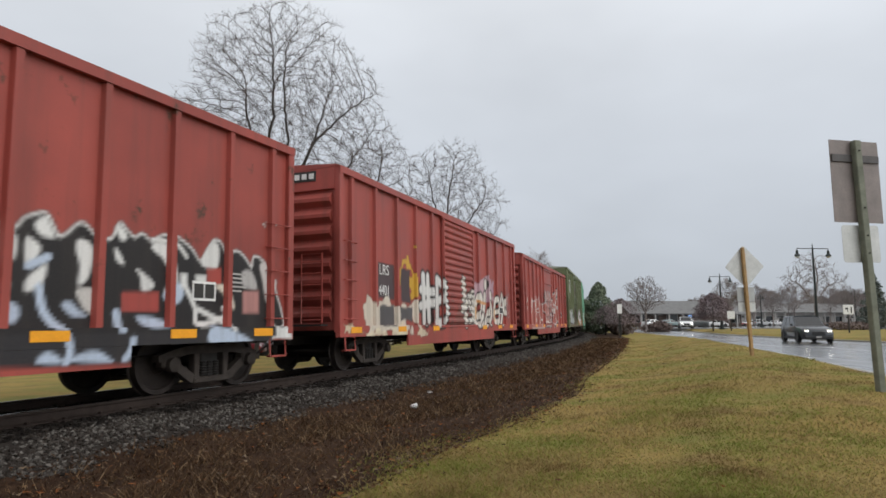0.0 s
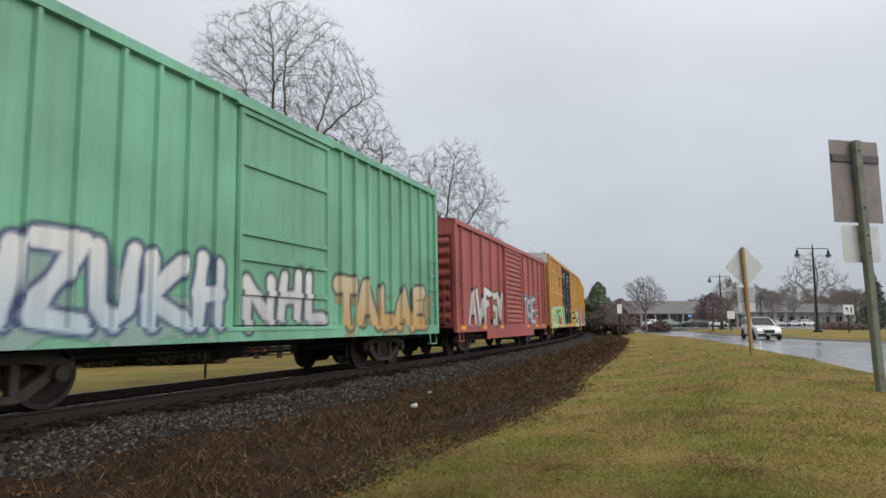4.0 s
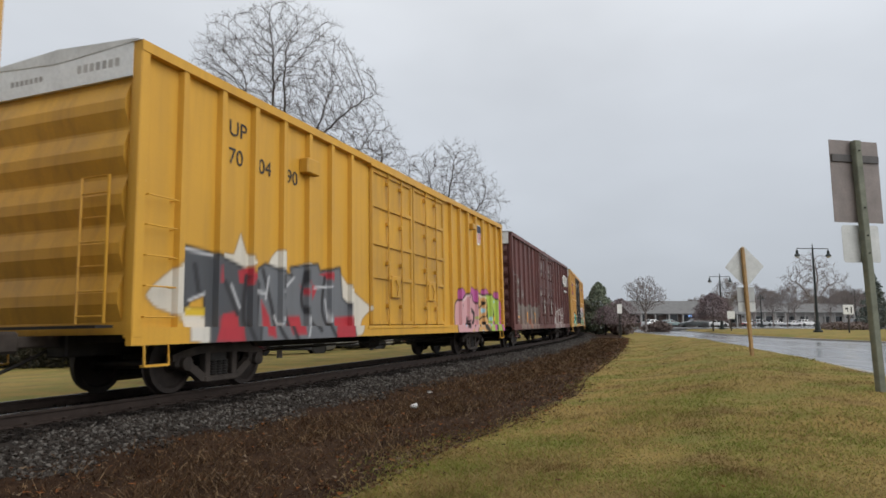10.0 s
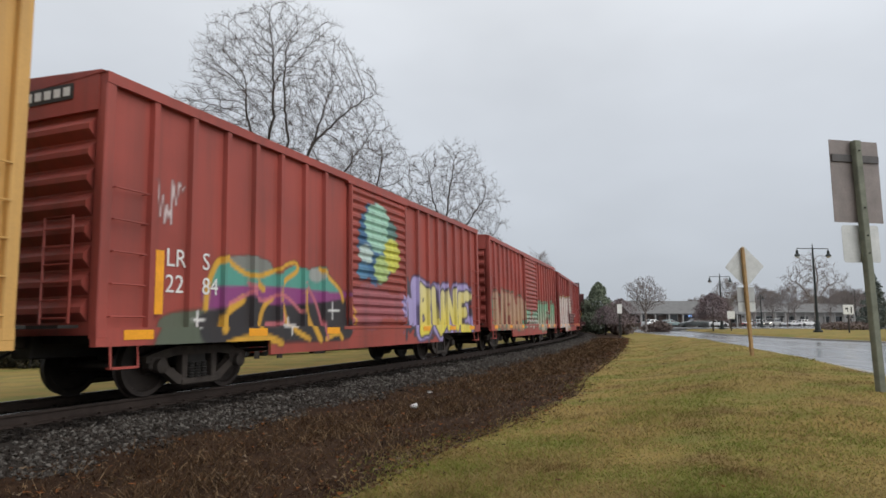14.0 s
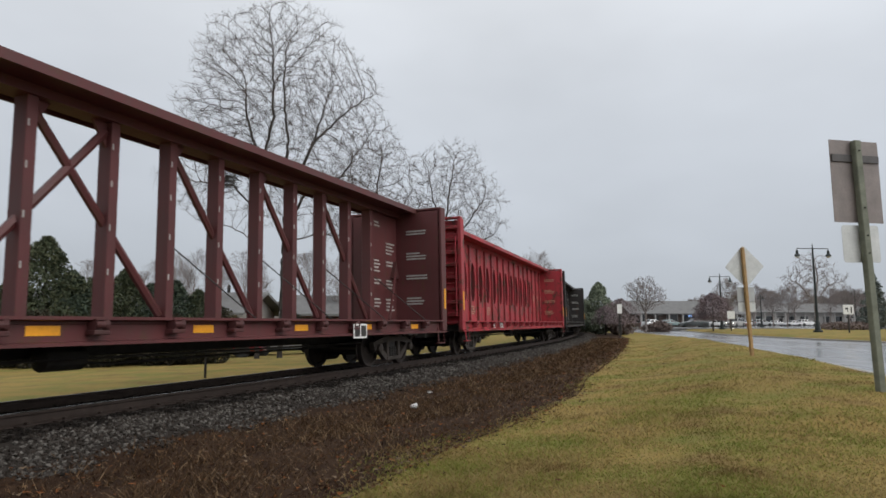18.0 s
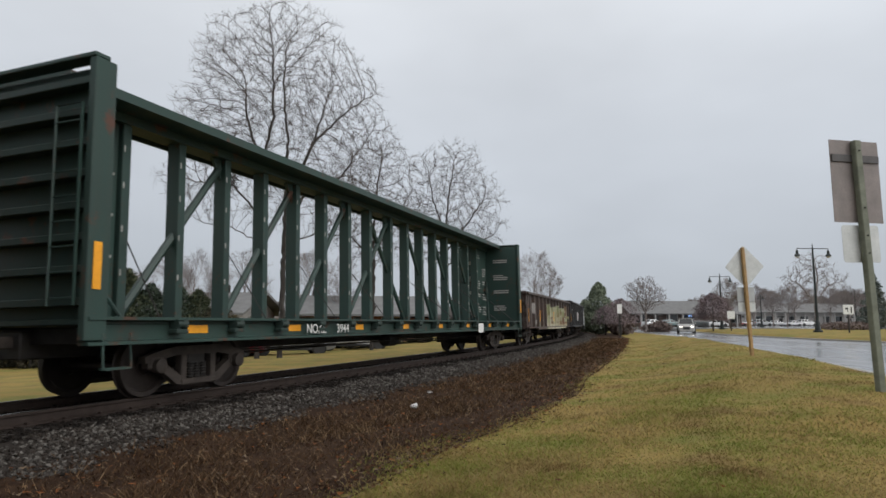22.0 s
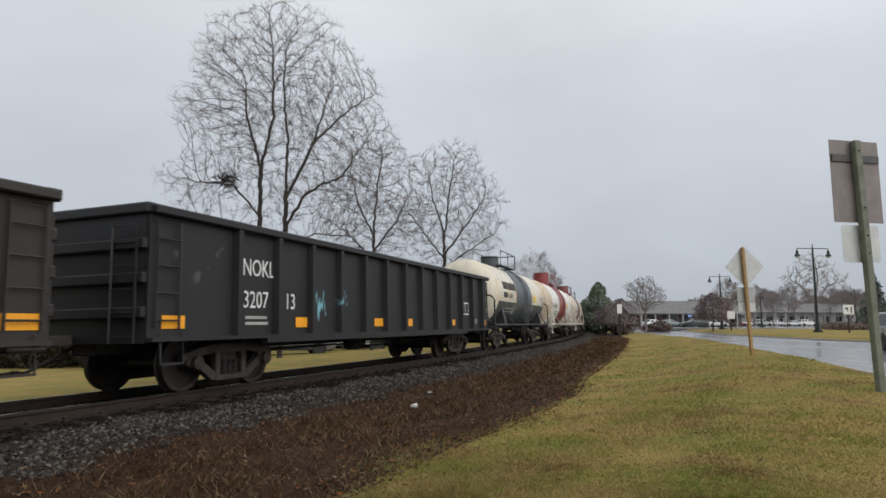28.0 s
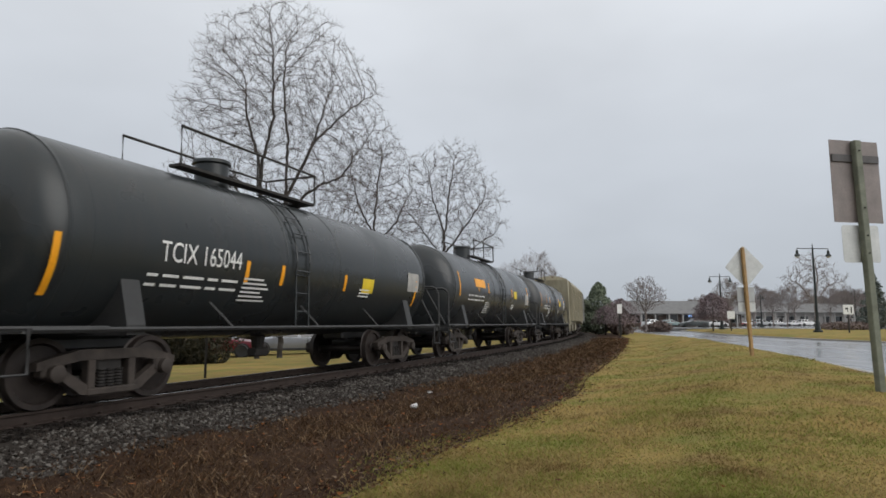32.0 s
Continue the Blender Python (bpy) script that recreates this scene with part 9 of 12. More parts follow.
CREAM, BANDRED = (0.70, 0.64, 0.52), (0.24, 0.038, 0.036)
PALE_FRAME = plain("dirty_white_frame", (0.56, 0.52, 0.45), 0.55, 0, 0.25, 2)
BLACK_FRAME = plain("black_frame", (0.03, 0.03, 0.03), 0.55, 0, 0.3, 2)
MARB = (0.17, 0.045, 0.045)
carZ = tank_car("cream and dark grey tank car with a grey middle band", 444.75, 457.6, CREAM, ((-1.6, 1.7), (0.085, 0.10, 0.115)), low=(0.07, 0.08, 0.09), rail_mat=BLACK_FRAME, dome=(0.05, 0.06, 0.065), dome_x=-0.85, dome_r=0.42, dome_h=0.45, plat=(-1.4, 1.6))
carAA = tank_car("white tank car with a red middle band", 457.9, 473.0, (0.74, 0.72, 0.67), dirt=0.12, head_col=(0.62, 0.52, 0.39), short=1.0, band=((-2.1, 1.35), BANDRED), rail_mat=PALE_FRAME, dome=BANDRED, dome_x=-0.30, dome_r=0.52, dome_h=0.76, plat=(0.2, 2.6))
carBB = tank_car("cream tank car with a maroon middle band", 473.0, 488.0, (0.62, 0.59, 0.52), dirt=0.20, head_col=(0.60, 0.54, 0.45), band=((-1.0, 1.6), MARB), rail_mat=PALE_FRAME, dome=MARB, dome_x=0.3, dome_r=0.55, dome_h=0.70, plat=(0.6, 3.0))
BLK = (0.022, 0.027, 0.029)
carCC = tank_car("black tank car with white lettering", 488.0, 502.0, BLK, None, rail_mat=BLACK_FRAME, dome_x=-1.5, plat=(-3.0, 1.1), ladder_x=-0.55)
carDD = tank_car("black tank car with an orange lettered panel", 501.9, 516.4, (0.03, 0.035, 0.038), None, rail_mat=BLACK_FRAME, dome_x=-0.6, plat=(-1.2, 1.8))
carEE = tank_car("weathered black tank car with white print", 516.4, 530.0, (0.045, 0.048, 0.05), None, rail_mat=BLACK_FRAME, dome_x=-0.5, plat=(-1.2, 1.6))
carFF = hopper("pale tan covered hopper with ribbed sides", 530.6, 547.0, (0.36, 0.33, 0.24))
carGG = hopper("grey covered hopper with ribbed sides", 548.0, 564.0, (0.30, 0.30, 0.29))
TR, TZ = 1.43, 2.27
on_shell(carAA, letters("TILX", 0.25), -5.46, -10, TR, TZ, DARK)
on_shell(carAA, letters("111470", 0.25), -4.58, -10, TR, TZ, DARK)
on_shell(carCC, letters("TCIX", 0.31, 0.004, 1.0, 0.76), -4.12, -11.5, TR, TZ, WHITE)
on_shell(carCC, letters("165044", 0.31, 0.004, 1.0, 0.74), -3.28, -11.5, TR, TZ, WHITE)
on_shell(carBB, letters("207998", 0.26), -4.35, -16, TR, TZ, DARK)
on_shell(carBB, slab(0.80, 0.25), -5.3, -16, TR, TZ, DARK, "name_bar")
on_shell(carZ, letters("64103", 0.24), -3.25, -5, TR, TZ, DARK)
on_shell(carZ, slab(0.75, 0.22), -4.15, -5, TR, TZ, DARK, "name_bar")
for k in range(6):
    on_shell(carZ, slab(0.34, 0.33), -4.1 + 0.40 * k, 9, TR, TZ, DARK, "name_block")
on_shell(carDD, slab(1.3, 0.3), -3.6, 4, TR, TZ, AMBER, "name_bar")
YPL = plain("yellow_placard", (0.75, 0.55, 0.03), 0.5, 0, 0.1)
for v_, mat, t0, hs in ((carZ, GREYMARK, -24, 5.2), (carAA, GREYMARK, -20, 6.1), (carBB, GREYMARK, -26, 6.1), (carCC, WHITE, -21, 5.5), (carDD, WHITE, -10, 5.6), (carEE, WHITE, -10, 5.2)):
    for k in range(2):
        q = -hs + 1.2
        for w_ in (0.25, 0.4, 0.55, 0.3, 0.5):
            on_shell(v_, slab(w_ * 0.8, 0.045, 1), q, t0 - 6 * k, TR, TZ, mat, "small_print")
            q += w_ * 0.8 + 0.09
    for k in range(6):
        on_shell(v_, slab(0.55 + 0.1 * (k % 3), 0.035, 1), -2.6 if v_ in (carAA, carBB) else -2.2, -18 - 3.2 * k, TR, TZ, mat, "small_print")
    for k in range(3):
        on_shell(v_, slab(0.5, 0.035, 1), 1.9, -18 - 3 * k, TR, TZ, mat, "small_print")
    low = v_ is carCC
    mid_x = (-2.2, -1.18, 1.16) if low else (-3.25, -1.9, 1.9)
    for x, t, h in ((-hs - (0.32 if low else -0.15), -36 if low else -12, 0.82), (mid_x[0], -20 if low else -2, 0.38), (mid_x[1], -20 if low else -2, 0.38), (mid_x[2], -20 if low else -3, 0.36), (hs - 0.5, -30 if low else -12, 0.82)):
        on_shell(v_, slab(0.10, h), x, t, TR, TZ, AMBER, "reflector")
    on_shell(v_, slab(0.55, 0.34), 2.0 if low else 2.3, -20 if low else -6, TR, TZ, YPL, "placard")
    on_shell(v_, slab(0.7, 0.5), hs - 1.0, -14, TR, TZ, GREYMARK, "placard")


# ---- stones, ties, grass and litter ----
rng = np.random.RandomState(11)


def island_material(name, cols, rough=0.8, spec=0.3):
    n = Nodes(name)
    r = n.t.nodes.new("ShaderNodeNewGeometry").outputs["Random Per Island"]
    ramp = n.t.nodes.new("ShaderNodeValToRGB")
    ramp.color_ramp.interpolation = "CONSTANT"
    el = ramp.color_ramp.elements
    el[0].position, el[0].color = 0, (*cols[0], 1)
    el[1].position, el[1].color = 1 / len(cols), (*cols[1], 1)
    for i, c in enumerate(cols[2:]):
        el.new((i + 2) / len(cols)).color = (*c, 1)
    n.link(r, ramp.inputs[0])
    g = n.noise(40, 3)
    col = n.mix(n.math("MULTIPLY", n.ranged(g, 0.4, 0.7), 0.4), ramp.outputs[0], shade(cols[0], 0.5))
    return n.done(col, rough, 0, spec)


def scatter(name, verts, faces, material, label, category, parent=None, smooth_=False):
    me = bpy.data.meshes.new(name)
    me.from_pydata(verts.tolist(), [], faces.tolist())
    me.materials.append(material)
    if smooth_:
        me.shade_smooth()
    ob = new(name, me)
    if parent:
        ob.parent = parent
    return tagged(ob, label, category, kind="stuff")


def lay_on_line(s, w, z=None):
    """World points for arrays of s, w."""
    th = np.array([bearing(q) for q in s])
    x, y = np.interp(s, line_s, line_x), np.interp(s, line_s, line_y)
    X, Y = x + np.cos(th) * w, y - np.sin(th) * w
    Z = land(X, Y)
    return X, Y, Z


def stones(n, s, w, size, lift=0.0):
    X, Y, Z = lay_on_line(s, w)
    base = np.array([(1, 0, 0), (-1, 0, 0), (0, 1, 0), (0, -1, 0), (0, 0, 1), (0, 0, -1)], float)
    fc = np.array([(0, 2, 4), (2, 1, 4), (1, 3, 4), (3, 0, 4), (2, 0, 5), (1, 2, 5), (3, 1, 5), (0, 3, 5)])
    v = base[None] * rng.uniform(0.55, 1.1, (n, 6, 3)) + rng.uniform(-0.22, 0.22, (n, 6, 3))
    a, b = rng.uniform(0, 6.28, n), rng.uniform(-0.8, 0.8, n)
    ca, sa, cb, sb = np.cos(a), np.sin(a), np.cos(b), np.sin(b)
    x, y, z = v[..., 0], v[..., 1], v[..., 2] * 0.75
    x, z = x * cb[:, None] - z * sb[:, None], x * sb[:, None] + z * cb[:, None]
    x, y = x * ca[:, None] - y * sa[:, None], x * sa[:, None] + y * ca[:, None]
    sz = size[:, None]
    v = np.stack([X[:, None] + x * sz, Y[:, None] + y * sz, Z[:, None] + z * sz + size[:, None] * 0.25 + lift], -1).reshape(-1, 3)
    f = (fc[None] + 6 * np.arange(n)[:, None, None]).reshape(-1, 3)
    return v, f


STONE = island_material("crushed_stone", [(0.022, 0.018, 0.015), (0.036, 0.030, 0.026), (0.055, 0.048, 0.042), (0.085, 0.077, 0.069), (0.028, 0.023, 0.019), (0.13, 0.12, 0.108), (0.044, 0.035, 0.029)], 0.75, 0.14)
# oil and the shadow band along the rail, both put into the stone colour
OIL_SHADOW = island_material("oil_and_shadow_stone", [(0.008, 0.0065, 0.0055), (0.013, 0.010, 0.0085), (0.020, 0.016, 0.013), (0.010, 0.008, 0.007)], 0.7, 0.12)
for NS, lo_w, mid_w, hi_w, mat, lbl in ((40000, 1.38, 1.85, 2.70, STONE, "loose grey crushed-stone ballast shoulder"), (19000, 0.86, 1.15, 1.62, OIL_SHADOW, "crushed-stone ballast beside the rails, blackened by oil and painted shadow")):
    bs = -9 + 75 * rng.uniform(0, 1, NS) ** 1.7
    bw = rng.triangular(lo_w, mid_w, hi_w, NS) + (0.16 * np.sin(bs * 1.9) + 0.12 * np.sin(bs * 4.7 + 1)) * (1.0 if mat is STONE else 0.4)
    if mat is OIL_SHADOW:
        bw = np.where(rng.uniform(0, 1, NS) < 0.70, bw, rng.uniform(-0.66, 0.66, NS))
    v_, f_ = stones(NS, bs, bw, rng.uniform(0.018, 0.044, NS) * (1 + np.clip(bs, 0, 60) * 0.012))
    scatter("ballast", v_, f_, mat, lbl, "ballast")

tie_me = Geo().box(-0.115, 0.115, -1.30, 1.30, -0.20, -0.172, 0.01).mesh("tie", TIMBER)
plate_me = Geo().box(-0.10, 0.10, -0.17, 0.17, -0.172, -0.150, 0.004).mesh("tie_plate", RAILSTEEL)
spike_me = Geo().box(-0.022, 0.022, -0.03, 0.03, -0.16, -0.118, 0.006).mesh("rail_anchor", RAILSTEEL)


def line_pose(s):
    xx = on_line(s + 0.2) - on_line(s - 0.2)
    xx.normalize()
    yy = Vector((-xx.y, xx.x, -math.sin(CANT))).normalized()
    zz = xx.cross(yy).normalized()
    m = Matrix((xx, zz.cross(xx), zz)).transposed().to_4x4()
    m.translation = on_line(s)
    return m


for k in range(150):
    s = -9.0 + 0.52 * k
    m = line_pose(s)
    tie = part("tie", tie_me, None, track, at=m @ pose(0, 0, 0, 0, 0, random.uniform(-1, 1)))
    for w in (-0.7525, 0.7525):
        part("tie_plate", plate_me, None, tie, at=pose(0, w, 0))
    if k < 80:
        part("rail_anchor", spike_me, None, tie, at=pose(0.05, -0.84, 0))

# grass: short bent blades, thickest near the eye
NB = 280000
dist = 3.4 * (55 / 3.4) ** (rng.uniform(0, 1, NB) ** 1.25)
ang = rng.uniform(-0.30, 0.66, NB)
round_ = np.arange(NB) < 60000
dist = np.where(round_, rng.triangular(0.3, 4, 11, NB), dist)
ang = np.where(round_, rng.uniform(-math.pi, math.pi, NB), ang)
bx, by = dist * np.sin(ang), dist * np.cos(ang)
_s, _w = to_line(bx, by)
edge_w = grass_edge(_s) - 0.08 + 0.28 * lumps(bx, by, 1.1) + rng.normal(0, 0.22, NB)
ok = (_w > edge_w) & (_w < road_near(_s) - 0.02)
bx, by, dist = bx[ok], by[ok], dist[ok]
bz = land(bx, by)
nb = bx.size
h = rng.uniform(0.010, 0.038, nb) * (1 + 0.45 * lumps(bx, by, 0.9)) * np.where(rng.uniform(0, 1, nb) < 0.03, 2.2, 1.0)
wd = 0.0032 + dist * 0.00025
a = rng.uniform(0, 6.28, nb)
le = rng.uniform(0.8, 2.8, nb) * h
la = rng.uniform(0, 6.28, nb)
p0 = np.stack([bx - np.cos(a) * wd, by - np.sin(a) * wd, bz - 0.01], -1)
p1 = np.stack([bx + np.cos(a) * wd, by + np.sin(a) * wd, bz - 0.01], -1)
p2 = np.stack([bx + np.cos(a) * wd * 0.7 + np.cos(la) * le * 0.4, by + np.sin(a) * wd * 0.7 + np.sin(la) * le * 0.4, bz + h * 0.6], -1)
p3 = np.stack([bx - np.cos(a) * wd * 0.7 + np.cos(la) * le * 0.4, by - np.sin(a) * wd * 0.7 + np.sin(la) * le * 0.4, bz + h * 0.6], -1)
p4 = np.stack([bx + np.cos(la) * le, by + np.sin(la) * le, bz + h], -1)
gv = np.stack([p0, p1, p2, p3, p4], 1).reshape(-1, 3)
i5 = 5 * np.arange(nb)[:, None]


def blades_material():
    n = Nodes("winter_grass_blades")
    r = n.t.nodes.new("ShaderNodeNewGeometry").outputs["Random Per Island"]
    big, clump = n.noise(0.22, 5), n.noise(0.75, 6, rough=0.62)
    dry = n.mix(n.ranged(r, 0.0, 1.0), (0.2182, 0.156, 0.0575), (0.388, 0.3, 0.1525))
    green = n.mix(n.ranged(r, 0.0, 1.0), (0.1058, 0.1339, 0.0217), (0.2105, 0.2294, 0.0496))
    k = n.math("ADD", clump, n.math("MULTIPLY", n.math("SUBTRACT", r, 0.5), 0.30))
    col = n.mix(n.ranged(k, 0.43, 0.60), dry, green)
    brown = n.noise(0.9, 5)
    col = n.mix(n.math("MULTIPLY", n.ranged(brown, 0.54, 0.66), 0.7), col, (0.1383, 0.07936, 0.0341))
    m = n.done(col, 0.75, 0, 0.12)
    tr, both = n.t.nodes.new("ShaderNodeBsdfTranslucent"), n.t.nodes.new("ShaderNodeMixShader")
    both.inputs[0].default_value = 0.42
    n.link(col, tr.inputs["Color"])
    n.link(n.b.outputs[0], both.inputs[1])
    n.link(tr.outputs[0], both.inputs[2])
    n.link(both.outputs[0], n.t.nodes["Material Output"].inputs["Surface"])
    return m


BLADES = blades_material()
gq = np.concatenate([i5 + np.array([0, 1, 2]), i5 + np.array([0, 2, 3]), i5 + np.array([3, 2, 4])]).reshape(-1, 3)
scatter("grass", gv, gq, BLADES, "short wet grass, yellowed with green patches", "grass")

# dead leaves, bark and weed stalks on the bare strip
NL = 16000
ls = -7 + 62 * rng.uniform(0, 1, NL) ** 1.8
lw = rng.uniform(2.3, 6.5, NL) + 0.0
grassy = rng.uniform(0, 1, NL) < 0.012
lw = np.where(grassy, rng.uniform(6.5, 10, NL), lw)
lw = np.where(rng.uniform(0, 1, NL) < 0.3, grass_edge(ls) - 0.1 + rng.normal(0, 0.25, NL), np.where(grassy, lw, np.minimum(lw, grass_edge(ls) + 0.1)))
X, Y, Z = lay_on_line(ls, lw)
sz = rng.uniform(0.012, 0.040, NL) * (1 + np.clip(ls, 0, 60) * 0.02)
a, tl, b = rng.uniform(0, 6.28, NL), rng.uniform(-0.9, 0.9, NL), rng.uniform(0.3, 0.8, NL)
ca, sa = np.cos(a), np.sin(a)
q = []
for u, t in ((-1, 0), (0, 1), (1, 0), (0, -1)):
    lx, ly = u * sz, t * sz * b
    q.append(np.stack([X + lx * ca - ly * sa, Y + lx * sa + ly * ca, Z + 0.012 + np.abs(lx) * np.abs(tl) * 0.8 + rng.uniform(0, 0.012, NL)], -1))
lv = np.stack(q, 1).reshape(-1, 3)
lf = (np.array([0, 1, 2, 3])[None] + 4 * np.arange(NL)[:, None])
LEAVES = island_material("dead_leaves", [(0.042, 0.020, 0.011), (0.022, 0.011, 0.007), (0.070, 0.033, 0.016), (0.10, 0.058, 0.030), (0.030, 0.015, 0.009), (0.17, 0.125, 0.085), (0.050, 0.023, 0.011), (0.19, 0.075, 0.028)], 0.8, 0.08)
scatter("leaf_litter", lv, lf, LEAVES, "wet dead leaves and bark on bare earth", "leaf litter")
NT = 72000
ls = -7 + 60 * rng.uniform(0, 1, NT) ** 1.7
lw = 2.3 + (grass_edge(ls) + 0.15 - 2.3) * rng.triangular(0, 0.5, 1, NT)
X, Y, Z = lay_on_line(ls, lw)
hh = rng.uniform(0.03, 0.17, NT) * (0.6 + 0.4 * lumps(X, Y, 1.5))
hh = np.clip(hh, 0.02, 0.20)
wd = 0.0025 + np.hypot(X, Y) * 0.00034
a, la = rng.uniform(0, 6.28, NT), rng.uniform(0, 6.28, NT)
le = hh * rng.uniform(0.4, 2.2, NT)
tv = np.stack([np.stack([X - np.cos(a) * wd, Y - np.sin(a) * wd, Z - 0.01], -1), np.stack([X + np.cos(a) * wd, Y + np.sin(a) * wd, Z - 0.01], -1), np.stack([X + np.cos(la) * le, Y + np.sin(la) * le, Z + hh], -1)], 1).reshape(-1, 3)
tf = np.array([0, 1, 2])[None] + 3 * np.arange(NT)[:, None]
STALK = island_material("dry_stalks", [(0.078, 0.0442, 0.0234), (0.0468, 0.026, 0.0143), (0.143, 0.0858, 0.0442), (0.0286, 0.0169, 0.0104), (0.0598, 0.0338, 0.0182), (0.221, 0.156, 0.091)], 0.85, 0.06)
scatter("dead_weeds", tv, tf, STALK, "low dead brown weed stalks", "weeds")

# litter by the line
LIT = plain("wet_paper", (0.62, 0.62, 0.62), 0.5, 0, 0.1, 8)
for (s, w, lbl, nm) in ((3.0, 3.95, "crushed white paper cup on bare earth", "paper_cup"), (5.0, 3.4, "pale crumpled wrapper on bare earth", "wrapper"), (26.5, 5.35, "white scrap of paper at the grass edge", "paper_scrap")):
    P_ = on_line(s, w, 0, False)
    z = land_at(P_.x, P_.y)
    g = Geo()
    if nm == "paper_cup":
        g.lathe([(-0.07, 0.028), (0.04, 0.045), (0.045, 0.047), (0.042, 0.040), (-0.06, 0.02)], 12, 0, 0.05)
    else:
        for k in range(5):
            g.add([(random.uniform(-0.08, 0.08), random.uniform(-0.06, 0.06), random.uniform(0, 0.06)) for _ in range(4)], [(0, 1, 2, 3)])
    part(nm if nm != "paper_cup" else "cup", g, LIT, thing(nm, lbl, "litter", pose(P_.x, P_.y, z, 0, 0, 40)))


def px_place(px, d):
    """The ground point seen under a given bearing at a depth d (bearing as its tangent times 1144 about the middle)."""
    return (px - 784) / 1144 * d, d


# ---- signs, seen from behind ----
ALU = plain("dull_aluminium", (0.50, 0.51, 0.50), 0.45, 0.2, 0.12, 5)
BROWNBACK = plain("weathered_sign_back", (0.205, 0.175, 0.165), 0.6, 0.1, 0.18, 4)
POSTWOOD = plain("weathered_green_post", (0.155, 0.165, 0.125), 0.8, 0, 0.3, 5)
POSTTAN = plain("tan_timber_post", (0.33, 0.205, 0.085), 0.75, 0, 0.25, 6)


def rounded(w, h, r, t):
    pts = []
    for cx_, cz_, a0 in ((w / 2 - r, h / 2 - r, 0), (-w / 2 + r, h / 2 - r, 90), (-w / 2 + r, -h / 2 + r, 180), (w / 2 - r, -h / 2 + r, 270)):
        for k in range(5):
            a_ = radians(a0 + 22.5 * k)
            pts.append((cx_ + r * math.cos(a_), cz_ + r * math.sin(a_)))
    return Geo().prism(pts, 1, -t / 2, t / 2)


def near_sign():
    x, y = px_place(1546, 9.9)
    z = land_at(x, y)
    v = thing("road_sign", "weathered post with brown sign and pale plate, backs showing", "road sign", pose(x, y, z - 0.05, 0, -2.2, 14))
    part("post", Geo().box(-0.062, 0.062, -0.05, 0.05, 0, 3.92, 0.012), POSTWOOD, v, "square weathered timber post")
    p_ = part("upper_panel", rounded(0.93, 1.30, 0.01, 0.008), BROWNBACK, v, "grey-brown back of a tall sign", at=pose(-0.0, 0.06, 3.28, 0, 1.5, 0))
    part("panel_brace", Geo().box(-0.45, 0.45, -0.03, -0.005, 0.30, 0.42, 0.005), plain("dark_brace", (0.07, 0.065, 0.065), 0.6, 0.2, 0.2), p_)
    part("lower_panel", rounded(0.70, 0.58, 0.05, 0.006), ALU, v, "pale bare-metal back of a plate", at=pose(-0.02, 0.06, 2.30, 0, 1.0, 0))
    for zz in (3.75, 2.85, 2.42, 2.15):
        part("bolt", Geo().lathe([(-0.066, 0.0), (-0.066, 0.012), (-0.05, 0.014)], 8, 0.0, zz, 1), STEEL_DARK, v)
    return v


def far_sign():
    x, y = px_place(1325, 20.6)
    z = land_at(x, y)
    v = thing("warning_sign", "tan post with diamond sign and two plates, backs showing", "road sign", pose(x, y, z - 0.05, 0, -2.6, 10))
    part("post", Geo().box(-0.05, 0.05, -0.05, 0.05, 0, 3.48, 0.01), POSTTAN, v, "tan timber post")
    part("diamond_panel", rounded(0.98, 0.98, 0.05, 0.006), ALU, v, "bare-metal back of a diamond sign", at=pose(0.06, 0.06, 2.87, 0, 45, 0))
    part("middle_panel", rounded(0.61, 0.46, 0.03, 0.006), plain("grey_plate_back", (0.36, 0.37, 0.37), 0.5, 0.2, 0.12), v, at=pose(0.02, 0.06, 1.98, 0, 2, 0))
    part("lower_panel", rounded(0.61, 0.30, 0.03, 0.006), ALU, v, at=pose(0.02, 0.06, 1.58, 0, 2, 0))
    return v


near_sign()
far_sign()


def small_sign(px, d, z_top, w, h, label, mark=False):
    x, y = px_place(px, d)
    z = land_at(x, y)
    v = thing("street_sign", label, "road sign", pose(x, y, z, 0, 0, 5))
    part("post", Geo().box(-0.05, 0.05, -0.04, 0.04, 0, z_top - 0.1), STEEL_DARK, v)
    p_ = part("panel", rounded(w, h, 0.05, 0.02), WHITE, v, at=pose(0, -0.06, z_top - h / 2))
    if mark:
        part("arrow_mark", Geo().box(-w * 0.30, -w * 0.05, -0.016, -0.0105, h * 0.02, h * 0.2).box(-w * 0.12, -w * 0.05, -0.016, -0.0105, -h * 0.25, h * 0.02), DARK, p_)
        part("arrow_mark", Geo().box(w * 0.2, w * 0.32, -0.016, -0.0105, -h * 0.38, h * 0.28), DARK, p_)


small_sign(1498, 58, 2.5, 1.0, 0.85, "white lane sign with black arrow marks on a median", True)
small_sign(1291, 78, 2.35, 0.95, 0.9, "small plain white sign on a median")
small_sign(1095, 66, 3.3, 0.5, 0.95, "pale sign plate on a dark post beside the line")

# ---- street lamps ----
LAMPM = plain("dark_green_lamp_iron", (0.022, 0.028, 0.027), 0.5, 0.3, 0.2)
LAMPG = plain("milky_lamp_glass", (0.45, 0.46, 0.47), 0.3, 0, 0.1)


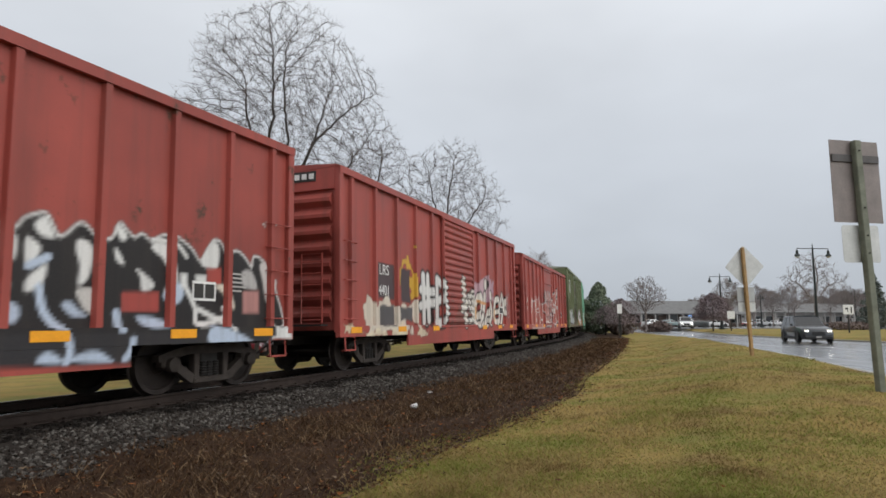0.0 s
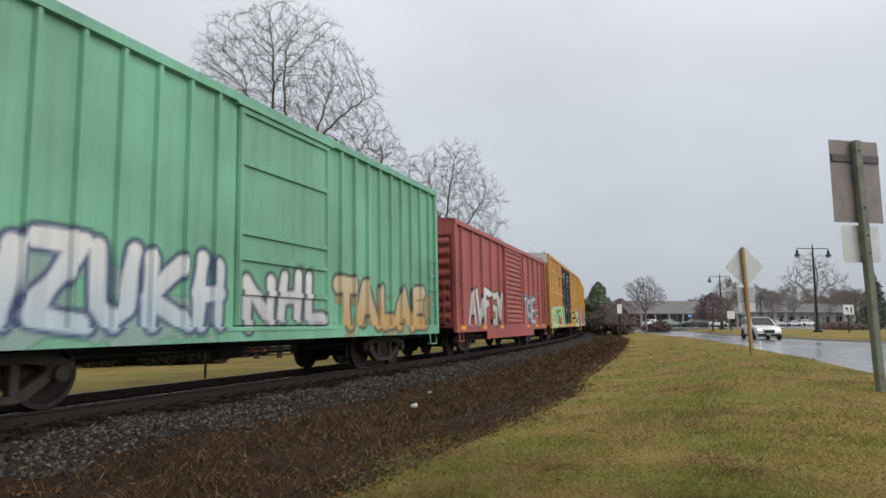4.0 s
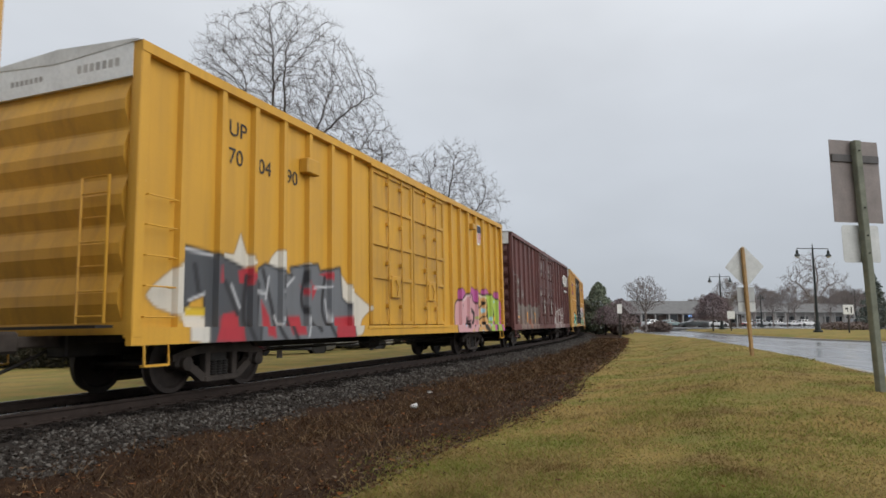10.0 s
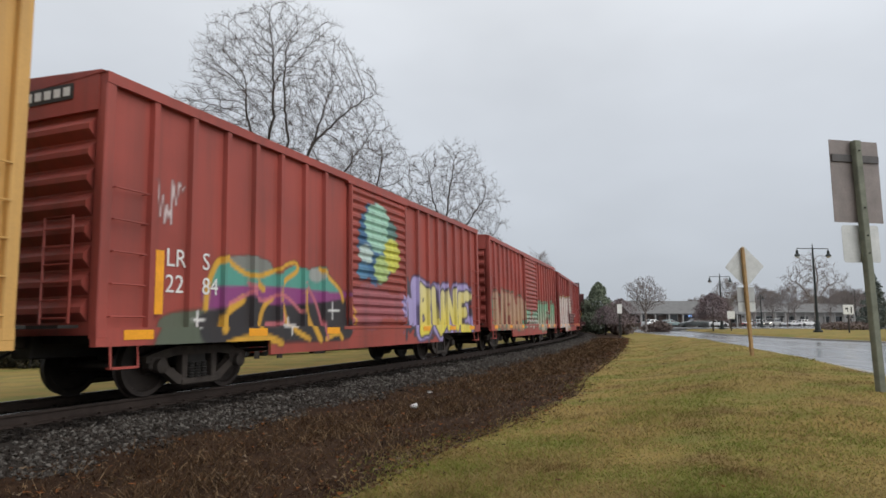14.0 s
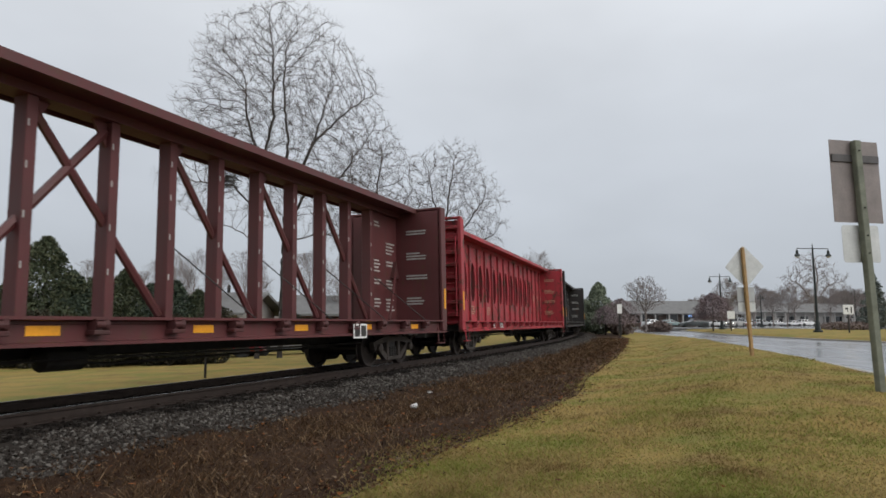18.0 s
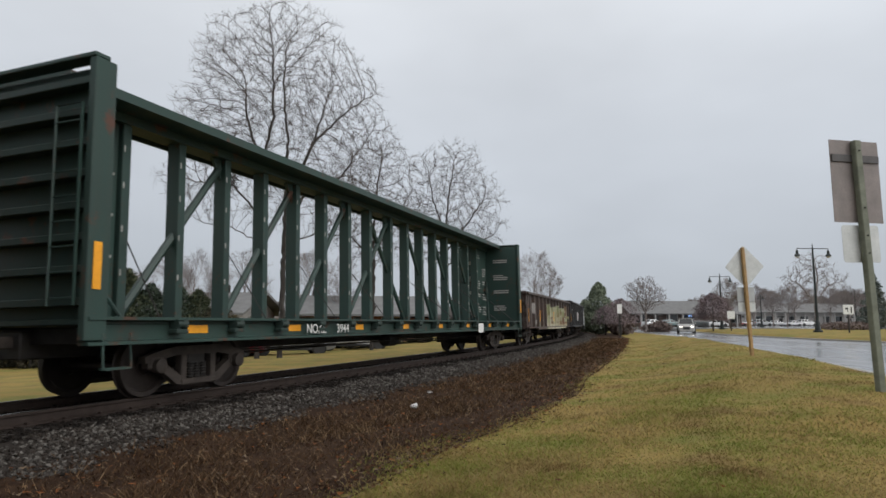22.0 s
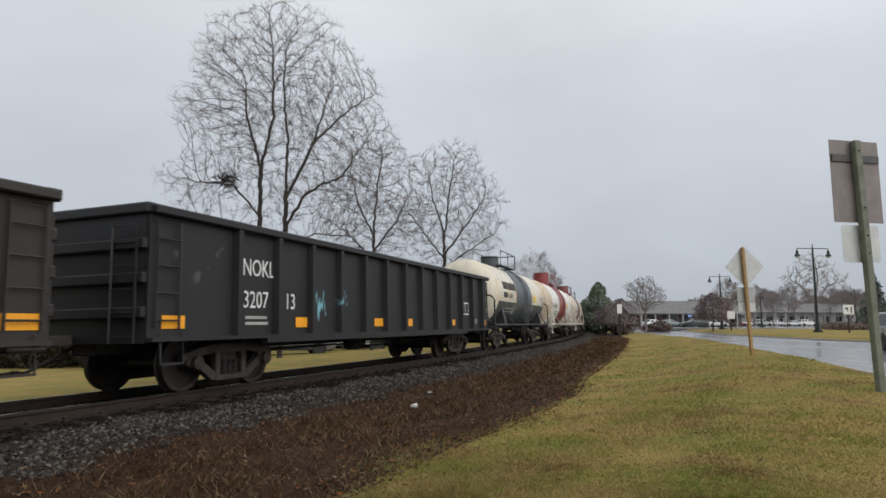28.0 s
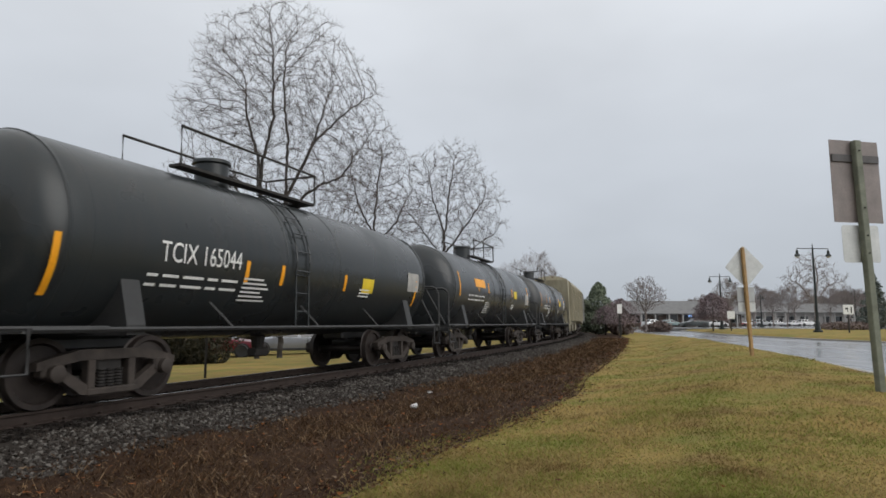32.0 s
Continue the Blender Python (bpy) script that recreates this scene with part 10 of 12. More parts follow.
def street_lamp(px, d, top, arm):
    x, y = px_place(px, d)
    z = land_at(x, y)
    v = thing("street_lamp", "dark iron street lamp with two hanging lanterns", "street lamp", pose(x, y, z, 0, -0.4, 8), group="street lamps")
    hgt = top - z
    part("base", Geo().lathe([(0.0, 0.42), (0.18, 0.42), (0.22, 0.26), (0.9, 0.22), (1.2, 0.14)], 14, 0, 0, 2), LAMPM, v, smooth=True)
    part("pole", Geo().lathe([(1.1, 0.13), (hgt - 0.4, 0.075), (hgt, 0.05), (hgt + 0.15, 0.02)], 12, 0, 0, 2), LAMPM, v, smooth=True)
    part("arm", Geo().tube([(-arm, 0, hgt - 0.45), (-arm, 0, hgt - 0.3), (arm, 0, hgt - 0.3), (arm, 0, hgt - 0.45)], 0.04, 8), LAMPM, v)
    for sx in (-1, 1):
        ln = part("lantern", Geo().lathe([(hgt - 0.45, 0.04), (hgt - 0.52, 0.11), (hgt - 0.80, 0.13), (hgt - 0.92, 0.25), (hgt - 1.04, 0.28), (hgt - 1.06, 0.21)], 14, 0, 0, 2), LAMPM, v, smooth=True, at=pose(sx * arm, 0, 0))
        part("lens", Geo().lathe([(hgt - 1.05, 0.22), (hgt - 1.14, 0.18), (hgt - 1.20, 0.07)], 14, 0, 0, 2), LAMPG, ln, smooth=True)


street_lamp(1443, 62, 8.95, 1.65)
street_lamp(1275, 92, 8.35, 1.55)
street_lamp(1345, 130, 7.2, 0.5)
street_lamp(1512, 120, 7.6, 0.7)

# ---- trees ----
BARK = plain("wet_grey_bark", (0.040, 0.034, 0.030), 0.85, 0, 0.3, 5, 0.4)
TWIG = plain("thin_brown_twigs", (0.082, 0.066, 0.057), 0.8, 0, 0.25, 5)
# distance haze is put into the pale colour of these twigs
TWIG_FAR = plain("haze_paled_twigs", (0.20, 0.170, 0.160), 0.85, 0, 0.2, 2)


def unit(v):
    return v / (np.linalg.norm(v, axis=-1, keepdims=True) + 1e-9)


def tubes(A, B, ra, rb, sides):
    """Tapered tubes from A to B, all at once: points and faces."""
    n = len(A)
    d = unit(B - A)
    u = unit(np.cross(d, np.where(np.abs(d[:, 2:3]) < 0.9, np.array([[0, 0, 1.0]]), np.array([[1.0, 0, 0]]))))
    w = np.cross(d, u)
    t = 2 * math.pi * np.arange(sides) / sides
    ring = np.cos(t)[None, :, None] * u[:, None] + np.sin(t)[None, :, None] * w[:, None]
    lo = (A - d * ra[:, None] * 0.3)[:, None] + ring * ra[:, None, None]
    hi = B[:, None] + ring * rb[:, None, None]
    vs = np.concatenate([lo, hi], 1).reshape(-1, 3)
    k = np.arange(sides)
    f = np.stack([k, (k + 1) % sides, sides + (k + 1) % sides, sides + k], -1)
    fs = (f[None] + 2 * sides * np.arange(n)[:, None, None]).reshape(-1, 4)
    return vs, fs


def mesh_of(name, bits, material):
    vs, fs, base = [], [], 0
    for v, f in bits:
        vs.append(v)
        fs.append(f + base)
        base += len(v)
    me = bpy.data.meshes.new(name)
    me.from_pydata(np.concatenate(vs).tolist(), [], sum((q.tolist() for q in fs), []))
    me.materials.append(material)
    return me


def bare_tree(name, label, x, y, stems, crown, seed, kids, lens, rad, thin=0.02, twig_mat=None, group="", rise=0.09, shy=0.60):
    """A bare tree that forks level by level. stems: (foot, lean x, lean y, length, start of the fork); crown: (x, y, z, rx, ry, rz) lobes that hold it; kids and lens: forks and lengths of each level."""
    r = np.random.RandomState(seed)
    z = land_at(x, y)
    C = np.array(crown, float)

    def outside(P):
        q = ((P[:, None] - C[None, :, :3]) / C[None, :, 3:]) ** 2
        return q.sum(-1).min(1) > 1 + 0.25 * np.sin(P[:, 0] * 2.1 + seed) * np.cos(P[:, 2] * 1.7)

    base = np.array([(f, 0.0, 0.0) for f, *_ in stems])
    dirn = unit(np.array([(lx, ly, 1.0) for _, lx, ly, *_ in stems]))
    ln = np.array([q[3] for q in stems], float)
    r0 = np.full(len(stems), float(rad))
    first = np.array([q[4] for q in stems], float)
    trunk, fine = [], []
    for lev in range(len(kids) + 1):
        m = (7, 5, 4, 3, 2, 2, 1, 1)[min(lev, 7)]
        n = len(base)
        end = 0.25 if lev == 0 else 0.35
        P, D, pts = base.copy(), dirn.copy(), [base.copy()]
        for q in range(m):
            D = unit(D + r.normal(0, 0.13 if lev else 0.05, (n, 3)) + np.array([0, 0, rise * (0.5 if lev < 2 else 1.0) / m * 2]))
            P = P + D * (ln / m)[:, None]
            pts.append(P.copy())
        rr = [r0 * (1 - (1 - end) * q / m) for q in range(m + 1)]
        for q in range(m):
            big = r0 > 0.032
            for sel, store, sd in ((big, trunk, 7), (~big, fine, 3)):
                if sel.any():
                    tip = rr[q + 1][sel] if lev < len(kids) else rr[q + 1][sel] * 0.4
                    store.append(tubes(pts[q][sel], pts[q + 1][sel], rr[q][sel], tip, sd))
        if lev == len(kids):
            break
        k = kids[lev]
        nb, nd, nl, nr = [], [], [], []
        S = np.stack(pts, 1)
        for c in range(k + 1):
            f0 = first / ln if lev == 0 else np.full(n, 0.28)
            f = np.clip(f0 + (1 - f0) * (c + r.uniform(0, 1, n)) / k, 0, 1) if c < k else np.ones(n)
            g = f * m
            i = np.clip(g.astype(int), 0, m - 1)
            w = (g - i)[:, None]
            ar = np.arange(n)
            pos = S[ar, i] * (1 - w) + S[ar, i + 1] * w
            along = unit(S[ar, i + 1] - S[ar, i])
            side = unit(np.cross(along, r.normal(size=(n, 3))))
            ang = (r.uniform(0.5, 0.85, n) if lev == 0 else r.uniform(0.55, 1.0, n)) if c < k else r.uniform(0.05, 0.3, n)
            nb.append(pos)
            nd.append(unit(along * np.cos(ang)[:, None] + side * np.sin(ang)[:, None] + np.array([0, 0, 0.10])))
            nl.append(lens[lev] * r.uniform(0.65, 1.15, n) * (1.12 - 0.42 * f))
            nr.append(r0 * (1 - (1 - end) * f) * (shy if c < k else 0.85))
        base, dirn, ln, r0 = np.concatenate(nb), np.concatenate(nd), np.concatenate(nl), np.maximum(np.concatenate(nr), thin * 0.42)
        far = outside(base + dirn * ln[:, None])
        ln = np.where(far, ln * 0.5, ln)
        keep = ~outside(base + dirn * (ln * 0.4)[:, None]) | (r.uniform(0, 1, len(base)) < (1.0 if lev < 1 else 0.12))
        base, dirn, ln, r0 = base[keep], dirn[keep], ln[keep], r0[keep]
    v = thing(name, label, "tree", pose(x, y, z - 0.05), group=group)
    part("trunk", mesh_of("trunk", trunk, BARK if twig_mat is None else twig_mat), None, v, "dark wet trunk and limbs" if twig_mat is None else "")
    part("crown", mesh_of("crown", fine, twig_mat or TWIG), None, v, "bare twigs")
    return v


def Geo2(vs, fs, name, material):
    me = bpy.data.meshes.new(name)
    me.from_pydata([tuple(map(float, q)) for q in vs], [], fs)
    me.materials.append(material)
    return me


def grown_tree(name, label, x, y, stems, crown, seed, n_pts, step_len, reach, clear, tip=0.008, twigs=2, twig_len=0.42, rise=0.16, twig_mat=None, nest=None, group="", spread=0.40):
    """A bare tree whose limbs grow from its stems towards the free room in its crown. stems: lines of points; crown: lobes (x, y, z, rx, ry, rz)."""
    r = np.random.RandomState(seed)
    C = np.array(crown, float)
    vol = C[:, 3] * C[:, 4] * C[:, 5]
    pick = r.choice(len(C), n_pts, p=vol / vol.sum())
    q = unit(r.normal(size=(n_pts, 3))) * (r.uniform(0, 1, n_pts) ** spread)[:, None]
    goal = C[pick, :3] + q * C[pick, 3:]
    goal[:, 0] += 0.35 * np.sin(goal[:, 2] * 1.9 + seed)
    pos, par = [], []
    for line in stems:
        line = [np.array(p, float) for p in line]
        if pos:
            d = [np.linalg.norm(line[0] - p) for p in pos]
            last = int(np.argmin(d)) if min(d) < 0.8 else -1
        else:
            last = -1
        for p0, p1 in zip(line[:-1], line[1:]):
            m = max(1, int(np.linalg.norm(p1 - p0) / step_len))
            for k in range(m):
                pos.append(p0 + (p1 - p0) * (k + 1) / m + r.normal(0, 0.03, 3))
                par.append(last)
                last = len(pos) - 1
    P, par = np.array(pos), list(par)
    best = np.full(n_pts, 1e9)
    who = np.zeros(n_pts, int)
    fresh = np.arange(len(P))
    kids_of = np.zeros(200000, int)
    np.add.at(kids_of, np.array([q_ for q_ in par if q_ >= 0], int), 1)
    for _ in range(110):
        d = np.linalg.norm(goal[:, None] - P[None, fresh], axis=2)
        k = d.argmin(1)
        dk = d[np.arange(len(goal)), k]
        upd = dk < best
        best, who = np.where(upd, dk, best), np.where(upd, fresh[k], who)
        live = (best > clear) & (kids_of[who] < 3)
        goal, best, who = goal[live], best[live], who[live]
        near_ = best < reach
        if not near_.any():
            break
        nodes, inv = np.unique(who[near_], return_inverse=True)
        pull = np.zeros((len(nodes), 3))
        np.add.at(pull, inv, unit(goal[near_] - P[who[near_]]))
        back = np.array([par[i] if par[i] >= 0 else i for i in nodes])
        keep_on = unit(P[nodes] - P[back] + 1e-6)
        D = unit(unit(pull) + 0.85 * keep_on + np.array([0, 0, rise]) + r.normal(0, 0.05, pull.shape))
        tip_at = P[nodes] + D * step_len
        gap = np.linalg.norm(tip_at[:, None] - P[None], axis=2)
        gap[np.arange(len(nodes)), nodes] = 9.0
        free = gap.min(1) > step_len * 0.72
        kids_of[nodes[~free]] += 2
        nodes, tip_at = nodes[free], tip_at[free]
        fresh = np.arange(len(P), len(P) + len(nodes))
        if not len(nodes):
            break
        P = np.concatenate([P, tip_at])
        kids_of[nodes] += 1
        par += nodes.tolist()
    n = len(P)
    par = np.array(par)
    area = np.zeros(n)
    leaf = np.ones(n, bool)
    leaf[par[par >= 0]] = False
    for i in range(n - 1, -1, -1):
        if area[i] == 0:
            area[i] = tip ** 2.12
        if par[i] >= 0:
            area[par[i]] += area[i]
    rad = area ** (1 / 2.12)
    i = np.nonzero(par >= 0)[0]
    fine = []
    big = rad[i] > 0.034
    foot = np.nonzero(par < 0)[0]
    root = np.arange(n)
    for k in range(n):
        if par[k] >= 0:
            root[k] = root[par[k]]
    th_ = i[~big]
    fine.append(tubes(P[par[th_]], P[th_], np.minimum(rad[par[th_]], rad[th_] * 1.5), rad[th_], 4))
    host = th_[rad[th_] < tip * 3.2]
    for _ in range(twigs):
        A = P[host] + (P[par[host]] - P[host]) * r.uniform(0, 1, len(host))[:, None]
        D = unit(unit(P[host] - P[par[host]]) * 0.95 + r.normal(0, 0.50, (len(host), 3)) + np.array([0, 0, 0.22]))
        ln = twig_len * r.uniform(0.4, 1.1, len(host))[:, None]
        B = A + D * ln * 0.55
        E = B + unit(D + r.normal(0, 0.3, D.shape) + np.array([0, 0, 0.18])) * ln * 0.45
        w0 = np.full(len(host), tip * 0.72)
        fine += [tubes(A, B, w0, w0 * 0.85, 3), tubes(B, E, w0 * 0.85, w0 * 0.45, 3)]
    z = land_at(x, y)
    v = thing(name, label, "tree", pose(x, y, z - 0.05), group=group)
    for k in foot:
        w = i[big & (root[i] == k)]
        bits = [tubes(P[[k]] - np.array([0, 0, 0.4]), P[[k]], rad[[k]] * 1.25, rad[[k]], 8), tubes(P[par[w]], P[w], np.minimum(rad[par[w]], rad[w] * 1.35), rad[w], 7)]
        part("trunk", mesh_of("trunk", bits, twig_mat or BARK), None, v, "dark wet trunk and limbs" if twig_mat is None else "")
    part("crown", mesh_of("crown", fine, twig_mat or TWIG), None, v, "bare twigs")
    if nest is not None:
        gg = Geo()
        for _ in range(160):
            d = Vector((r.normal(0, 0.24), r.normal(0, 0.24), r.normal(0, 0.18))) + Vector(nest)
            e_ = Vector((r.normal(0, 1), r.normal(0, 1), r.normal(0, 0.4))).normalized() * 0.22
            gg.tube([d - e_, d + e_], 0.014, 3)
        part("nest", gg, BARK, v, "dark ball of sticks, a nest")
    return v


bx_, by_ = px_place(497, 30)
grown_tree("bare_tree", "tall bare maple with two stems behind the line", bx_, by_,
           [[(-1.0, 0, 0), (-1.05, 0, 5.0), (-1.1, 0, 8.8), (-1.85, 0.2, 11.2), (-2.1, 0.3, 13.4)], [(-1.1, 0, 8.8), (-0.55, -0.2, 11.4), (-0.7, -0.2, 14.6)],
            [(0.0, 0.3, 0), (0.05, 0.3, 6.0), (0.05, 0.3, 10.6), (-0.25, 0.4, 13.0), (-0.2, 0.4, 15.0)], [(0.05, 0.3, 7.6), (1.3, 0.5, 10.4), (1.9, 0.5, 12.6)], [(1.3, 0.5, 10.4), (3.0, 0.2, 11.9), (4.2, 0.1, 12.6)],
            [(0.05, 0.3, 6.2), (1.0, 0.0, 7.7), (2.8, -0.4, 8.5), (4.2, -0.5, 10.6)], [(-1.05, 0, 6.6), (-2.2, -0.4, 8.0), (-4.2, -0.6, 8.2)], [(-1.05, 0, 5.4), (-2.6, 0.6, 6.2), (-4.0, 0.8, 6.4)], [(0.05, 0.3, 5.4), (1.4, 0.9, 5.9), (3.2, 1.2, 5.8)]],
           [(-0.35, 0, 12.3, 4.5, 4.0, 4.6), (-3.2, 0, 10.4, 2.1, 2.2, 2.3), (-3.9, 0, 7.9, 1.8, 2.0, 1.6), (2.8, 0, 11.0, 2.3, 2.4, 2.6), (3.1, 0, 7.8, 2.1, 2.2, 2.1), (0, 0, 7.8, 3.2, 2.8, 2.0)], 14, 8000, 0.25, 2.6, 0.28, 0.0056, 3, 0.50, nest=(-2.41, -1.0, 8.15))
bx_, by_ = px_place(660, 37)
grown_tree("bare_tree", "bare spreading tree behind the line", bx_, by_,
           [[(0.0, 0, 0), (0.0, 0, 6.6), (0.15, 0.1, 9.6), (0.5, 0.1, 11.4)], [(0.0, 0, 6.6), (-1.0, 0.3, 8.6), (-1.5, 0.3, 10.6)], [(0.0, 0, 5.6), (1.3, -0.3, 7.4), (2.1, -0.3, 9.0)], [(0.0, 0, 5.2), (-1.6, -0.3, 6.8), (-2.8, -0.4, 7.6)]],
           [(0.0, 0, 9.4, 2.7, 2.5, 3.1), (-1.7, 0, 7.6, 1.9, 2.0, 1.9), (1.4, 0, 7.6, 1.8, 2.0, 1.9), (0.0, 0, 6.0, 2.4, 2.2, 1.4)], 5, 3800, 0.27, 2.5, 0.31, 0.0064, 3, 0.54)
bx_, by_ = px_place(784, 41)
grown_tree("bare_tree", "bare round-headed tree behind the line", bx_, by_,
           [[(0.0, 0, 0), (0.1, 0, 7.2), (0.5, 0.1, 10.4), (0.8, 0.1, 12.2)], [(0.1, 0, 7.2), (-0.7, 0.3, 9.6), (-1.0, 0.3, 11.4)], [(0.05, 0, 5.8), (1.7, -0.3, 8.0), (2.6, -0.3, 9.4)], [(0.05, 0, 5.6), (-1.5, -0.3, 7.6), (-2.3, -0.4, 8.6)], [(0.05, 0, 5.0), (2.0, 0.5, 6.4), (3.2, 0.5, 7.2)]],
           [(0.5, 0, 10.0, 2.8, 2.6, 3.3), (-1.4, 0, 8.2, 1.9, 2.0, 2.1), (2.3, 0, 8.2, 1.9, 2.0, 2.2), (0.5, 0, 6.6, 3.0, 2.4, 1.6)], 8, 4200, 0.27, 2.5, 0.31, 0.0064, 3, 0.56)
for px, d, hgt, rr, sd in ((905, 82, 9.6, 2.4, 21), (942, 88, 11.5, 3.2, 22), (965, 96, 10.6, 2.6, 23), (850, 70, 6.5, 2.3, 24), (600, 62, 8.0, 3.0, 25), (380, 58, 7.0, 3.0, 26), (300, 60, 8.2, 3.2, 27), (342, 66, 9.0, 3.4, 28), (440, 62, 8.6, 3.4, 29), (246, 64, 7.0, 3.0, 30), (545, 66, 9.0, 3.4, 34), (165, 66, 8.0, 3.2, 35)):
    bx_, by_ = px_place(px, d)
    bare_tree("bare_tree", "bare tree in the distance, paled with painted haze", bx_, by_, [(0, 0.02, 0, hgt * 0.7, hgt * 0.25)], [(0, 0, hgt * 0.64, rr, rr, hgt * 0.38)], sd, (8, 5, 5, 4), (hgt * 0.36, hgt * 0.22, hgt * 0.13, hgt * 0.08), 0.16, 0.026, TWIG_FAR, "distant bare trees")
# across the street
bx_, by_ = px_place(1141, 84)
grown_tree("bare_tree", "round bare ornamental tree by a parking lot", bx_, by_, [[(0, 0, 0), (0, 0, 2.6), (0.1, 0, 4.6)], [(0, 0, 2.6), (-0.8, 0, 4.4)], [(0, 0, 2.6), (0.9, 0.3, 4.3)]], [(0, 0, 4.9, 2.5, 2.4, 2.3)], 31, 2400, 0.20, 2.0, 0.22, 0.009, 3, 0.45, 0.25, TWIG_FAR)
bx_, by_ = px_place(1440, 76)
grown_tree("bare_tree", "wide bare tree beyond the street", bx_, by_, [[(0, 0, 0), (0.1, 0, 3.2), (0.5, 0, 6.2), (0.3, 0, 8.4)], [(0.1, 0, 3.2), (-1.6, 0, 5.4), (-3.0, 0, 6.2)], [(0.1, 0, 3.4), (1.8, 0, 5.4), (3.2, 0, 5.8)]], [(0.2, 0, 7.0, 2.3, 2.2, 2.2), (-2.2, 0, 6.0, 1.9, 1.8, 1.6), (2.4, 0, 5.6, 1.8, 1.8, 1.3)], 33, 900, 0.30, 2.6, 0.45, 0.013, 3, 0.7, 0.05, TWIG_FAR)
for k, (px, d, hgt, rr) in enumerate(((1215, 190, 8, 4), (1290, 95, 7.2, 2.6), (1330, 150, 9.5, 4.5), (1365, 140, 8.0, 4.0), (1405, 160, 10, 4.5), (1465, 150, 9.0, 4.5), (1500, 120, 7.5, 3.0), (1530, 170, 10, 5), (1320, 120, 7.0, 3.0), (1390, 118, 7.4, 3.2), (1250, 210, 10, 5), (1350, 215, 12, 6), (1430, 220, 12.5, 6), (1490, 215, 12, 6), (1550, 220, 12, 6), (1300, 225, 11.5, 6))):
    bx_, by_ = px_place(px, d)
    bare_tree("bare_tree", "bare tree beyond a parking lot, haze painted into its grey", bx_, by_, [(0, 0.02, 0, hgt * 0.65, hgt * 0.2)], [(0, 0, hgt * 0.6, rr, rr, hgt * 0.42)], 40 + k, (8, 5, 5, 4), (hgt * 0.42, hgt * 0.26, hgt * 0.16, hgt * 0.10), 0.17, 0.05, TWIG_FAR, "misty bare trees")

NEEDLE = island_material("dark_needles", [(0.050, 0.070, 0.050), (0.070, 0.094, 0.062), (0.09, 0.115, 0.075), (0.038, 0.054, 0.040)], 0.75)
NEEDLE2 = island_material("olive_needles", [(0.055, 0.070, 0.038), (0.075, 0.088, 0.045), (0.10, 0.108, 0.06), (0.042, 0.054, 0.030)], 0.75)
# both far needle colours are lightened to hold the haze of distance
NEEDLE_FAR = island_material("haze_paled_needles", [(0.125, 0.150, 0.135), (0.155, 0.18, 0.16), (0.19, 0.215, 0.195), (0.105, 0.125, 0.115)], 0.8)
PINE_FAR = island_material("haze_paled_pine_needles", [(0.1641, 0.1953, 0.1375), (0.2031, 0.2375, 0.1656), (0.25, 0.2812, 0.2031), (0.1281, 0.1531, 0.1094)], 0.85)
# reddish twigs, lightened and greyed so the colour carries distance haze
PLUM = island_material("hazed_plum_twigs", [(0.2018, 0.1555, 0.1644), (0.2467, 0.1914, 0.2003), (0.1644, 0.1256, 0.1346), (0.284, 0.2272, 0.2302)], 0.8)
BRUSH = island_material("bare_brush", [(0.19, 0.145, 0.13), (0.16, 0.12, 0.11), (0.23, 0.18, 0.16), (0.14, 0.105, 0.095)], 0.85)
HEDGE = island_material("dull_hedge_leaves", [(0.034, 0.034, 0.020), (0.050, 0.046, 0.028), (0.070, 0.056, 0.036), (0.026, 0.027, 0.017)], 0.8)


def leafy(name, label, x, y, hgt, width, shape, material, n, size, seed, trunk=0.14, category="tree", group="", foot=0.25):
    """Many small sprays round a stem. shape: the half width at each height from 0 to 1."""
    r = np.random.RandomState(seed)
    z = land_at(x, y)
    v = thing(name, label, category, pose(x, y, z - 0.03), group=group)
    part("trunk", Geo().tube([(0, 0, 0), (0.05, 0, hgt * 0.5), (0, 0, hgt * 0.94)], [trunk, trunk * 0.7, trunk * 0.15], 7), BARK, v)
    t = r.uniform(foot / hgt, 1, n)
    a_ = r.uniform(0, 6.28, n)
    lump = 1 + 0.16 * np.sin(a_ * 3 + t * 9 + seed) + 0.12 * np.sin(a_ * 5 - t * 17)
    rr = shape(t) * width * lump * np.sqrt(r.uniform(0.25, 1.0, n))
    c = np.stack([rr * np.cos(a_), rr * np.sin(a_), t * hgt], -1) + r.normal(0, size * 0.4, (n, 3))
    d1 = r.normal(size=(n, 3))
    d1 /= np.linalg.norm(d1, axis=1)[:, None]
    d2 = np.cross(d1, r.normal(size=(n, 3)))
    d2 /= np.linalg.norm(d2, axis=1)[:, None]
    s1 = size * r.uniform(0.5, 1.3, n)[:, None]
    vs = np.stack([c - d1 * s1, c + d2 * s1 * 0.4, c + d1 * s1, c - d2 * s1 * 0.4], 1).reshape(-1, 3)
    fs = np.array([0, 1, 2, 3])[None] + 4 * np.arange(n)[:, None]
    part("crown", Geo2(vs, fs.tolist(), "crown", material), None, v)
    return v


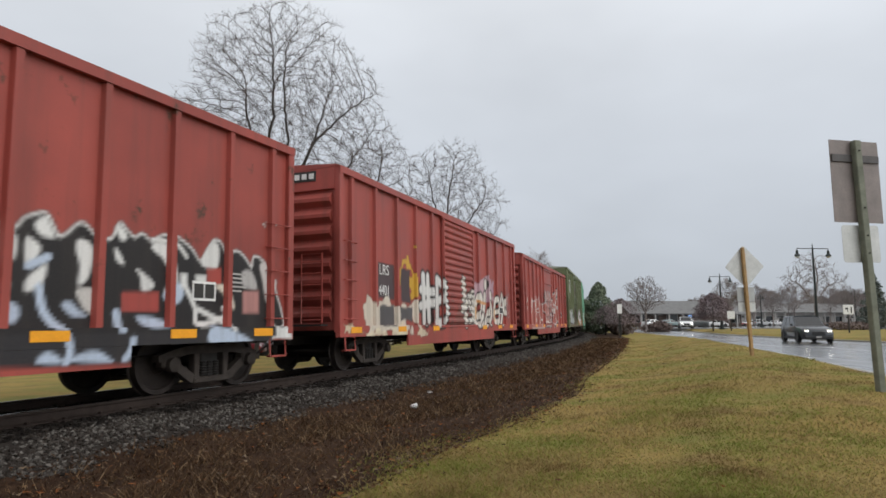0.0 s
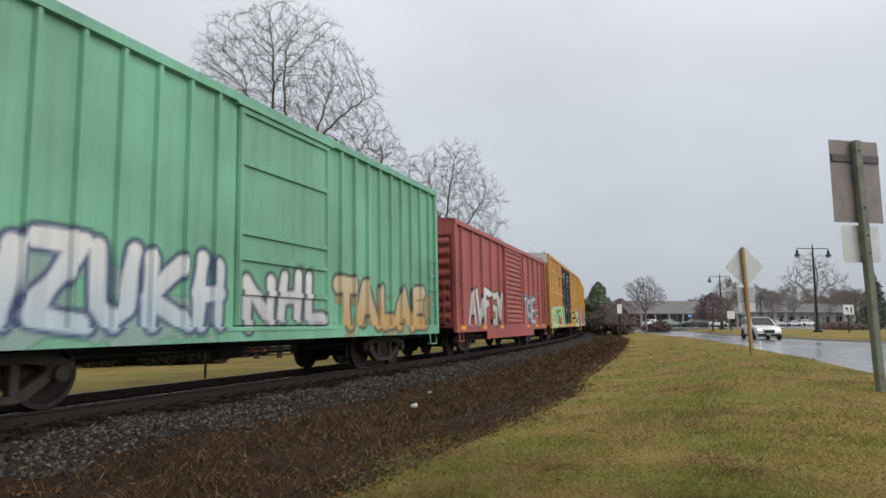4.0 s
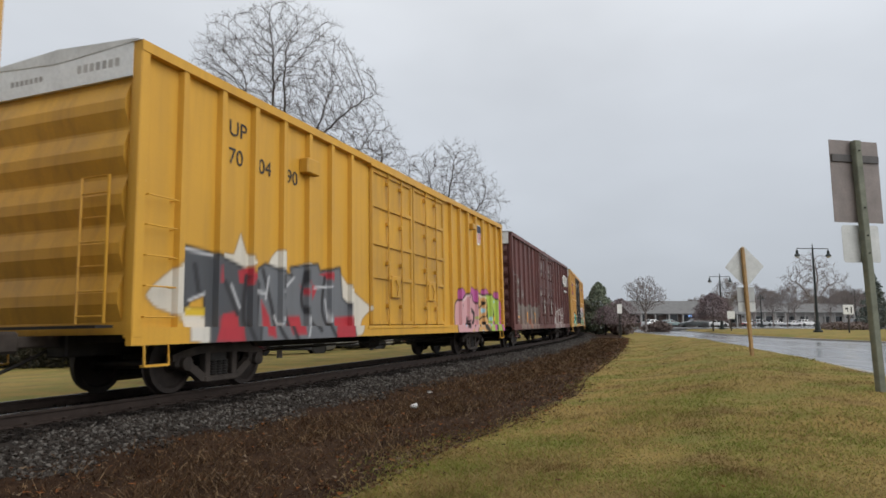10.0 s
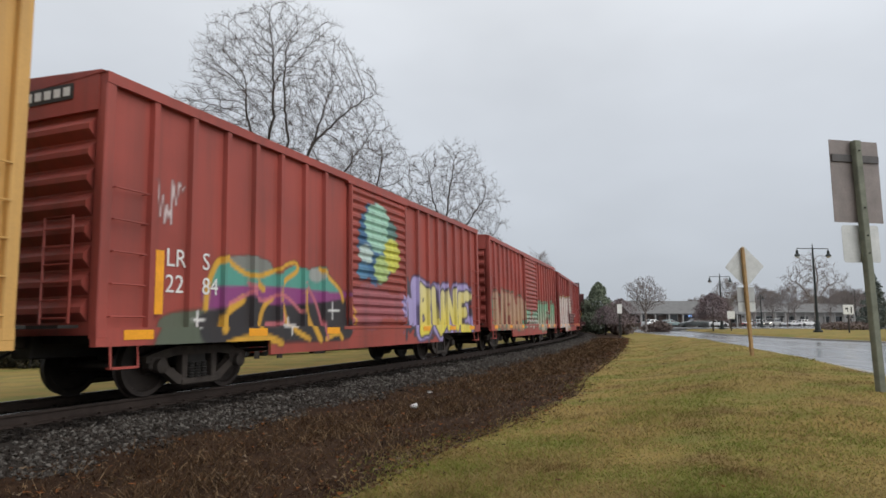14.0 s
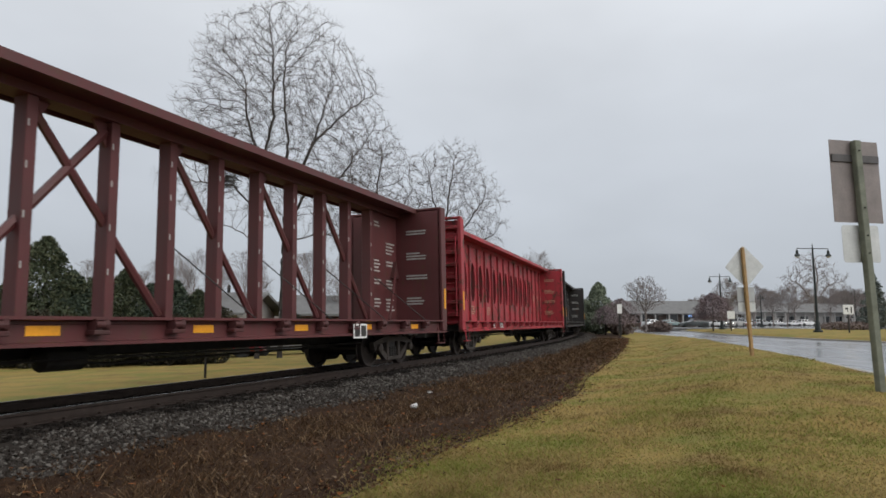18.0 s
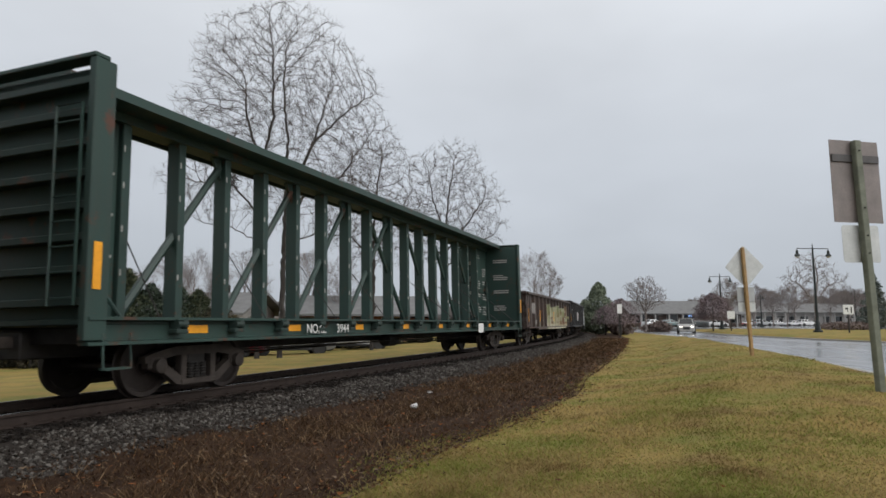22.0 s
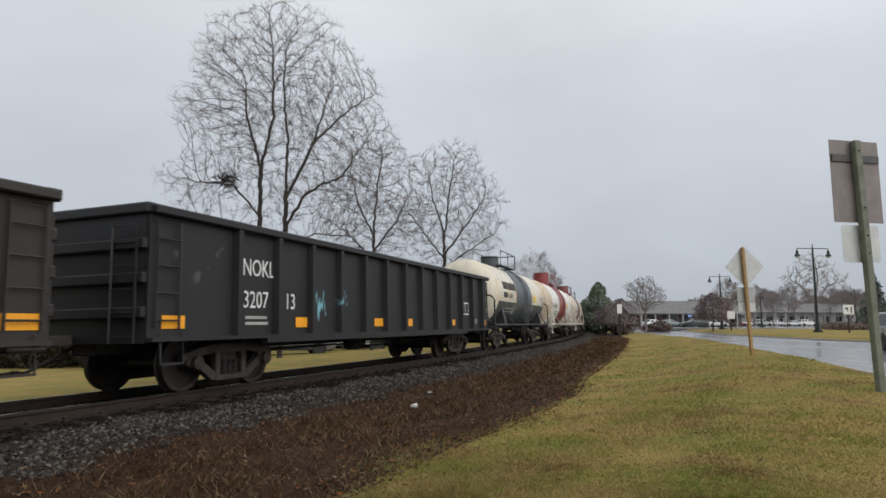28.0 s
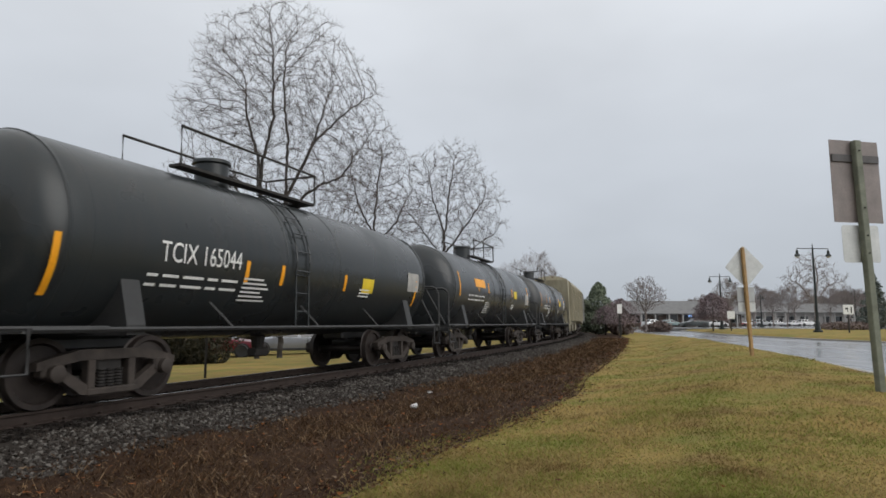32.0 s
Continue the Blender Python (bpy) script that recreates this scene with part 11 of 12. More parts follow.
cone = lambda t: np.clip(1 - t, 0, 1) ** 0.8 * (0.8 + 0.2 * np.sin(t * 40)) * np.clip(t * 8, 0.4, 1)
dome = lambda t: np.sqrt(np.clip(1 - (2 * t - 0.95) ** 2, 0.02, 1))
egg = lambda t: np.clip(np.abs(np.sin(np.clip(t * 1.06, 0, 1) * 3.1416)) ** 0.6, 0.1, 1) * (1.15 - 0.5 * t)
pine = lambda t: np.clip(1 - np.clip(t - 0.25, 0, 1) ** 1.6 * 1.45, 0.05, 1) * (0.85 + 0.15 * np.sin(t * 23)) * np.clip(t * 6, 0.3, 1)
for px, d, hgt, w_, fn, mat, n_, sz_, lbl in ((1058, 78, 6.2, 2.7, pine, PINE_FAR, 10000, 0.15, "green pine beside the curve, dulled by painted haze"), (1036, 88, 4.4, 1.9, pine, PINE_FAR, 5000, 0.17, "green pine beside the curve, dulled by painted haze"), (1546, 88, 7.4, 2.6, cone, NEEDLE_FAR, 4200, 0.24, "blue-green spruce beyond the street, paled by painted haze"),
                                            (79, 33, 6.1, 2.6, pine, NEEDLE2, 14000, 0.11, "dark evergreen behind the line"), (128, 34, 4.4, 2.0, pine, NEEDLE, 9000, 0.11, "dark evergreen behind the line"), (28, 34, 4.2, 1.9, pine, NEEDLE2, 8000, 0.11, "dark evergreen behind the line"), (180, 35, 4.5, 1.8, pine, NEEDLE2, 8000, 0.11, "dark evergreen behind the line"), (224, 35.5, 4.7, 1.9, pine, NEEDLE2, 8000, 0.11, "dark evergreen behind the line"), (268, 36, 3.9, 1.7, pine, NEEDLE, 6000, 0.11, "dark evergreen behind the line"), (312, 36.5, 4.1, 1.7, pine, NEEDLE, 6000, 0.11, "dark evergreen behind the line"), (352, 37, 3.6, 1.7, pine, NEEDLE2, 6000, 0.11, "dark evergreen behind the line"), (-40, 40, 5.5, 2.2, pine, NEEDLE2, 5000, 0.14, "dark evergreen behind the line")):
    bx_, by_ = px_place(px, d)
    leafy("evergreen_tree", lbl, bx_, by_, hgt, w_, fn, mat, n_, sz_, int(px) + 60, group="evergreens")
for px, d, hgt, w_ in ((1259, 80, 4.6, 2.1), (1097, 73, 4.1, 2.0), (1070, 76, 3.4, 1.6)):
    bx_, by_ = px_place(px, d)
    leafy("ornamental_plum", "reddish twiggy ornamental tree in wet grass, greyed by painted haze", bx_, by_, hgt, w_, dome, PLUM, 11000 if px > 1200 else 2600, 0.10, int(px), 0.10, group="plum trees", foot=1.3)
for px, d, hgt, w_ in ((1098, 76, 1.9, 1.5), (1165, 88, 1.4, 1.6)):
    bx_, by_ = px_place(px, d)
    leafy("shrub", "dark reddish brown bare shrub beside the curve", bx_, by_, hgt, w_, dome, BRUSH, 1300, 0.20, int(px), 0.06, "shrub", "shrubs", 0.1)
for px, d, hgt, w_ in ((1480, 84, 1.0, 2.4), (1512, 86, 1.0, 2.2), (1150, 90, 1.0, 1.5)):
    bx_, by_ = px_place(px, d)
    leafy("shrub", "low dull clipped shrub at the street edge", bx_, by_, hgt, w_, dome, BRUSH, 1500, 0.16, int(px), 0.05, "shrub", "low shrubs", 0.05)
for k, px in enumerate(range(-50, 400, 19)):
    bx_, by_ = px_place(px + random.uniform(-6, 6), 25.8 + random.uniform(-0.4, 1.6))
    leafy("shrub", "dark overgrown hedge shrub behind the line", bx_, by_, random.uniform(1.5, 2.3), 0.85, dome, HEDGE, 2600, 0.075, 200 + k, 0.05, "shrub", "hedge shrubs", 0.05)
for k, px in enumerate(range(395, 660, 24)):
    bx_, by_ = px_place(px + random.uniform(-6, 6), 44 + random.uniform(-0.8, 1.6))
    leafy("shrub", "dull bare brown hedge shrub behind parked cars", bx_, by_, random.uniform(1.6, 2.6), 1.2, dome, HEDGE, 1500, 0.12, 260 + k, 0.05, "shrub", "hedge shrubs", 0.05)
for k, px in enumerate((560, 610, 690, 740, 800, 840)):
    bx_, by_ = px_place(px, 46 + 3 * k)
    leafy("shrub", "dull brown shrub behind the line", bx_, by_, random.uniform(1.2, 2.0), 1.5, dome, HEDGE, 1300, 0.15, 300 + k, 0.05, "shrub", "hedge shrubs", 0.05)


# ---- road vehicles ----
GLASS = plain("dark_car_glass", (0.012, 0.014, 0.016), 0.06, 0, 0.1, 2, 0.0, 0.8)
TYRE = plain("wet_rubber", (0.018, 0.018, 0.018), 0.6, 0, 0.2)
RIM = plain("alloy_rim", (0.42, 0.43, 0.44), 0.3, 0.8, 0.15)
CHROME = plain("grille_metal", (0.30, 0.31, 0.32), 0.25, 0.9, 0.2)
BLACKTRIM = plain("black_trim", (0.016, 0.016, 0.017), 0.5, 0, 0.2)


def glow(name, col, strength):
    m = bpy.data.materials.new(name)
    m.use_nodes = True
    b = m.node_tree.nodes["Principled BSDF"]
    b.inputs["Base Color"].default_value = (*col, 1)
    b.inputs["Emission Color"].default_value = (*col, 1)
    b.inputs["Emission Strength"].default_value = strength
    return m


HEADLIGHT = glow("lit_headlamp", (1.0, 0.95, 0.84), 5.0)
DULL_LAMP = plain("clear_headlamp", (0.55, 0.56, 0.57), 0.15, 0.2, 0.1)
TAIL = plain("red_tail_lamp", (0.35, 0.015, 0.015), 0.25, 0, 0.1)


@functools.lru_cache(maxsize=None)
def wheel_meshes(r):
    tyre = Geo().lathe([(-0.10, r - 0.12), (-0.12, r - 0.04), (-0.09, r), (0.09, r), (0.12, r - 0.04), (0.10, r - 0.12)], 22, 0, 0, 1).mesh("tyre", TYRE, True)
    g = Geo().lathe([(-0.075, 0.02), (-0.085, 0.06), (-0.055, 0.09), (-0.055, r - 0.15), (-0.10, r - 0.12), (0.05, r - 0.12), (0.05, 0.02)], 20, 0, 0, 1)
    for k in range(5):
        a_ = 6.2832 * k / 5
        c, s_ = math.cos(a_), math.sin(a_)
        g.add([(c * 0.05 - s_ * 0.03, -0.09, s_ * 0.05 + c * 0.03), (c * 0.05 + s_ * 0.03, -0.09, s_ * 0.05 - c * 0.03), (c * (r - 0.13) + s_ * 0.025, -0.095, s_ * (r - 0.13) - c * 0.025), (c * (r - 0.13) - s_ * 0.025, -0.095, s_ * (r - 0.13) + c * 0.025)], [(0, 1, 2, 3)])
    return tyre, g.mesh("rim", RIM)


def loft(stations):
    """Cross sections along x: (x, foot, belt, half width at the belt)."""
    vs, fs = [], []
    for x, zb, zt, w in stations:
        half = [(0.0, zb), (w * 0.90, zb), (w * 0.99, zb + (zt - zb) * 0.25), (w, zb + (zt - zb) * 0.6), (w * 0.96, zt - 0.05), (w * 0.82, zt), (0.0, zt + 0.015)]
        ring = half + [(-a, b) for a, b in half[-2:0:-1]]
        vs += [(x, a, b) for a, b in ring]
    n = len(ring)
    for i in range(len(stations) - 1):
        for k in range(n):
            fs.append((i * n + k, i * n + (k + 1) % n, (i + 1) * n + (k + 1) % n, (i + 1) * n + k))
    fs += [tuple(range(n))[::-1], tuple(range((len(stations) - 1) * n, len(stations) * n))]
    return Geo().add(vs, fs)


def vehicle(name, label, kind, col, lit=False, m=None, group="", metal=0.3):
    v = thing(name, label, {"suv": "car", "sedan": "car", "wagon": "car"}[kind], m, group=group)
    n = Nodes("car_lacquer")
    g_ = n.noise(1.5, 3)
    n.b.inputs["Coat Weight"].default_value = 0.6
    lac = n.done(n.mix(n.ranged(g_, 0.3, 0.7), shade(col, 0.85), shade(col, 1.1)), 0.3, metal, 0.5)
    if kind == "suv":
        L, W, H, belt, hood, r = 4.85, 0.96, 1.72, 1.08, 1.02, 0.38
        cab = (-2.28, 0.95, -1.95, 0.10)
    elif kind == "sedan":
        L, W, H, belt, hood, r = 4.75, 0.91, 1.45, 0.95, 0.88, 0.33
        cab = (-1.75, 0.95, -1.05, 0.15)
    elif kind == "wagon":
        L, W, H, belt, hood, r = 4.95, 0.93, 1.77, 1.12, 1.06, 0.37
        cab = (-2.38, 1.0, -2.15, 0.36)
    else:
        L, W, H, belt, hood, r = 5.7, 1.0, 1.92, 1.22, 1.18, 0.41
        cab = (-0.75, 1.25, -0.62, 0.55)
    h = L / 2
    zb = 0.24 if kind != "pickup" else 0.42
    body = [(-h, zb + 0.2, belt - 0.12, W * 0.86), (-h + 0.08, zb + 0.08, belt - 0.02, W * 0.94), (-h + 0.5, zb, belt, W), (cab[1] - 0.1, zb, belt, W), (cab[1] + 0.2, zb, hood + 0.03, W), (h - 0.45, zb, hood - 0.06, W * 0.97), (h - 0.12, zb + 0.05, hood - 0.20, W * 0.90), (h, zb + 0.14, hood - 0.36, W * 0.78)]
    part("body", loft(body), lac, v, smooth=True)
    x0, x1, t0, t1 = cab
    wt = W * 0.78
    g = Geo()
    vs = [(x0, -W * 0.93, belt - 0.05), (x1, -W * 0.93, belt - 0.05), (x1, W * 0.93, belt - 0.05), (x0, W * 0.93, belt - 0.05), (t0, -wt, H - 0.05), (t1, -wt, H - 0.05), (t1, wt, H - 0.05), (t0, wt, H - 0.05)]
    g.add(vs, [(0, 1, 2, 3), (4, 7, 6, 5), (0, 4, 5, 1), (1, 5, 6, 2), (2, 6, 7, 3), (3, 7, 4, 0)])
    part("cabin", g, lac, v)
    rf = part("roof", Geo().prism([(-wt - 0.01, H - 0.06), (-wt * 0.9, H - 0.01), (0, H + 0.015), (wt * 0.9, H - 0.01), (wt + 0.01, H - 0.06)], 0, t0 - 0.03, t1 + 0.03), lac, v)
    if kind == "suv":
        for sy in (-1, 1):
            part("roof_rail", Geo().tube([(t0 + 0.2, sy * wt * 0.88, H), (t0 + 0.25, sy * wt * 0.88, H + 0.05), (t1 - 0.25, sy * wt * 0.88, H + 0.05), (t1 - 0.2, sy * wt * 0.88, H)], 0.018, 5), BLACKTRIM, v)

    def on(a, b, c, d, f):
        """A pane inside the quad a b c d, shrunk by f and set proud."""
        q = [Vector(k) for k in (a, b, c, d)]
        mid = sum(q, Vector()) / 4
        nrm = (q[1] - q[0]).cross(q[3] - q[0]).normalized()
        if nrm.dot(mid - Vector((0, 0, belt))) < 0:
            nrm = -nrm
        q = [mid + (k - mid) * f + nrm * 0.012 for k in q]
        return Geo().add(q + [k - nrm * 0.01 for k in q], [(0, 1, 2, 3), (7, 6, 5, 4), (0, 4, 5, 1), (1, 5, 6, 2), (2, 6, 7, 3), (3, 7, 4, 0)])

    part("windscreen", on(vs[1], vs[2], vs[6], vs[5], 0.90), GLASS, v)
    part("rear_window", on(vs[0], vs[3], vs[7], vs[4], 0.86), GLASS, v)
    k_ = 3 if kind in ("suv", "wagon") else 2
    for sy in (0, 1):
        b0, b1, c0, c1 = (vs[0], vs[1], vs[4], vs[5]) if sy == 0 else (vs[3], vs[2], vs[7], vs[6])
        for k in range(k_):
            f0, f1 = k / k_, (k + 1) / k_
            mix_ = lambda p, q, f: tuple(p[i] + (q[i] - p[i]) * f for i in range(3))
            part("side_window", on(mix_(b0, b1, f0), mix_(b0, b1, f1), mix_(c0, c1, f1), mix_(c0, c1, f0), 0.84), GLASS, v)
    for sy in (-1, 1):
        part("mirror", Geo().box(x1 - 0.32, x1 - 0.16, sy * (W + 0.10) - 0.08, sy * (W + 0.10) + 0.08, belt - 0.02, belt + 0.13, 0.03), lac, v)
        part("headlight", Geo().box(h - 0.28, h - 0.05, sy * W * 0.66 - 0.12, sy * W * 0.66 + 0.12, hood - 0.33, hood - 0.22, 0.03), HEADLIGHT if lit else DULL_LAMP, v, "lit headlamp" if lit else "")
        part("tail_light", Geo().box(-h - 0.01, -h + 0.12, sy * W * 0.76 - 0.1, sy * W * 0.76 + 0.1, belt - 0.32, belt - 0.08, 0.02), TAIL, v)
        part("door_seam", Geo().box(x0 + 0.9, x0 + 0.92, sy * W - 0.012, sy * W + 0.006, zb + 0.15, belt - 0.08), BLACKTRIM, v)
        part("sill_trim", Geo().box(-h + 1.2, h - 1.3, sy * W - 0.05, sy * W + 0.012, zb + 0.0, zb + 0.12, 0.01), BLACKTRIM, v)
    part("grille", Geo().box(h - 0.10, h + 0.005, -W * 0.42, W * 0.42, zb + 0.22, hood - 0.28, 0.03), BLACKTRIM if kind != "pickup" else CHROME, v)
    part("bumper", Geo().box(h - 0.18, h + 0.04, -W * 0.80, W * 0.80, zb + 0.02, zb + 0.22, 0.04), BLACKTRIM if kind == "suv" else lac, v)
    part("number_plate", Geo().box(h + 0.04, h + 0.05, -0.16, 0.16, zb + 0.08, zb + 0.2), GREYMARK, v)
    if kind == "pickup":
        part("bed_opening", Geo().box(-h + 0.12, -0.86, -W * 0.8, W * 0.8, belt - 0.3, belt + 0.022), BLACKTRIM, v)
        part("bed_rail", Geo().box(-h + 0.05, -0.8, -W * 0.96, -W * 0.80, belt - 0.04, belt + 0.05, 0.02), lac, v)
        part("bed_rail", Geo().box(-h + 0.05, -0.8, W * 0.80, W * 0.96, belt - 0.04, belt + 0.05, 0.02), lac, v)
    ty, ri = wheel_meshes(r)
    for sx in (-1, 1):
        for sy in (-1, 1):
            x = sx * (h - (0.92 if kind != "pickup" else 1.05))
            part("wheel_arch", Geo().lathe([(-0.01, r + 0.06), (0.01, r + 0.06), (0.012, 0.1), (-0.012, 0.1)], 20, 0, 0, 1), BLACKTRIM, v, at=pose(x, sy * (W - 0.0), r))
            w = part("wheel", ty, None, v, at=pose(x, sy * (W - 0.06), r, 0, 0, 0 if sy < 0 else 180))
            part("rim", ri, None, w)
    return v


suv_dark = vehicle("car", "dark grey wet SUV with lit headlamps", "suv", (0.03, 0.034, 0.04), True)
suv_white = vehicle("car", "white wet SUV with lit headlamps", "suv", (0.72, 0.73, 0.74), True, metal=0.0)
big_suv = vehicle("car", "large silver-grey wet SUV with lit headlamps and long side windows", "wagon", (0.36, 0.35, 0.33), True, metal=0.1)


def parked(px, d, turn, kind, col, label, drop=0.0, z=None, group="parked cars"):
    x, y = px_place(px, d)
    return vehicle("car" if kind != "pickup" else "pickup_truck", label, kind, col, False, pose(x, y, (land_at(x, y) if z is None else z), 0, 0, turn), group)


LOT = 0.66
for px, d, turn, kind, col, lbl in ((1155, 122, 20, "sedan", (0.62, 0.63, 0.64), "white sedan on a parking lot"), (1184, 126, 10, "sedan", (0.20, 0.27, 0.27), "pale green sedan on a parking lot"), (1226, 120, 185, "suv", (0.035, 0.042, 0.042), "dark SUV on a parking lot"), (1264, 124, 15, "sedan", (0.6, 0.6, 0.6), "white sedan on a parking lot"),
                                 (1325, 160, 10, "sedan", (0.66, 0.66, 0.66), "white sedan by a low shop row"), (1345, 160, 12, "suv", (0.35, 0.36, 0.37), "silver SUV by a low shop row"), (1372, 162, 8, "sedan", (0.64, 0.64, 0.65), "white sedan by a low shop row"), (1398, 160, 190, "sedan", (0.5, 0.5, 0.52), "silver sedan by a low shop row"), (1424, 162, 10, "suv", (0.60, 0.6, 0.6), "white SUV by a low shop row"), (1300, 150, 5, "sedan", (0.22, 0.05, 0.05), "dark red sedan by a low shop row")):
    parked(px, d, turn, kind, col, lbl, z=LOT)
parked(388, 33, 5, "sedan", (0.16, 0.012, 0.02), "dark red sedan parked behind the line", group="cars behind the line")
parked(515, 35, 200, "sedan", (0.22, 0.23, 0.25), "grey sedan parked behind the line", group="cars behind the line")
parked(625, 40, 15, "suv", (0.62, 0.62, 0.62), "white SUV parked behind the line", group="cars behind the line")

# ---- buildings ----
lot = tagged(new("parking_lot", Geo().prism([(34, 100), (120, 100), (150, 185), (40, 185)], 2, 0.30, LOT).mesh("parking_lot", ASPHALT)), "wide wet asphalt parking lot and side street", "parking lot", kind="structure")
SHINGLE = plain("grey_roof_shingles", (0.155, 0.155, 0.155), 0.85, 0, 0.2, 1.2)
BRICKDARK = plain("dark_brick_wall", (0.085, 0.062, 0.052), 0.85, 0, 0.25, 3)
STUCCO = plain("pale_wall", (0.33, 0.32, 0.31), 0.8, 0, 0.12, 1)
BRICKRED = plain("red_brick_wall", (0.20, 0.085, 0.06), 0.85, 0, 0.25, 3)


def long_house(name, label, px, d, length, depth, eave, ridge, wall_m, roof_m, turn, windows, columns=0, z=None, sign=False):
    x, y = px_place(px, d)
    z = land_at(x, y) if z is None else z
    v = thing(name, label, "building", pose(x, y, z, 0, 0, turn))
    h, q = length / 2, depth / 2
    part("wall", Geo().box(-h, h, -q, -q + 0.25, 0, eave), wall_m, v)
    part("wall", Geo().box(-h, h, q - 0.25, q, 0, eave), wall_m, v)
    for sx in (-1, 1):
        part("gable_wall", Geo().prism([(-q + 0.25, 0), (q - 0.25, 0), (q - 0.25, eave), (0, ridge - 0.25), (-q + 0.25, eave)], 0, sx * h - (0.25 if sx > 0 else 0), sx * h + (0 if sx > 0 else 0.25)), wall_m, v)
    o = 1.0
    rf = part("roof", Geo().prism([(-q - o, eave - 0.15), (0, ridge), (q + o, eave - 0.15), (q + o, eave - 0.35), (0, ridge - 0.25), (-q - o, eave - 0.35)], 0, -h - o, h + o), roof_m, v, "grey shingle roof")
    for k in range(windows):
        xx = -h + (k + 0.5) * length / windows
        if k % 3 == 1:
            part("door", Geo().box(xx - 0.5, xx + 0.5, -q - 0.03, -q - 0.002, 0.02, 2.1), BLACKTRIM, v)
        w_ = part("window", Geo().box(xx - length / windows * 0.36, xx + length / windows * 0.36, -q - 0.05, -q - 0.002, 0.8 if k % 3 != 1 else 2.25, min(eave - 0.45, 2.7)), STUCCO, v)
        part("pane", Geo().box(xx - length / windows * 0.33, xx + length / windows * 0.33, -q - 0.065, -q - 0.052, 0.88 if k % 3 != 1 else 2.3, min(eave - 0.5, 2.62)), GLASS, w_)
    for k in range(columns):
        xx = -h + (k + 0.5) * length / columns
        part("column", Geo().box(xx - 0.15, xx + 0.15, -q - 0.95, -q - 0.65, 0, eave - 0.3, 0.03), STUCCO, v)
    if sign:
        part("blue_sign", Geo().box(-0.4, 0.4, -q - 1.05, -q - 0.98, eave - 0.85, eave - 0.5), glow("lit_blue_sign", (0.25, 0.45, 0.9), 0.35), v, "small lit blue sign")
    for sx in (-0.35, 0.3):
        part("roof_vent", Geo().lathe([(ridge - 0.4, 0.15), (ridge + 0.6, 0.15), (ridge + 0.7, 0.05)], 10, sx * length, 0, 2), STEEL_DARK, rf)
    return v


long_house("restaurant", "low dark brick building with a broad grey shingle roof", 1192, 140, 24, 11, 2.9, 5.5, BRICKDARK, SHINGLE, 8, 7, 8, LOT, True)
long_house("shop_row", "long low pale shop row with white columns", 1385, 182, 40, 12, 3.9, 6.3, STUCCO, SHINGLE, 6, 12, 14, LOT)
long_house("house", "low brick house with a grey roof behind the line", 640, 64, 13, 8, 2.7, 4.4, BRICKRED, SHINGLE, 10, 5)
long_house("house", "low pale house with a grey roof behind the line", 330, 60, 14, 8, 2.7, 4.5, STUCCO, SHINGLE, -8, 5)
long_house("house", "low pale house with a grey roof behind the line", 40, 62, 12, 8, 2.8, 4.8, STUCCO, SHINGLE, -12, 5)

# distance: a low belt of woods that closes the view, haze painted as its grey
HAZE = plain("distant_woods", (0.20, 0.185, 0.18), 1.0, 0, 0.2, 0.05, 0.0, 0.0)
r_ = np.random.RandomState(77)
vs, fs = [], []
for k in range(900):
    a_ = -1.25 + 2.6 * k / 899
    d = 330 + 40 * math.sin(k * 0.05) + r_.uniform(-12, 12)
    hgt = 8.5 + 2.5 * math.sin(k * 0.031 + 1) + 2.0 * math.sin(k * 0.113) + r_.uniform(-2.0, 2.0)
    w_ = r_.uniform(2.0, 5.0)
    x, y = d * math.sin(a_), d * math.cos(a_)
    c, s_ = math.cos(a_), -math.sin(a_)
    n0 = len(vs)
    for t, hh in ((-1, 0), (-1.1, 0.55), (-0.5, 0.9), (0.1, 1.0), (0.7, 0.85), (1.1, 0.5), (1, 0)):
        vs.append((x + c * w_ * t, y + s_ * w_ * t, 0.3 + hgt * hh * r_.uniform(0.9, 1.05)))
        vs.append((x + c * w_ * t * 0.8 + 1.5 * math.sin(a_), y + s_ * w_ * t * 0.8 + 1.5 * math.cos(a_), 0.3 + hgt * hh * 0.95))
    for q in range(6):
        fs.append((n0 + 2 * q, n0 + 2 * q + 2, n0 + 2 * q + 3, n0 + 2 * q + 1))
    fs.append(tuple(n0 + 2 * q for q in range(7)))
tagged(new("distant_woods", Geo2(vs, fs, "distant_woods", HAZE)), "belt of bare woods far off, greyed by painted haze", "woods", kind="stuff")

# marker post behind the line
P_ = px_place(370, 17.2)
mp = thing("marker_post", "thin dark steel marker post behind the line", "post", pose(P_[0], P_[1], land_at(*P_) - 0.03))
part("post", Geo().box(-0.03, 0.03, -0.02, 0.02, 0, 1.1, 0.006), STEEL_DARK, mp)


# ---- what moves ----
V0, ACC = 15.032, 0.01966


def gone(t):
    """How far the train has come by t."""
    return V0 * t + ACC * t * t / 2


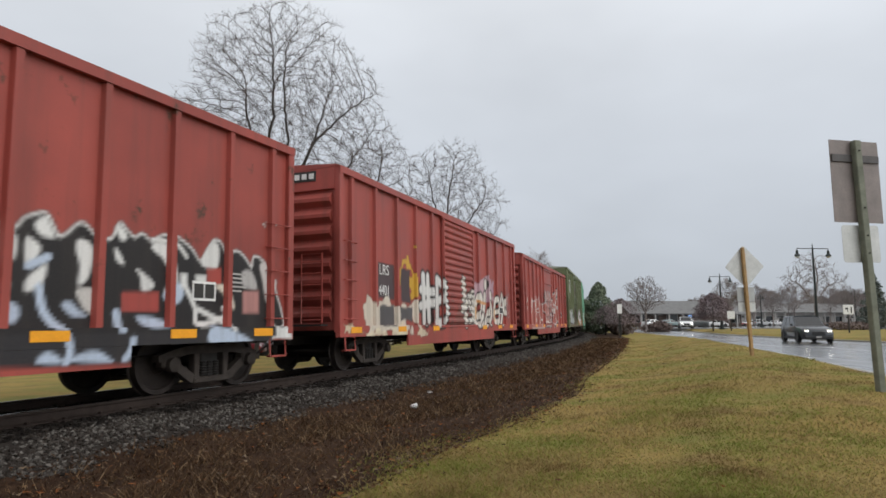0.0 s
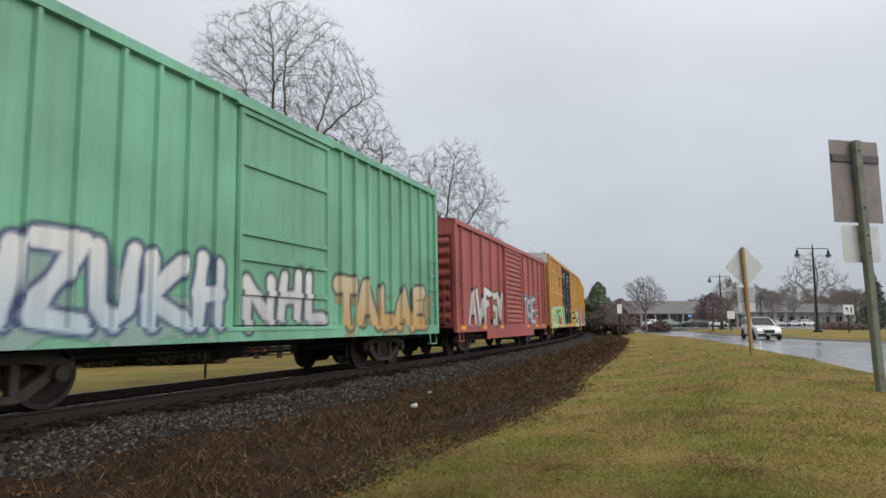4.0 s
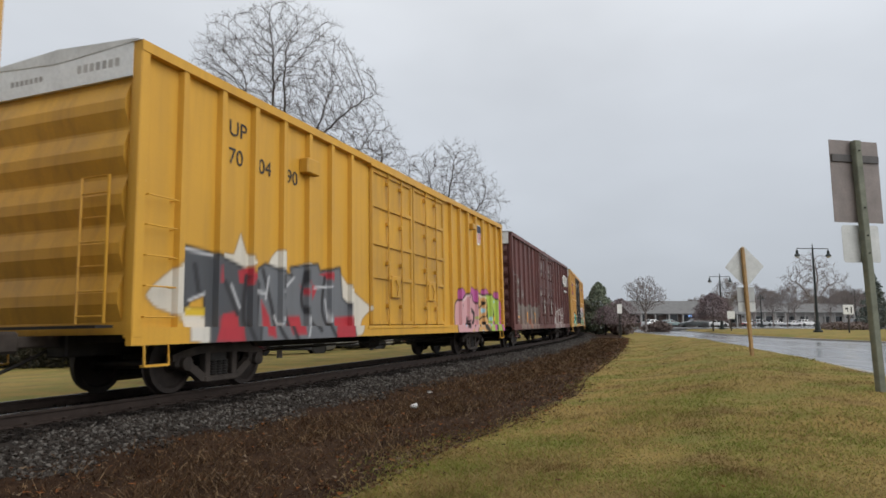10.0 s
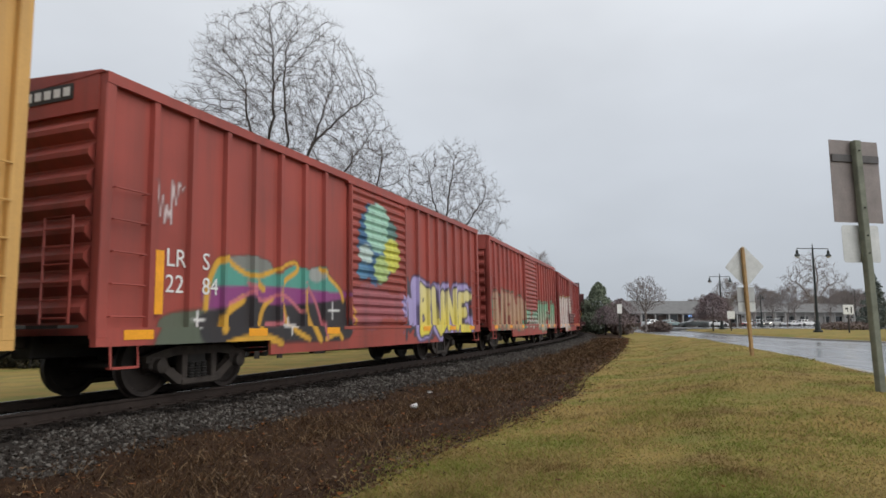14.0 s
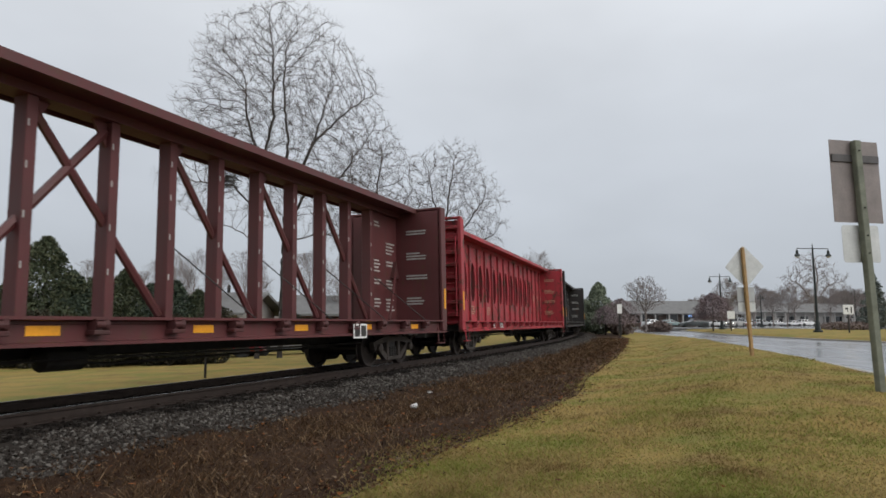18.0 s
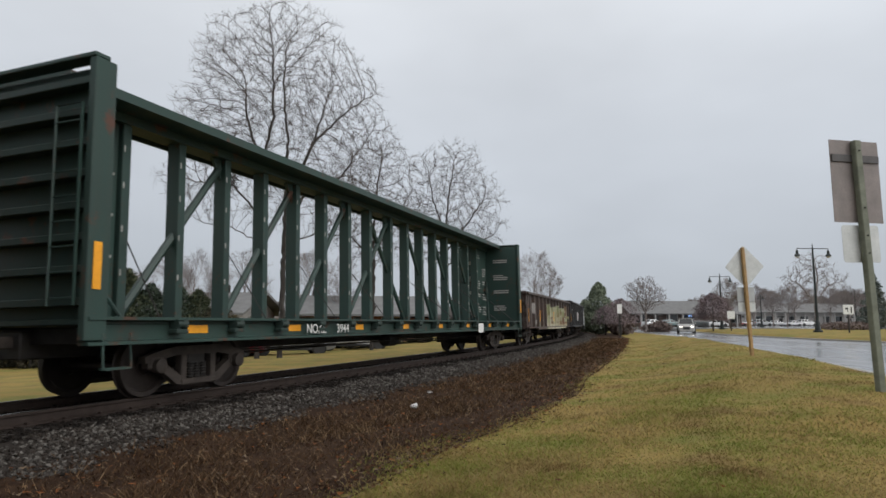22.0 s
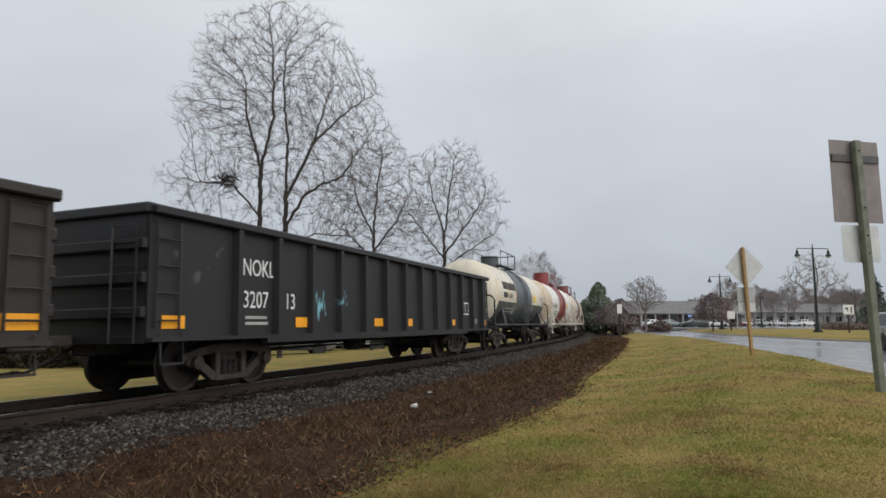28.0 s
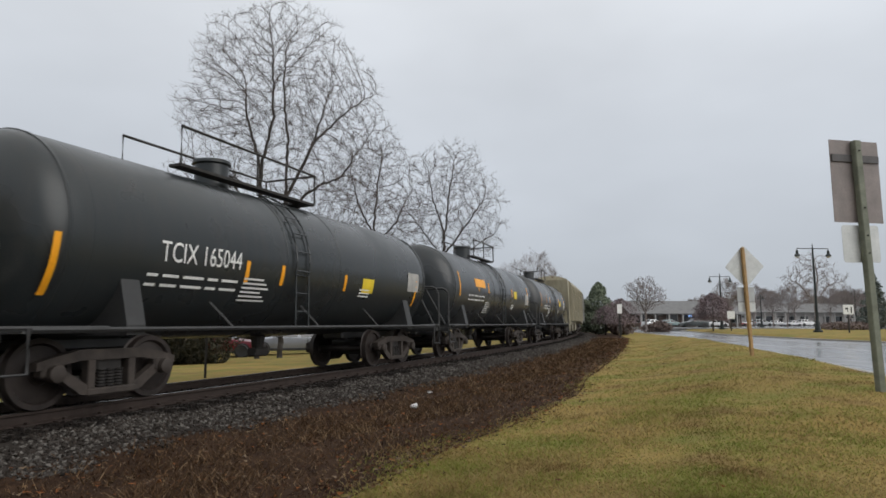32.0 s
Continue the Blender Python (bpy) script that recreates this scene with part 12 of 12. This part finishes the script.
def wheels_turn():
    """All wheels have one size and one speed, so they share one turn."""
    first = wheel_masters[0]
    rows = []
    for k in range(32 * FPS + 1):
        t = k / FPS
        rows.append((t, Matrix.Rotation(-gone(t) / WHEEL_R, 4, "Y")))
    walk(first, rows)
    act, slot = first.animation_data.action, first.animation_data.action_slot
    for w in wheel_masters[1:]:
        w.rotation_mode = "QUATERNION"
        w.animation_data_create()
        w.animation_data.action = act
        w.animation_data.action_slot = slot


def drive(v, rows):
    """Rows of t, x, y on the street; the nose points along the way."""
    out = []
    for i, (t, x, y) in enumerate(rows):
        a, b = rows[max(0, i - 1)], rows[min(len(rows) - 1, i + 1)]
        z = 0.247 if (x < 36 or y < 92) else LOT + 0.002
        out.append((t, pose(x, y, z, 0, 0, math.degrees(math.atan2(b[2] - a[2], b[1] - a[1])))))
    walk(v, out)


def motions():
    drive(suv_dark, [(0, 23.8, 42.7), (0.5, 22.5, 37.0), (1.0, 21.1, 32.0), (1.5, 20.0, 27.5), (3.0, 16.6, 14.0), (5.0, 11.8, -5.0), (12.0, -6.0, -72.0), (32.0, -57.0, -264.0)])
    drive(suv_white, [(0, 36.2, 97.0), (1.0, 32.8, 85.5), (2.0, 29.2, 72.0), (3.5, 25.9, 56.0), (5.5, 21.9, 37.0), (6.0, 20.8, 32.5), (6.5, 19.7, 28.3), (8.0, 16.4, 15.5), (10.0, 11.6, -2.5), (16.0, -4.0, -60.0), (32.0, -45.0, -214.0)])
    drive(big_suv, [(0, 190.0, 120.0), (6.0, 126.0, 124.0), (10.0, 83.0, 131.0), (11.0, 74.8, 132.0), (12.0, 69.6, 132.5), (13.0, 67.5, 132.0), (14.5, 66.5, 131.6), (17.0, 61.0, 125.0), (18.0, 53.0, 118.0), (19.0, 46.5, 111.0), (20.0, 40.8, 103.0), (21.0, 34.0, 89.5), (22.0, 28.6, 76.6),
                    (23.5, 24.9, 62.7), (24.5, 24.1, 55.8), (25.5, 23.5, 48.7), (27.5, 21.5, 32.5), (28.0, 20.9, 28.3), (29.0, 19.5, 19.5), (32.0, 14.0, -8.0)])
    times = [0.5 * k for k in range(65)]
    for v, mid, length in train:
        walk(v, [(t, car_pose(mid - gone(t), length)) for t in times])
    wheels_turn()


motions()
